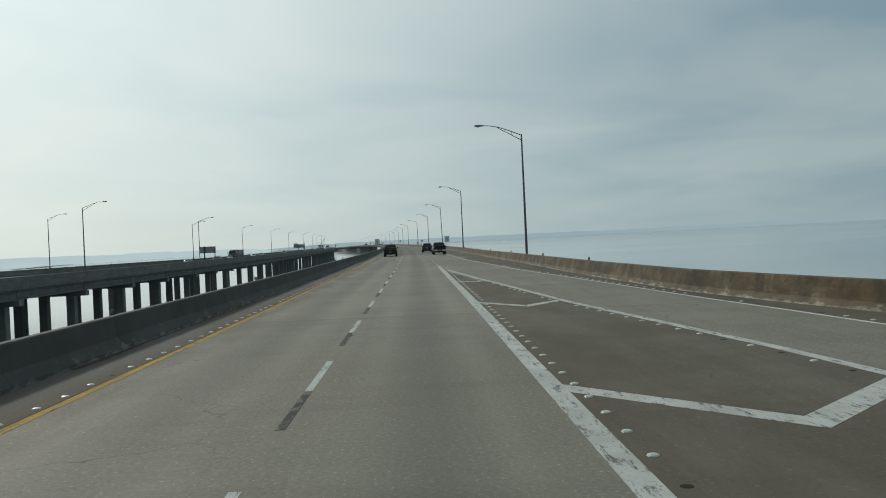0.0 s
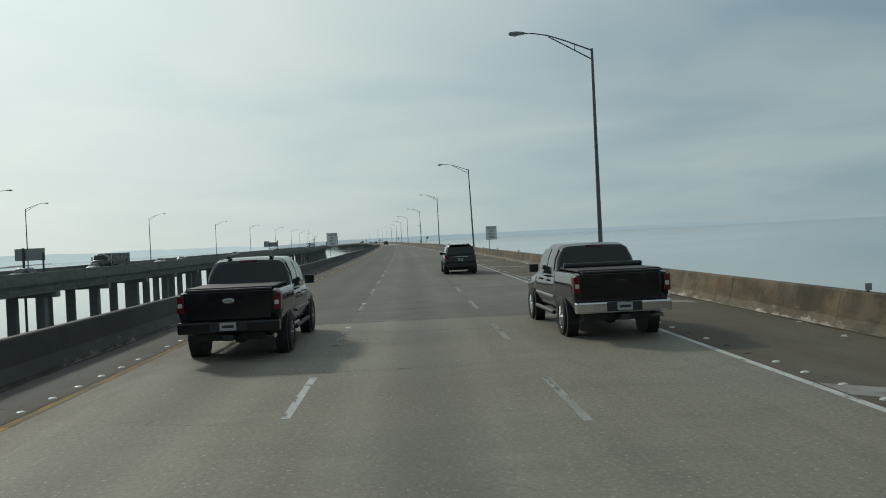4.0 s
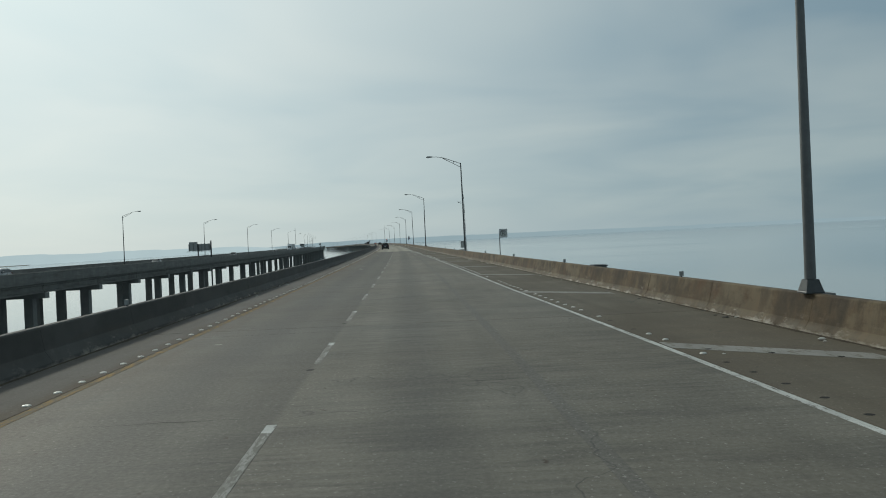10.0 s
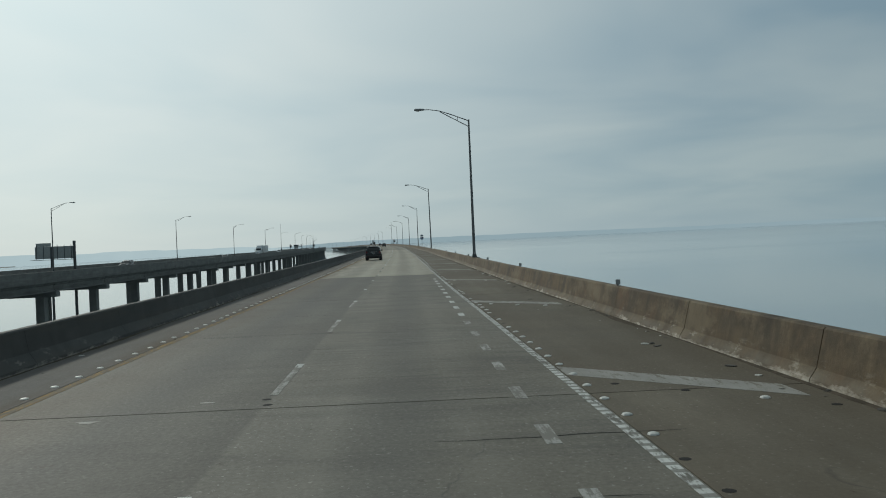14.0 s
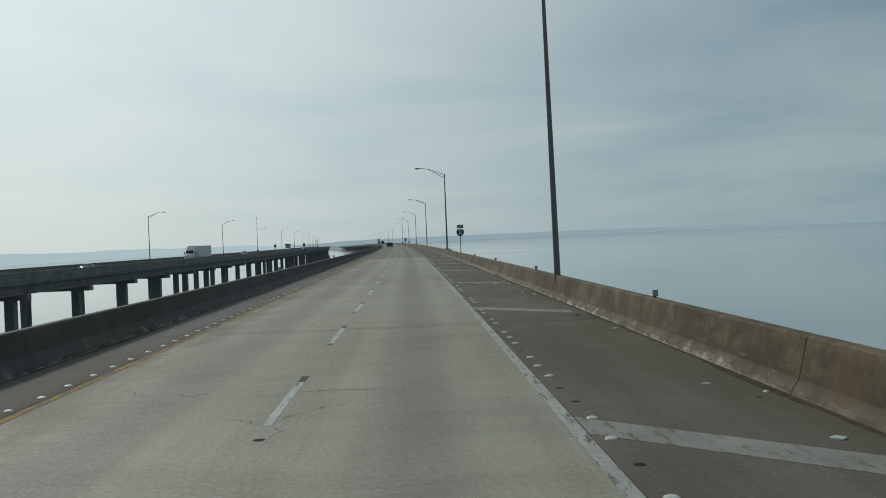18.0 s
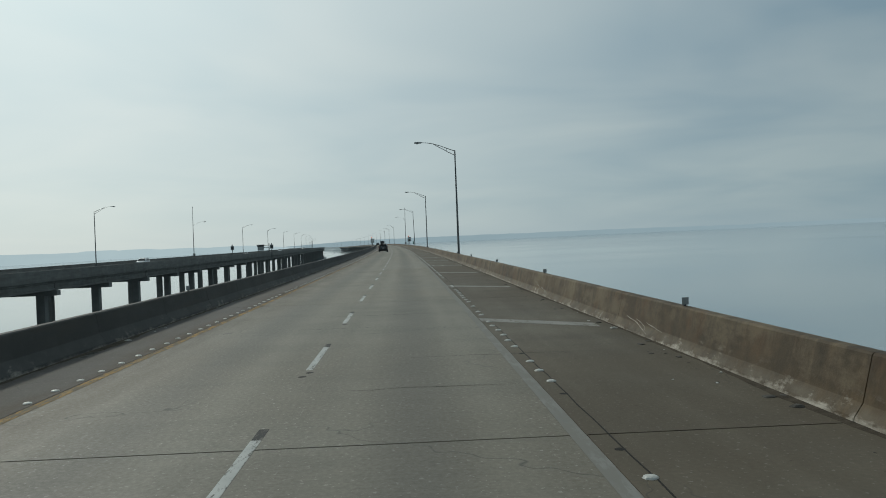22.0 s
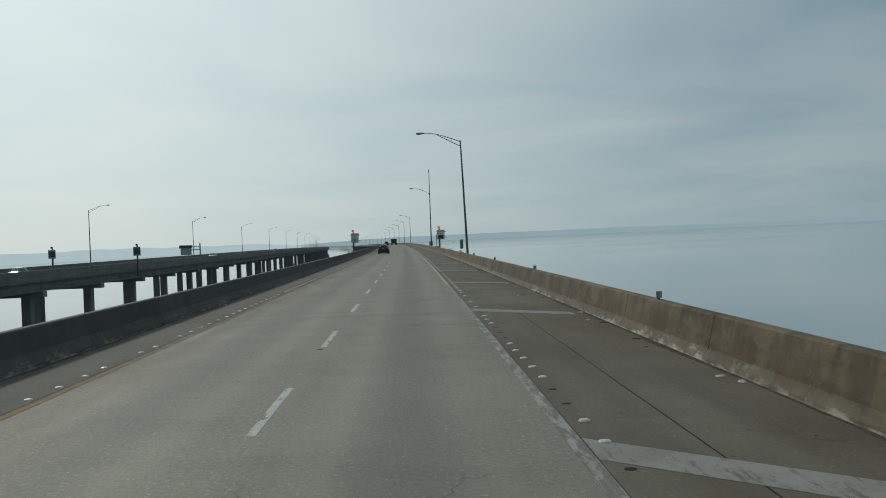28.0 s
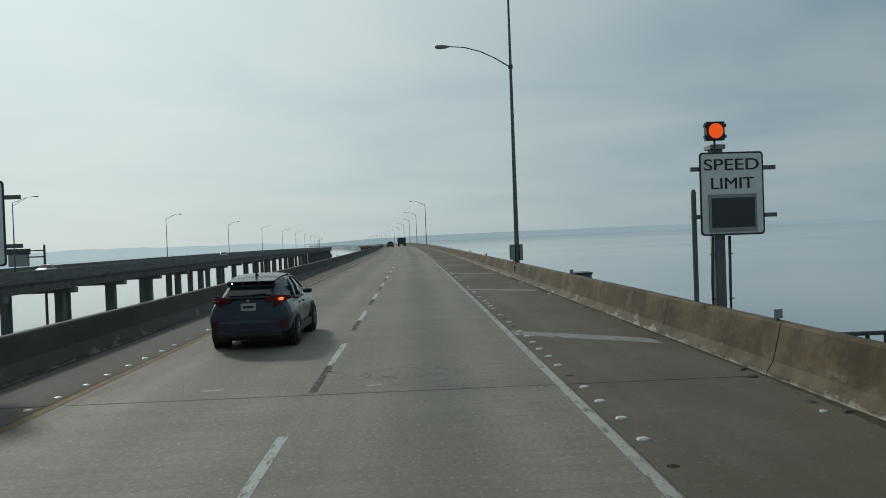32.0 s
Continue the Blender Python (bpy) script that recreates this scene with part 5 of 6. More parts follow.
for i in range(6):
    x = -6.9 + i * 1.25
    part("stiffener", box(bmesh.new(), x - 0.04, x + 0.04, 0.12, 0.205, 1.4, 4.0), DARK_STEEL, panel)
part("walkway", box(bmesh.new(), -7.7, -0.1, -0.7, 0.1, 1.25, 1.33), DARK_STEEL, guide)
guide = thing("message_sign", at(1062.7, -61.9), "back of a dark message sign on a cantilever arm", "road sign")
part("post", rod(bmesh.new(), (0, 0, -10.3), (0, 0, 3.6), 0.25, 0.18, 12), DARK_STEEL, guide)
for z in (1.5, 2.6):
    part("arm", rod(bmesh.new(), (0, 0, z), (-3.0, 0, z), 0.12, None, 10), DARK_STEEL, guide)
part("housing", box(bmesh.new(), -6.0, -2.8, -0.5, 0.5, -0.1, 2.0, 0.05), SIGN_BACK, guide)
part("roof_unit", box(bmesh.new(), -6.4, -2.6, -0.6, 0.6, 2.001, 3.0, 0.05), DARK_STEEL, guide)
guide = thing("guide_sign", at(244, -57.9), "back of a small gantry sign beyond the viaduct", "road sign")
part("post", box(bmesh.new(), -0.15, 0.15, -0.15, 0.15, -10.3, 3.4, 0.02), DARK_STEEL, guide)
part("panel", box(bmesh.new(), -1.4, 3.2, 0.16, 0.22, 1.4, 3.3, 0.01), SIGN_BACK, guide)
part("post", box(bmesh.new(), 2.9, 3.1, -0.15, 0.15, -10.3, 2.6, 0.02), DARK_STEEL, guide)

# ---- tall poles ----
def tall_lamp(m, top, arm, label):
    lamp = thing("mast_lamp", m, label, "street lamp")
    part("pole", rod(bmesh.new(), (0, 0, -0.15), (0, 0, top), 0.13, 0.05, 14), STEEL, lamp, smooth=True)
    part("pedestal", box(bmesh.new(), -0.24, 0.24, -0.24, 0.24, -1.2, -0.16, 0.02), PIER, lamp)
    pts = [(-0.05, 0, arm), (-0.8, 0, arm + 0.48), (-1.6, 0, arm + 0.86), (-2.4, 0, arm + 1.08), (-3.3, 0, arm + 1.16)]
    part("arm", tube(bmesh.new(), pts, 0.035, 8, 0.026), STEEL, lamp, smooth=True)
    bm = bmesh.new()
    loft(bm, [[Vector((x, w * math.cos(k * math.tau / 8), arm + 1.14 + h * math.sin(k * math.tau / 8))) for k in range(8)] for x, w, h in ((-3.2, 0.04, 0.04), (-3.35, 0.10, 0.08), (-3.6, 0.14, 0.12), (-3.85, 0.11, 0.10), (-3.95, 0.05, 0.05))])
    part("luminaire", bm, LAMP_GREY, lamp, "grey teardrop lamp", smooth=True)
    part("collar", rod(bmesh.new(), (0, 0, arm - 0.1), (0, 0, arm + 0.1), 0.12, None, 12), DARK_STEEL, lamp)
    part("antenna", box(bmesh.new(), -0.10, 0.06, -0.06, 0.06, top - 0.5, top + 0.12, 0.02), DARK_STEEL, lamp)
    cab = part("cabinet", box(bmesh.new(), -0.38, -0.13, -0.2, 0.2, 0.15, 0.95, 0.02), CABINET, lamp, "grey metal cabinet on the pole")
    part("hinge", rod(bmesh.new(), (-0.39, -0.19, 0.2), (-0.39, -0.19, 0.9), 0.015, None, 6), DARK_STEEL, cab)
    part("cabinet", box(bmesh.new(), 0.13, 0.30, -0.16, 0.16, 0.1, 0.95, 0.02), CABINET, lamp)
    return lamp


tall_lamp(at(961.0, 7.05, 0.78), 15.0, 10.3, "tall grey steel mast with lamp arm and foot cabinets")
tall_lamp(at(882.1, -61.3, -0.30, 180), 15.4, 9.6, "tall grey steel mast with lamp arm on the viaduct")

# what is fixed to the fifth lamp's pole
s, n = 379.3, 9.1
cab = thing("pole_cabinet", at(s, n, 0.78), "white metal cabinet with peeling paint strapped to a lamp pole", "cabinet")
part("body", box(bmesh.new(), -0.50, -0.125, -0.24, 0.20, 0.28, 1.10, 0.012), BOX_PAINT, cab)
part("door", box(bmesh.new(), -0.49, -0.135, -0.262, -0.241, 0.31, 1.07, 0.006), BOX_PAINT, cab)
for z in (0.45, 0.92):
    part("hinge", box(bmesh.new(), -0.53, -0.501, -0.27, -0.22, z - 0.05, z + 0.05, 0.004), DARK_STEEL, cab)
part("hinge_rod", rod(bmesh.new(), (-0.515, -0.245, 0.33), (-0.515, -0.245, 1.05), 0.012, None, 6), DARK_STEEL, cab)
cctv = thing("traffic_camera", at(s, n - 0.12, 6.56), "small dark traffic camera on an arm of a lamp pole", "camera")
part("arm", rod(bmesh.new(), (-0.085, 0, 0), (-0.5, 0, 0.02), 0.025, None, 8), DARK_STEEL, cctv)
part("housing", rod(bmesh.new(), (-0.5, -0.16, -0.02), (-0.5, 0.14, 0.03), 0.065, 0.055, 10), LAMP_GREY, cctv)
part("brace", rod(bmesh.new(), (-0.085, 0, -0.2), (-0.42, 0, -0.03), 0.015, None, 6), DARK_STEEL, cctv)
pipe = thing("conduit", at(s, n, 0.78), "thin dark conduit strapped up a lamp pole", "conduit")
bm = tube(bmesh.new(), [(0.20, 0, -0.7), (0.14, 0, 2.5), (0.06, 0, 6.5), (0.0, 0, 6.72)], 0.022, 8)
part("pipe", bm, DARK_STEEL, pipe)
for z in (1.5, 3.4, 5.4):
    part("strap", rod(bmesh.new(), (0.02 - 0.02 * z, 0, z), (0.19 - 0.02 * z, 0, z), 0.014, None, 6), DARK_STEEL, pipe)

# junction boxes and a railed platform outside the parapet
for s, n in ((316.6, 10.0), (380.7, 8.75), (623.6, 7.35), (946.8, 7.45)):
    jb = thing("junction_box", at(s, n), "low brown concrete junction box on the parapet's outer side", "junction box", "junction boxes")
    part("body", box(bmesh.new(), -0.25, 0.28, -0.4, 0.4, -0.55, 0.77, 0.02), PIER, jb)
    part("lid", box(bmesh.new(), -0.27, 0.31, -0.44, 0.44, 0.771, 0.83, 0.012), DARK_STEEL, jb)
rail = thing("platform_railing", at(931.1, 7.2, -0.5), "dark steel railing across a small service platform outside the parapet", "railing")
part("platform", box(bmesh.new(), -0.02, 1.85, -0.1, 5.1, -0.35, -0.25, 0.01), DARK_STEEL, rail)
part("top_rail", rod(bmesh.new(), (0.05, 0, 0.95), (1.8, 0, 0.95), 0.035, None, 8), DARK_STEEL, rail)
part("mid_rail", rod(bmesh.new(), (0.05, 0, 0.4), (1.8, 0, 0.4), 0.025, None, 8), DARK_STEEL, rail)
for x, y in ((0.1, 0), (1.2, 0), (1.5, 0), (1.8, 0)):
    part("post", rod(bmesh.new(), (x, y, -0.25), (x, y, 0.95), 0.035, None, 8), DARK_STEEL, rail)
hut = thing("equipment_deck", at(922.0, -8.0), "flat grey equipment deck outside the median parapet", "platform")
part("top", box(bmesh.new(), -1.0, 1.6, -3.2, 3.2, -0.5, -0.35, 0.02), SIGN_BACK, hut)
for x, y in ((-0.8, -3.0), (1.4, -3.0), (-0.8, 3.0), (1.4, 3.0)):
    part("leg", box(bmesh.new(), x - 0.1, x + 0.1, y - 0.1, y + 0.1, -10.3, -0.5, 0.01), DARK_STEEL, hut)

# ---- delineators on the parapets ----
first = thing("delineator", at(48, wall_r(48) + 0.34, 0.775), "small grey reflector bracket on top of the parapet", "delineator", "reflectors on the right parapet")
part("bracket", box(bmesh.new(), -0.02, 0.02, -0.01, 0.05, 0.0, 0.14, 0.003), DARK_STEEL, first)
part("reflector", box(bmesh.new(), -0.065, 0.065, -0.025, -0.0105, 0.03, 0.17, 0.006), SIGN_BACK, first, "dull rectangular reflector")
for s in anchored([63.0, 116.8, 130.0, 180.0, 194.9, 209.2, 273.5, 289.8, 338.5, 354.6, 418.1, 434.8, 449.0, 464.0, 512.0, 527.7, 544.2, 560.0, 575.5, 592.1, 608.7, 641.0, 656.5, 672.5, 690.1, 706.0, 722.0, 737.6, 754.5, 818.2, 834.9, 850.5, 866.0, 882.4, 898.3, 914.5, 930.6], 15.9, 50, 1120):
    copy_thing(first, at(s, wall_r(s) + 0.34, 0.775, random.uniform(-12, 12)))
for s in anchored([40.0, 303.5, 452.0, 556.5, 702.0, 905.0], 46.0, 20, 1100):
    ob = copy_thing(first, at(s, wall_l(s) - 0.34, 0.775, random.uniform(-12, 12)))
    tagged(ob, "small grey reflector bracket on the median parapet", group="reflectors on the median parapet")

marker = thing("delineator", at(590.3, wall_l(590.3) - 0.34, 0.775), "small green marker plate on the median parapet", "delineator")
part("bracket", box(bmesh.new(), -0.02, 0.02, -0.01, 0.03, 0.0, 0.12, 0.003), DARK_STEEL, marker)
part("plate", box(bmesh.new(), -0.07, 0.07, -0.022, -0.0105, 0.02, 0.22, 0.004), SIGN_GREEN, marker, "green plate")

# ---- vehicles ----
def smooth_table(keys, y):
    """Eased reading of rows (y, a, b, c...)."""
    if y <= keys[0][0]:
        return keys[0][1:]
    for p, q in zip(keys, keys[1:]):
        if y <= q[0]:
            f = (y - p[0]) / (q[0] - p[0])
            return tuple(a + (b - a) * f for a, b in zip(p[1:], q[1:]))
    return keys[-1][1:]


def shell(name, keys, material, parent, count=30, crown=0.05, tuck=0.07, label="", rounded_off=False):
    """A car body: rows of (y, low z, high z, half width low, half width middle, half width high)."""
    bm = bmesh.new()
    y0, y1 = keys[0][0], keys[-1][0]
    ys = sorted(set([y0 + (y1 - y0) * i / count for i in range(count + 1)] + [k[0] for k in keys]))
    rings = []
    for y in ys:
        zl, zh, wl_, wm, wh = smooth_table(keys, y)
        zm = zl + (zh - zl) * 0.55
        half = [(wl_ * 0.90, zl), (wl_, zl + tuck), (wm, zm), (wm * 0.3 + wh * 0.7, zh - (zh - zm) * 0.25), (wh * 0.97, zh - 0.02), (wh * 0.86, zh), (wh * 0.45, zh + crown * 0.8)]
        rings.append([Vector((x, y, z)) for x, z in half] + [Vector((0, y, zh + crown))] + [Vector((-x, y, z)) for x, z in half[::-1]])
    loft(bm, rings)
    ob = part(name, bm, material, parent, label, 62)
    if rounded_off:
        soft = ob.modifiers.new("rounding", "SUBSURF")
        soft.levels = soft.render_levels = 2
    return ob


def pane(name, corners, parent, material=GLASS, thick=0.012, label=""):
    """A flat four-cornered plate with a little thickness, outward along its normal."""
    c = [Vector(p) for p in corners]
    nrm = (c[1] - c[0]).cross(c[2] - c[0]).normalized() * thick
    bm = loft(bmesh.new(), [c, [p + nrm for p in c]])
    return part(name, bm, material, parent, label)


def wheel(parent, x, y, r, wide, rim_material, spokes=6):
    side = 1 if x > 0 else -1
    bm = bmesh.new()
    seg = 28
    prof = [(0.62, -0.5), (0.9, -0.5), (0.97, -0.42), (1.0, -0.25), (1.0, 0.25), (0.97, 0.42), (0.9, 0.5), (0.62, 0.5)]
    rings = [[bm.verts.new((x + o * wide, y + r * q * math.cos(k * math.tau / seg), r + r * q * math.sin(k * math.tau / seg))) for k in range(seg)] for q, o in prof]
    for a, b in zip(rings, rings[1:] + rings[:1]):
        for k in range(seg):
            bm.faces.new((a[k], a[(k + 1) % seg], b[(k + 1) % seg], b[k]))
    bmesh.ops.recalc_face_normals(bm, faces=bm.faces)
    tyre = part("tyre", bm, TYRE, parent, "black tyre")
    bm = bmesh.new()
    xo = x + side * wide * 0.36
    for k in range(spokes):
        a = k * math.tau / spokes
        rod(bm, (xo, y, r), (xo - side * 0.02, y + r * 0.63 * math.cos(a), r + r * 0.63 * math.sin(a)), 0.055 * r / 0.35, 0.035 * r / 0.35, 6)
    rod(bm, (xo - side * 0.05, y, r), (xo + side * 0.02, y, r), 0.07, 0.06, 12)
    for k in range(24):
        a, b = k * math.tau / 24, (k + 1) * math.tau / 24
        rod(bm, (xo, y + r * 0.63 * math.cos(a), r + r * 0.63 * math.sin(a)), (xo, y + r * 0.63 * math.cos(b), r + r * 0.63 * math.sin(b)), 0.022, None, 5)
    part("rim", bm, rim_material, tyre, "alloy rim")
    part("brake_disc", rod(bmesh.new(), (x - side * 0.04, y, r), (x + side * wide * 0.12, y, r), r * 0.6, None, 20), TRIM, tyre)
    return tyre


def plate_bars(parent, y, z, wide=0.31, tall=0.155):
    plate = part("number_plate", box(bmesh.new(), -wide / 2, wide / 2, y - 0.02, y, z - tall / 2, z + tall / 2, 0.004), PLATE, parent, "white number plate")
    part("plate_bar", box(bmesh.new(), -wide * 0.36, wide * 0.36, y - 0.023, y - 0.0205, z - tall * 0.17, z + tall * 0.17), TRIM, plate)
    return plate


def arch(parent, x, y, r, wide):
    """A dark drum standing in for the shaded hollow of a wheel arch."""
    side = 1 if x > 0 else -1
    part("wheel_arch", rod(bmesh.new(), (x - side * 0.22, y, r), (x + side * wide, y, r), r * 1.2, r * 1.24, 24), TRIM, parent)


def pickup(m, label, chrome_bumper, bars, rim_material):
    """A crew-cab pickup, seen mostly from behind; y = 0 at its rear bumper."""
    car = thing("pickup_truck", m, label, "pickup truck")
    body = shell("body", [(0.10, 0.62, 1.34, 0.90, 0.98, 0.95), (0.25, 0.52, 1.37, 0.94, 1.0, 0.97), (2.0, 0.50, 1.36, 0.95, 1.0, 0.97), (2.05, 0.45, 1.30, 0.95, 1.0, 0.95), (4.2, 0.45, 1.24, 0.95, 1.0, 0.94),
                          (4.5, 0.48, 1.22, 0.94, 0.99, 0.90), (5.5, 0.5, 1.12, 0.92, 0.97, 0.82), (5.75, 0.55, 0.98, 0.82, 0.9, 0.75)], BLACK_CAR, car, 26, 0.02, 0.10)
    cab = shell("cab", [(1.95, 1.28, 1.32, 0.90, 0.88, 0.80), (2.15, 1.26, 1.88, 0.92, 0.86, 0.70), (2.45, 1.24, 1.93, 0.93, 0.87, 0.72), (3.4, 1.2, 1.94, 0.93, 0.87, 0.72), (3.7, 1.2, 1.90, 0.93, 0.86, 0.70), (4.55, 1.2, 1.24, 0.90, 0.86, 0.80)], BLACK_CAR, car, 24, 0.015, 0.02)
    pane("rear_window", [(-0.74, 1.985, 1.40), (0.74, 1.985, 1.40), (0.60, 2.125, 1.82), (-0.60, 2.125, 1.82)], car, GLASS, 0.03, "tinted rear window")
    for side in (-1, 1):
        for y0, y1 in ((2.30, 2.98), (3.06, 3.78)):
            y2 = y1 + (0.22 if y1 > 3.5 else 0)
            rows = [(0.926, y0, y2, 1.34), (0.884, y0, y1 + (y2 - y1) * 0.5, 1.607), (0.79, y0 + 0.02, y1 - 0.02, 1.82)]
            part("side_window", loft(bmesh.new(), [[Vector((side * x, ya, z)), Vector((side * x, yb, z)), Vector((side * (x - 0.03), yb, z - 0.01)), Vector((side * (x - 0.03), ya, z - 0.01))] for x, ya, yb, z in rows]), GLASS, car, "", 40)
        for y in (2.98, 3.05):
            part("pillar", box(bmesh.new(), 0.84 * side - 0.02, 0.84 * side + 0.05, y - 0.03, y + 0.05, 1.3, 1.6, 0.01), BLACK_CAR, car)
        for y in (2.75, 3.65):
            part("door_handle", box(bmesh.new(), side * 1.0 - 0.02, side * 1.0 + 0.03, y - 0.1, y + 0.1, 1.10, 1.14, 0.01), BLACK_CAR, car)
        part("side_moulding", box(bmesh.new(), side * 0.985 - 0.02, side * 0.985 + 0.03, 2.15, 4.2, 0.74, 0.80, 0.01), CHROME if not bars else GREY_CAR, car, "bright strip along the doors")
        part("step_bar", rod(bmesh.new(), (side * 0.98, 2.1, 0.42), (side * 0.98, 4.2, 0.42), 0.05, None, 10), TRIM, car, "side step")
        mirror = part("mirror", box(bmesh.new(), side * 0.98 if side > 0 else -1.20, 1.20 if side > 0 else -0.98, 3.83, 3.97, 1.26, 1.46, 0.03), TRIM, car, "large black door mirror")
        part("mirror_glass", box(bmesh.new(), side * 1.10 - 0.08, side * 1.10 + 0.08, 3.815, 3.828, 1.28, 1.44), GLASS, mirror)
        lens = part("tail_light", box(bmesh.new(), side * 0.92 - 0.065, side * 0.92 + 0.075, 0.055, 0.30, 0.96, 1.30, 0.02), RED_LENS, car, "red tail light")
        part("reversing_lens", box(bmesh.new(), side * 0.92 - 0.04, side * 0.92 + 0.04, 0.045, 0.056, 1.07, 1.15), LENS, lens)
        for y in (1.25, 4.85):
            arch(car, side * 0.96, y, 0.41, 0.022)
            wheel(car, side * 0.895, y, 0.41, 0.27, rim_material)
    gate = part("tailgate", box(bmesh.new(), -0.80, 0.80, 0.065, 0.13, 0.80, 1.36, 0.025), BLACK_CAR, car)
    part("gate_lip", box(bmesh.new(), -0.82, 0.82, 0.04, 0.16, 1.361, 1.40, 0.015), TRIM, gate, "black lip along the tailgate")
    bm = bmesh.new()
    loft(bm, [[Vector((0.115 * g * math.cos(k * math.tau / 20), y, 1.17 + 0.048 * g * math.sin(k * math.tau / 20))) for k in range(20)] for g, y in ((1.0, 0.064), (1.0, 0.052), (0.8, 0.048))])
    part("badge", bm, CHROME if bars else BLACK_CAR, gate, "oval badge")
    part("bed_cover", box(bmesh.new(), -0.84, 0.84, 0.2, 1.96, 1.385, 1.425, 0.012), TRIM, car, "folded black bed cover")
    if not bars:
        part("cover_roll", rod(bmesh.new(), (-0.86, 1.5, 1.47), (0.86, 1.5, 1.47), 0.06, None, 12), TRIM, car, "rolled tonneau cover")
    bumper = part("bumper", box(bmesh.new(), -0.97, 0.97, -0.06, 0.17, 0.56, 0.79, 0.04), CHROME if chrome_bumper else BLACK_CAR, car, "chrome rear bumper" if chrome_bumper else "black rear bumper")
    part("bumper_step", box(bmesh.new(), -0.36, 0.36, -0.075, -0.05, 0.60, 0.78, 0.01), TRIM, bumper)
    plate_bars(car, -0.076, 0.69)
    part("tow_hitch", box(bmesh.new(), -0.10, 0.10, -0.12, 0.3, 0.42, 0.53, 0.015), TRIM, car)
    part("axle", rod(bmesh.new(), (-0.8, 1.25, 0.40), (0.8, 1.25, 0.40), 0.08, None, 10), TRIM, car)
    part("differential", rod(bmesh.new(), (0.0, 1.05, 0.40), (0.0, 1.45, 0.40), 0.17, 0.12, 12), TRIM, car)
    part("exhaust", rod(bmesh.new(), (0.45, 0.5, 0.47), (0.86, 0.1, 0.47), 0.045, None, 10), CHROME, car)
    part("underbody", box(bmesh.new(), -0.75, 0.75, 0.3, 5.4, 0.38, 0.56, 0.02), TRIM, car)
    part("high_brake_light", box(bmesh.new(), -0.19, 0.19, 2.135, 2.17, 1.862, 1.90, 0.005), RED_LENS, car)
    if bars:
        for x in (-0.46, 0.46):
            part("roof_light", box(bmesh.new(), x - 0.045, x + 0.045, 2.35, 2.5, 1.94, 1.985, 0.015), TRIM, car, "small lamp on the roof")
    return car


pickup(at(130.0, -1.85, 0.0), "black crew-cab pickup truck with a bed cover and black bumper", False, True, RIM)
pickup(at(130.4, 5.90, 0.0, 1.5), "black crew-cab pickup truck with a chrome bumper and bright rims", True, False, CHROME)


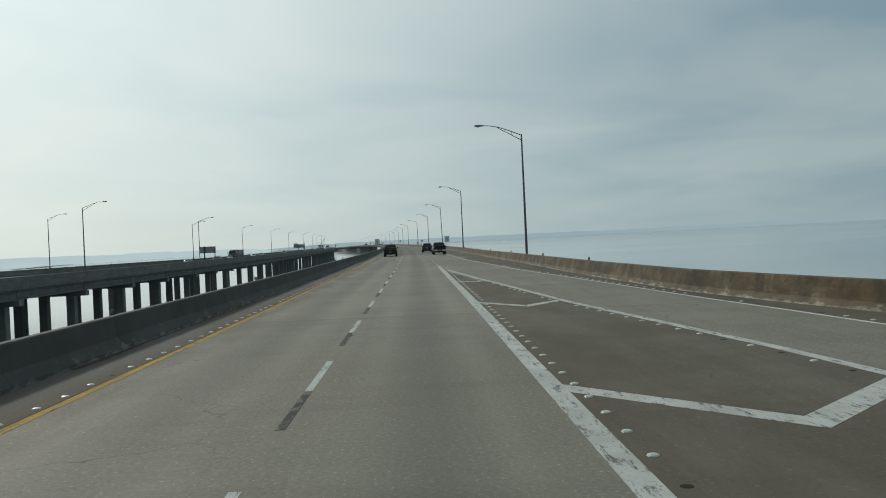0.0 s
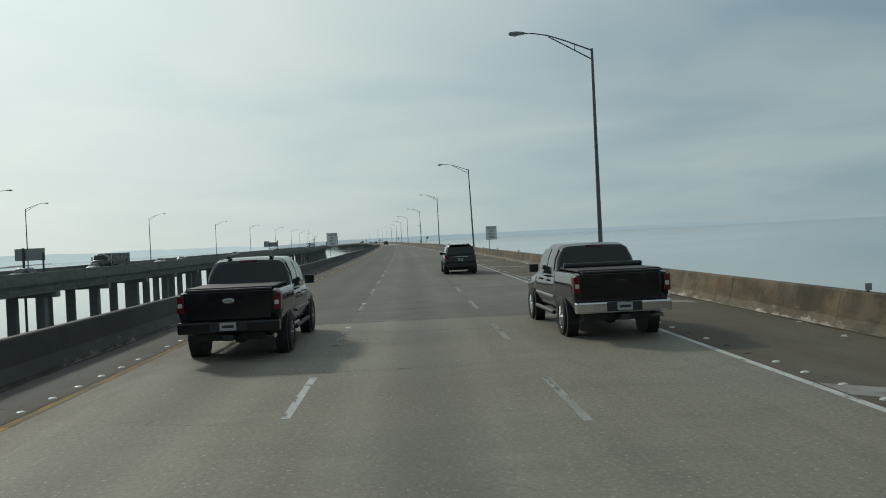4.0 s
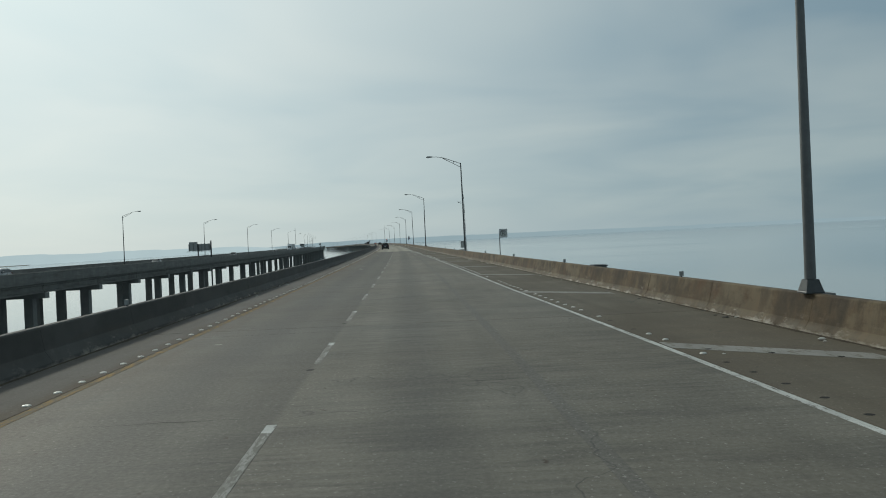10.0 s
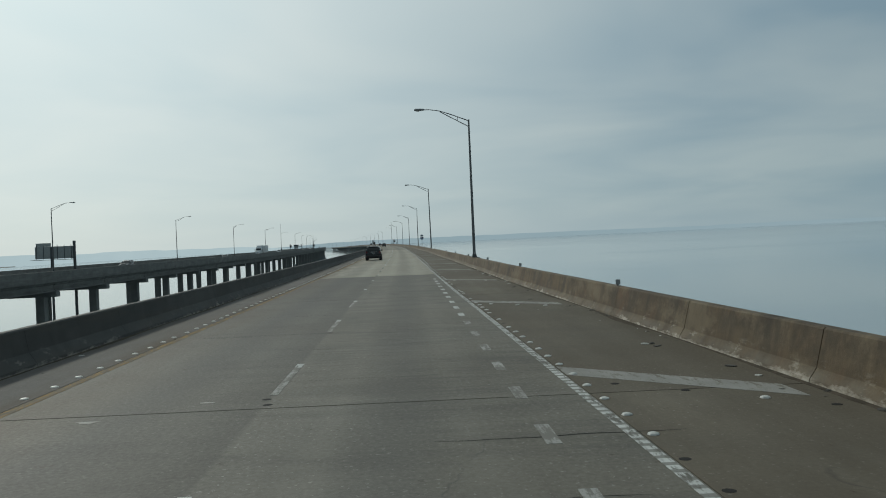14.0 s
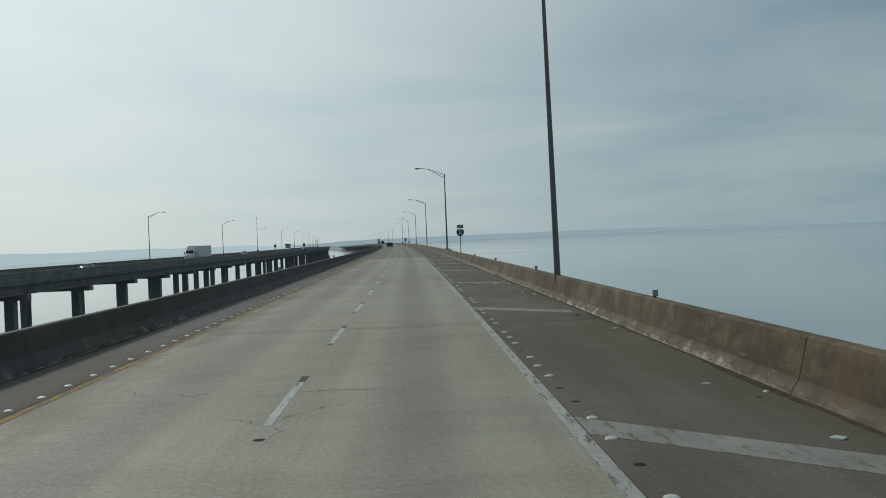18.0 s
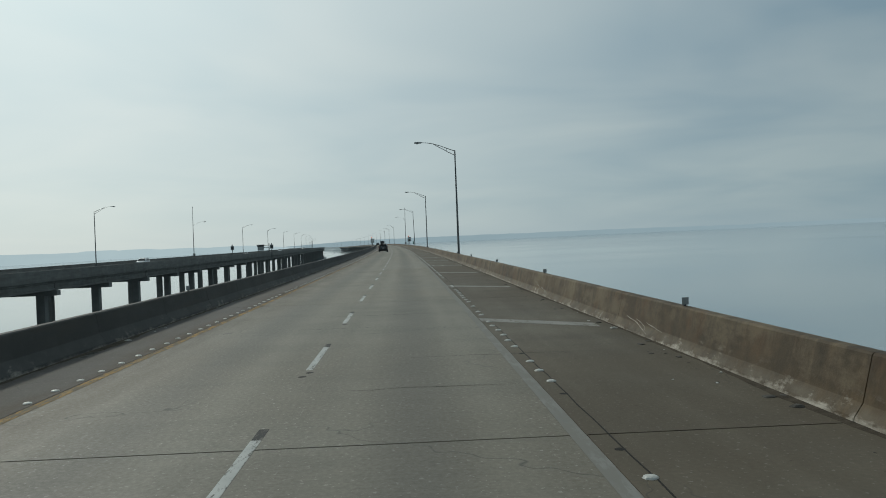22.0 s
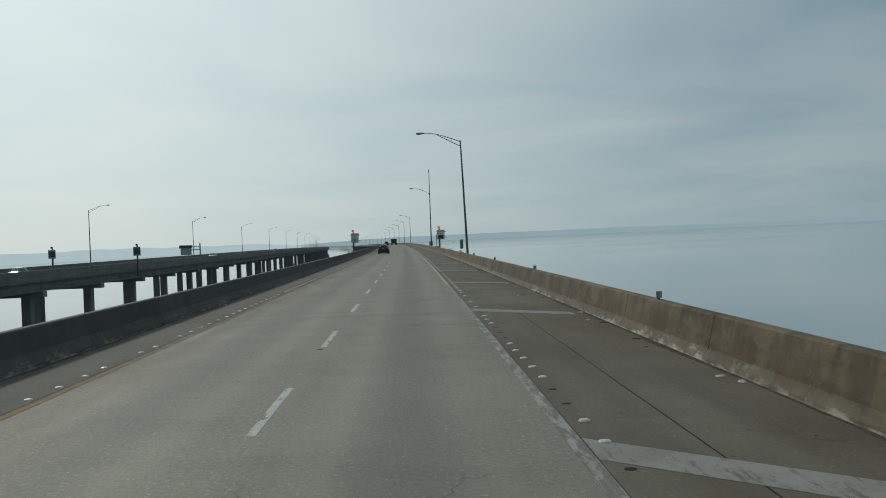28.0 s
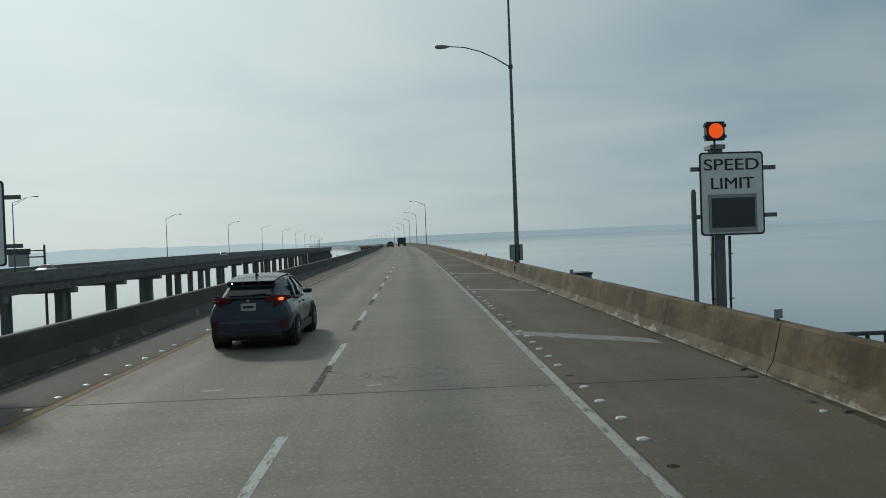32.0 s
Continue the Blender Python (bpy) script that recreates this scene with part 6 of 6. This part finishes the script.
def crossover(m):
    """A small coupe-like crossover with a slotted spoiler; y = 0 at its rear bumper."""
    car = thing("crossover_car", m, "dark blue-grey compact crossover car with a roof spoiler, brake lamp lit", "car")
    shell("body", [(0.0, 0.40, 0.64, 0.62, 0.70, 0.66), (0.05, 0.34, 1.04, 0.74, 0.80, 0.60), (0.12, 0.30, 1.09, 0.80, 0.86, 0.63), (0.30, 0.28, 1.11, 0.83, 0.91, 0.68), (0.8, 0.25, 1.09, 0.85, 0.935, 0.72), (1.3, 0.24, 1.04, 0.84, 0.90, 0.76), (2.2, 0.24, 0.99, 0.84, 0.875, 0.78),
                   (3.1, 0.25, 0.96, 0.84, 0.89, 0.75), (3.5, 0.26, 0.93, 0.84, 0.91, 0.74), (3.8, 0.28, 0.87, 0.82, 0.89, 0.70), (4.15, 0.30, 0.76, 0.74, 0.82, 0.62), (4.36, 0.36, 0.62, 0.55, 0.62, 0.5)], NAVY_CAR, car, 40, 0.02, 0.09, "", True)
    shell("rear_quarter", [(0.10, 1.06, 1.10, 0.60, 0.58, 0.52), (0.50, 1.0, 1.36, 0.69, 0.60, 0.46), (0.66, 0.98, 1.425, 0.71, 0.62, 0.47), (1.0, 0.95, 1.49, 0.74, 0.665, 0.50), (1.26, 0.94, 1.52, 0.755, 0.685, 0.52)], NAVY_CAR, car, 14, 0.015, 0.02, "", True)
    shell("greenhouse", [(1.22, 0.94, 1.505, 0.75, 0.685, 0.525), (1.8, 0.93, 1.52, 0.765, 0.70, 0.54), (2.3, 0.92, 1.48, 0.765, 0.695, 0.53), (3.3, 0.92, 0.975, 0.74, 0.68, 0.60)], GLASS, car, 16, 0.012, 0.02, "dark tinted windows")
    roof = shell("roof", [(0.66, 1.395, 1.44, 0.47, 0.48, 0.47), (1.0, 1.455, 1.505, 0.505, 0.51, 0.50), (1.8, 1.49, 1.54, 0.55, 0.555, 0.545), (2.3, 1.455, 1.50, 0.54, 0.545, 0.53), (2.42, 1.41, 1.445, 0.53, 0.53, 0.51)], NAVY_CAR, car, 14, 0.02, 0.02, "", True)
    pane("rear_window", [(-0.47, 0.115, 1.145), (0.47, 0.115, 1.145), (0.41, 0.48, 1.375), (-0.41, 0.48, 1.375)], car, GLASS, 0.008, "steep tinted rear window")
    spoiler = part("spoiler", box(bmesh.new(), -0.50, 0.50, 0.34, 0.80, 1.437, 1.46, 0.010, Matrix.Translation((0, 0.6, 1.45)) @ Matrix.Rotation(radians(6), 4, "X") @ Matrix.Translation((0, -0.6, -1.45))), NAVY_CAR, car, "slotted roof spoiler")
    for x in (-0.485, -0.18, 0.18, 0.485):
        part("spoiler_stay", box(bmesh.new(), x - 0.018, x + 0.018, 0.38, 0.60, 1.33, 1.44, 0.008), NAVY_CAR, spoiler)
    part("spoiler_bar", box(bmesh.new(), -0.50, 0.50, 0.355, 0.44, 1.315, 1.345, 0.01), NAVY_CAR, spoiler)
    part("roof_fin", loft(bmesh.new(), [[Vector((x * 0.03, y, z)) for x, y, z in ((-1, 0.95, 1.515), (1, 0.95, 1.515), (1, 1.12, 1.525), (-1, 1.12, 1.525))], [Vector((x * 0.008, y, 1.60)) for x, y in ((-1, 0.95), (1, 0.95), (1, 0.99), (-1, 0.99))]]), TRIM, car, "shark-fin aerial")
    part("wiper", rod(bmesh.new(), (0.02, 0.11, 1.15), (0.36, 0.135, 1.17), 0.016, None, 6), TRIM, car)
    part("hatch_lip", box(bmesh.new(), -0.56, 0.56, 0.02, 0.16, 1.085, 1.118, 0.014), NAVY_CAR, car, "edge below the rear window")
    for side in (-1, 1):
        # tail lamp: a long wedge wrapped round the corner, with a short leg down and inward
        rings = []
        for f in range(8):
            u = f / 7
            x, y = side * (0.34 + 0.50 * u), 0.045 + 0.43 * u * u * u
            zc, hh = 1.055 + 0.02 * u, 0.012 + 0.062 * math.sin(math.pi * min(1.0, u * 0.86 + 0.04))
            rings.append([Vector((x, y - 0.05, zc + hh)), Vector((x, y + 0.10, zc + hh * 0.8)), Vector((x, y + 0.10, zc - hh)), Vector((x, y - 0.05, zc - hh))])
        lamp_ = part("tail_light", loft(bmesh.new(), rings), RED_LENS, car, "red boomerang tail light", False)
        leg = [[Vector((side * x, y, z)), Vector((side * (x + w), y + 0.02, z)), Vector((side * (x + w), y + 0.12, z)), Vector((side * x, y + 0.10, z))] for x, y, z, w in ((0.585, 0.0, 1.05, 0.17), (0.555, 0.0, 0.985, 0.12), (0.515, 0.005, 0.90, 0.04))]
        part("lamp_leg", loft(bmesh.new(), leg), RED_LENS, lamp_)
        if side > 0:
            part("lit_lens", box(bmesh.new(), 0.63, 0.73, 0.0, 0.14, 1.03, 1.085, 0.02), RED_LIT, lamp_, "lit orange indicator")
        part("reflector", box(bmesh.new(), side * 0.70 - 0.05, side * 0.70 + 0.05, 0.015, 0.10, 0.44, 0.64, 0.015), RED_LENS, car, "upright red reflector")
        for name, points in (("window_frame", [(0.765, 1.24, 1.02), (0.70, 1.26, 1.24), (0.60, 1.42, 1.40), (0.565, 1.8, 1.47), (0.575, 2.3, 1.43), (0.70, 2.85, 1.15)]), ("door_pillar", [(0.78, 1.84, 0.98), (0.71, 1.80, 1.25), (0.585, 1.76, 1.45)]), ("waist_strip", [(0.765, 1.24, 1.02), (0.785, 1.8, 1.0), (0.78, 2.4, 0.985), (0.76, 2.9, 0.98)])):
            part(name, tube(bmesh.new(), [(side * x, y, z) for x, y, z in points], 0.024, 6), NAVY_CAR, car)
        part("hidden_handle", box(bmesh.new(), side * 0.70 - 0.03, side * 0.70 + 0.035, 1.12, 1.20, 1.20, 1.30, 0.012), TRIM, car, "black handle in the window pillar")
        part("side_skirt", box(bmesh.new(), side * 0.86 - 0.03, side * 0.86 + 0.04, 1.1, 3.0, 0.24, 0.40, 0.02), TRIM, car)
        mirror = part("mirror", box(bmesh.new(), 0.76 if side > 0 else -0.98, 0.98 if side > 0 else -0.76, 2.58, 2.70, 1.01, 1.12, 0.05), NAVY_CAR, car)
        part("mirror_glass", box(bmesh.new(), side * 0.90 - 0.055, side * 0.90 + 0.055, 2.568, 2.5795, 1.03, 1.10), GLASS, mirror)
        part("door_handle", box(bmesh.new(), side * 0.855 - 0.02, side * 0.855 + 0.035, 1.95, 2.12, 0.86, 0.90, 0.01), NAVY_CAR, car)
        for y in (0.86, 3.5):
            arch(car, side * 0.85, y, 0.345, 0.025)
            wheel(car, side * 0.815, y, 0.345, 0.21, RIM, 5)
    part("rear_bumper", box(bmesh.new(), -0.68, 0.68, -0.03, 0.25, 0.27, 0.42, 0.05), TRIM, car, "black lower bumper")
    part("bumper", loft(bmesh.new(), [[Vector((x, y0 + 0.05 * (x / 0.78) ** 4 - d, z)) for d, z in ((0.0, 0.36), (0.05, 0.40), (0.055, 0.58), (0.0, 0.64), (-0.12, 0.64), (-0.12, 0.36))] for x, y0 in ((-0.78, 0.09), (-0.6, 0.03), (-0.3, 0.0), (0.0, 0.0), (0.3, 0.0), (0.6, 0.03), (0.78, 0.09))]), NAVY_CAR, car, "", True)
    plate_bars(car, 0.03, 0.91, 0.31, 0.155)
    part("badge", rod(bmesh.new(), (0, 0.02, 1.035), (0, 0.06, 1.035), 0.038, None, 16), CHROME, car, "round chrome badge")
    part("underbody", box(bmesh.new(), -0.68, 0.68, 0.3, 4.0, 0.18, 0.32, 0.02), TRIM, car)
    return car


crossover(at(935.55, -1.93, 0.0, -0.5))


def suv(m, paint, label, tall=1.78):
    """A full-size sport utility vehicle with an upright tail; y = 0 at its rear bumper."""
    car = thing("suv", m, label, "car", "cars in traffic")
    h = tall
    shell("body", [(0.02, 0.48, 0.80, 0.74, 0.82, 0.78), (0.07, 0.40, 1.06, 0.82, 0.90, 0.83), (0.16, 0.36, 1.14, 0.86, 0.94, 0.86), (0.6, 0.33, 1.15, 0.88, 0.965, 0.87), (1.4, 0.32, 1.13, 0.88, 0.97, 0.88), (2.6, 0.32, 1.11, 0.88, 0.97, 0.88), (3.5, 0.32, 1.10, 0.88, 0.965, 0.86), (4.2, 0.34, 1.07, 0.88, 0.96, 0.82), (4.65, 0.36, 1.00, 0.84, 0.92, 0.76), (4.85, 0.42, 0.86, 0.70, 0.78, 0.66)], paint, car, 36, 0.02, 0.08, "", True)
    shell("cabin", [(0.14, 1.08, 1.16, 0.84, 0.84, 0.82), (0.20, 1.06, h - 0.35, 0.85, 0.80, 0.74), (0.30, 1.05, h - 0.09, 0.86, 0.78, 0.66), (0.6, 1.04, h - 0.04, 0.86, 0.78, 0.67), (1.6, 1.04, h - 0.01, 0.86, 0.79, 0.68), (2.6, 1.04, h - 0.03, 0.86, 0.78, 0.67), (2.85, 1.04, h - 0.10, 0.86, 0.78, 0.66), (3.65, 1.04, 1.12, 0.84, 0.80, 0.72)], paint, car, 32, 0.012, 0.03, "", True)
    # glass stands a little proud of the painted cabin
    pane("rear_window", [(-0.70, 0.125, 1.20), (0.70, 0.125, 1.20), (0.59, 0.245, h - 0.20), (-0.59, 0.245, h - 0.20)], car, GLASS, 0.02, "tinted rear window")
    pane("windscreen", [(-0.70, 3.66, 1.16), (0.70, 3.66, 1.16), (0.62, 2.98, h - 0.12), (-0.62, 2.98, h - 0.12)], car, GLASS, 0.02, "windscreen")
    part("spoiler", box(bmesh.new(), -0.57, 0.57, 0.14, 0.45, h - 0.075, h - 0.04, 0.014), paint, car)
    part("brake_light", box(bmesh.new(), -0.16, 0.16, 0.125, 0.15, h - 0.07, h - 0.05), RED_LENS, car)
    part("rear_bumper", box(bmesh.new(), -0.84, 0.84, -0.03, 0.25, 0.40, 0.66, 0.05), TRIM, car, "black lower bumper")
    part("hatch_trim", box(bmesh.new(), -0.42, 0.42, 0.015, 0.10, 1.02, 1.06, 0.012), CHROME, car, "bright strip across the tailgate")
    part("wiper", rod(bmesh.new(), (-0.02, 0.10, 1.22), (0.34, 0.115, 1.24), 0.014, None, 6), TRIM, car)
    part("underbody", box(bmesh.new(), -0.72, 0.72, 0.4, 4.5, 0.24, 0.40, 0.02), TRIM, car)
    for side in (-1, 1):
        for y0, y1, y2, y3 in ((0.42, 1.22, 1.22, 0.50), (1.30, 2.22, 2.22, 1.30), (2.30, 3.25, 2.72, 2.30)):
            low, high = 1.16, h - 0.17
            pane("side_window", [(side * 0.868, y0, low), (side * 0.868, y1, low), (side * 0.768, y2, high), (side * 0.768, y3, high)], car, GLASS, 0.02)
        part("roof_rail", tube(bmesh.new(), [(side * 0.55, 0.62, h - 0.04), (side * 0.56, 0.72, h + 0.015), (side * 0.57, 1.6, h + 0.03), (side * 0.56, 2.4, h + 0.01), (side * 0.55, 2.5, h - 0.04)], 0.016, 6), TRIM, car)
        part("tail_light", loft(bmesh.new(), [[Vector((side * x, y, z)) for x, y in ((0.70, 0.03), (0.90, 0.10), (0.935, 0.34), (0.72, 0.30))] for z in (0.86, 1.12)]), RED_LENS, car, "upright red tail light")
        part("reflector", box(bmesh.new(), side * 0.68 - 0.08, side * 0.68 + 0.08, -0.036, 0.02, 0.54, 0.58, 0.004), RED_LENS, car)
        part("headlight", box(bmesh.new(), side * 0.66 - 0.18, side * 0.66 + 0.14, 4.55, 4.82, 0.82, 0.95, 0.03), LENS, car)
        part("mirror", box(bmesh.new(), 0.86 if side > 0 else -1.10, 1.10 if side > 0 else -0.86, 2.95, 3.09, 1.12, 1.29, 0.05), paint, car)
        part("side_skirt", box(bmesh.new(), side * 0.89 - 0.03, side * 0.89 + 0.04, 1.3, 3.3, 0.32, 0.46, 0.02), TRIM, car)
        for y in (1.55, 2.50):
            part("door_handle", box(bmesh.new(), side * 0.955 - 0.02, side * 0.955 + 0.03, y, y + 0.18, 0.95, 0.985, 0.01), paint, car)
        for y in (0.98, 3.92):
            arch(car, side * 0.905, y, 0.39, 0.03)
            wheel(car, side * 0.872, y, 0.385, 0.25, RIM, 5)
    plate_bars(car, 0.02, 0.86)
    return car


def saloon(m, paint, label, tall=1.48, boxy=False):
    """A plain passenger car, or a sport utility vehicle where boxy; y = 0 at its rear bumper."""
    if boxy:
        return suv(m, paint, label, tall)
    car = thing("car", m, label, "car", "cars in traffic")
    shell("body", [(0, 0.4, 0.78, 0.72, 0.8, 0.7), (0.3, 0.28, 0.98, 0.82, 0.9, 0.8), (3.4, 0.26, 0.98, 0.83, 0.9, 0.78), (4.4, 0.3, 0.85, 0.8, 0.86, 0.68), (4.65, 0.36, 0.65, 0.6, 0.66, 0.55)], paint, car, 16, 0.02)
    back = (0.55, 0.95, 0.99, 0.76, 0.72, 0.62)
    shell("cabin", [back, (back[0] + 0.75, 0.94, tall - 0.06, 0.78, 0.72, 0.58), (1.8, 0.94, tall, 0.79, 0.73, 0.59), (2.5, 0.94, tall - 0.04, 0.79, 0.72, 0.58), (3.4, 0.94, 0.99, 0.76, 0.70, 0.62)], GLASS, car, 16, 0.01)
    shell("roof", [(1.2, tall - 0.07, tall - 0.035, 0.57, 0.575, 0.565), (1.8, tall - 0.03, tall + 0.025, 0.60, 0.605, 0.59), (2.5, tall - 0.07, tall - 0.02, 0.59, 0.595, 0.575)], paint, car, 8, 0.015)
    for side in (-1, 1):
        part("tail_light", box(bmesh.new(), side * 0.7 - 0.12, side * 0.7 + 0.1, 0.06, 0.2, 0.78, 0.95, 0.02), RED_LENS, car)
        part("headlight", box(bmesh.new(), side * 0.58 - 0.16, side * 0.58 + 0.12, 4.35, 4.52, 0.66, 0.80, 0.02), LENS, car)
        for y in (0.85, 3.6):
            wheel(car, side * 0.79, y, 0.34, 0.22, RIM)
    plate_bars(car, -0.002, 0.66)
    return car


# traffic on the viaduct comes towards us
for i, (s, n) in enumerate(((307.4, -54.5), (399.5, -54.5), (370.9, -50.8), (461.2, -50.8), (808.8, -54.5), (915.7, -50.8), (326.3, -54.5), (230.2, -50.8), (199.6, -50.8), (266.3, -54.5), (568.0, -54.5), (648.0, -50.8), (1048.0, -54.5), (1158.0, -50.8))):
    paint = (WHITE_CAR, SILVER_CAR, GREY_CAR, BLACK_CAR)[i % 4]
    tone = ("white", "silver", "dark grey", "black")[i % 4]
    saloon(at(s, n, DECK_Z, 180), paint, tone + " car crossing the viaduct", 1.72 if i % 3 == 1 else 1.5, i % 3 == 1)
saloon(at(162.0, 4.73, 0), BLACK_CAR, "black sport utility vehicle in the merging lane", 1.80, True)
saloon(at(496.0, -1.9, 0), BLACK_CAR, "black sport utility vehicle in the passing lane", 1.78, True)
saloon(at(799.0, -1.9, 0), GREY_CAR, "dark grey sport utility vehicle in the passing lane", 1.75, True)
saloon(at(1163.0, -2.6, 0), GREY_CAR, "dark sport utility vehicle far ahead in the passing lane", 1.80, True)


def semi_truck(m, label, cab_paint, box_paint, long=14.5, tall=4.0):
    """A tractor with a box trailer; y = 0 at the trailer's rear."""
    lorry = thing("semi_truck", m, label, "truck")
    trailer = part("trailer", box(bmesh.new(), -1.27, 1.27, 0.0, long, 1.15, tall, 0.03), box_paint, lorry, "long box trailer")
    for i in range(12):
        y = 0.5 + i * (long - 1) / 11
        for side in (-1, 1):
            part("rib", box(bmesh.new(), side * 1.285 - 0.012, side * 1.285 + 0.012, y - 0.04, y + 0.04, 1.2, tall - 0.08), box_paint, trailer)
    for x in (-0.63, 0.63):
        part("rear_door", box(bmesh.new(), x - 0.59, x + 0.59, -0.03, -0.001, 1.25, tall - 0.1, 0.01), box_paint, trailer)
    part("underride_bar", box(bmesh.new(), -1.1, 1.1, 0.0, 0.12, 0.5, 0.62, 0.01), TRIM, trailer)
    y0 = long + 0.5
    shell("cab", [(y0, 0.9, tall - 0.35, 1.1, 1.2, 1.05), (y0 + 1.4, 0.9, tall - 0.25, 1.1, 1.2, 1.0), (y0 + 2.4, 0.9, 2.9, 1.1, 1.2, 1.0), (y0 + 2.9, 0.8, 2.1, 1.1, 1.2, 0.95), (y0 + 4.2, 0.7, 1.85, 0.95, 1.05, 0.85), (y0 + 4.5, 0.7, 1.6, 0.8, 0.9, 0.75)], cab_paint, lorry, 18)
    pane("windscreen", [(0.92, y0 + 2.93, 2.12), (-0.92, y0 + 2.93, 2.12), (-0.85, y0 + 2.45, 2.85), (0.85, y0 + 2.45, 2.85)], lorry, GLASS, 0.05)
    part("grille", box(bmesh.new(), -0.55, 0.55, y0 + 4.48, y0 + 4.56, 0.85, 1.6, 0.02), CHROME, lorry)
    for side in (-1, 1):
        part("mirror", box(bmesh.new(), side * 1.35 - 0.1, side * 1.35 + 0.1, y0 + 2.6, y0 + 2.7, 1.9, 2.6, 0.02), TRIM, lorry)
        part("exhaust_stack", rod(bmesh.new(), (side * 1.18, y0 - 0.15, 1.0), (side * 1.18, y0 - 0.15, tall - 0.1), 0.09, None, 10), CHROME, lorry)
        for y in (1.0, 2.3, y0 - 0.6, y0 + 0.6, y0 + 3.6):
            wheel(lorry, side * 1.05, y, 0.5, 0.45 if y < y0 + 1 else 0.3, CHROME, 8)
    return lorry


semi_truck(at(729.5, -50.8, DECK_Z, 180), "white semi truck with a plain box trailer on the viaduct", WHITE_CAR, WHITE_CAR)
semi_truck(at(280.0, -54.5, DECK_Z, 180), "dark semi truck with a low trailer on the viaduct", GREY_CAR, GREY_CAR, 10.0, 3.2)
semi_truck(at(1187.0, 1.2, 0), "grey tanker-like truck far ahead in the lane", GREY_CAR, GREY_CAR, 8.0, 2.9)

# ---- litter along the parapet ----
random.seed(11)


def scrap(bm, p, size):
    ring = [(math.cos(a) * size * random.uniform(0.5, 1.1), math.sin(a) * size * random.uniform(0.3, 1.0)) for a in [k * math.tau / 7 for k in range(7)]]
    turn = random.uniform(0, 6.3)
    rings = []
    for g, z in ((1.0, 0.002), (0.95, size * random.uniform(0.05, 0.18)), (0.5, size * random.uniform(0.15, 0.3))):
        rings.append([p + Vector((g * (x * math.cos(turn) - y * math.sin(turn)), g * (x * math.sin(turn) + y * math.cos(turn)), z)) for x, y in ring])
    loft(bm, rings)


dark_bits, pale_bits = bmesh.new(), bmesh.new()
for i in range(1500):
    s = random.uniform(60, 1010)
    edge = abs(random.gauss(0, 0.28)) + 0.04
    n = wall_r(s) - edge if random.random() < 0.8 else wall_l(s) + abs(random.gauss(0, 0.2)) + 0.05
    scrap(dark_bits if random.random() < 0.75 else pale_bits, spot(s, n, 0), random.choice((0.02, 0.03, 0.03, 0.05, 0.08, 0.11)))
for i in range(240):
    s = random.uniform(40, 980)
    scrap(dark_bits if random.random() < 0.8 else pale_bits, spot(s, random.uniform(line_r(s) + 0.3, wall_r(s) - 0.3), 0), random.choice((0.015, 0.02, 0.03, 0.045)))
tagged(part("dark_litter", dark_bits, DEBRIS), "dark scraps of rubber and grit along the parapet's foot", "litter", kind="stuff")
tagged(part("pale_litter", pale_bits, PALE_DEBRIS), "pale chips and paper scraps along the parapet's foot", "litter", kind="stuff")


def lone_scrap(s, n, size, material, label):
    bm = bmesh.new()
    for k in range(4):
        scrap(bm, Vector((random.uniform(-size, size) * 0.6, random.uniform(-size, size) * 0.5, 0.0)), size * random.uniform(0.4, 0.8))
    ob = part("litter", bm, material)
    ob.matrix_basis = at(s, n, 0.003)
    tagged(ob, label, "litter")


lone_scrap(380.5, 7.5, 0.16, DEBRIS, "dark crumpled rag lying by the parapet")
lone_scrap(379.9, 7.6, 0.10, PALE_DEBRIS, "pale crumpled paper lying by the parapet")
lone_scrap(592.0, 6.2, 0.14, PALE_DEBRIS, "pale crushed bottle lying on the shoulder")
lone_scrap(876.0, 5.9, 0.17, RED_DEBRIS, "red cloth scrap lying on the shoulder")
lone_scrap(875.8, 5.6, 0.10, PALE_DEBRIS, "white cardboard piece lying on the shoulder")
lone_scrap(603.0, 6.1, 0.13, PALE_DEBRIS, "pale broken strip lying on the shoulder")
lone_scrap(424.5, 6.3, 0.12, DEBRIS, "dark tyre scrap lying on the shoulder")
lone_scrap(412.0, 6.6, 0.13, PALE_DEBRIS, "pale crushed carton lying on the shoulder")
wire = tube(bmesh.new(), [(-0.25, 0, 0.014), (0.0, 0.05, 0.02), (0.22, 0.02, 0.014), (0.28, 0.16, 0.03), (0.05, 0.2, 0.014), (-0.2, 0.16, 0.02)], 0.013, 6)
loop_ = part("bent_wire", wire, DEBRIS)
loop_.matrix_basis = at(902.5, -4.65)
tagged(loop_, "dark bent wire lying on the dirty shoulder", "litter")
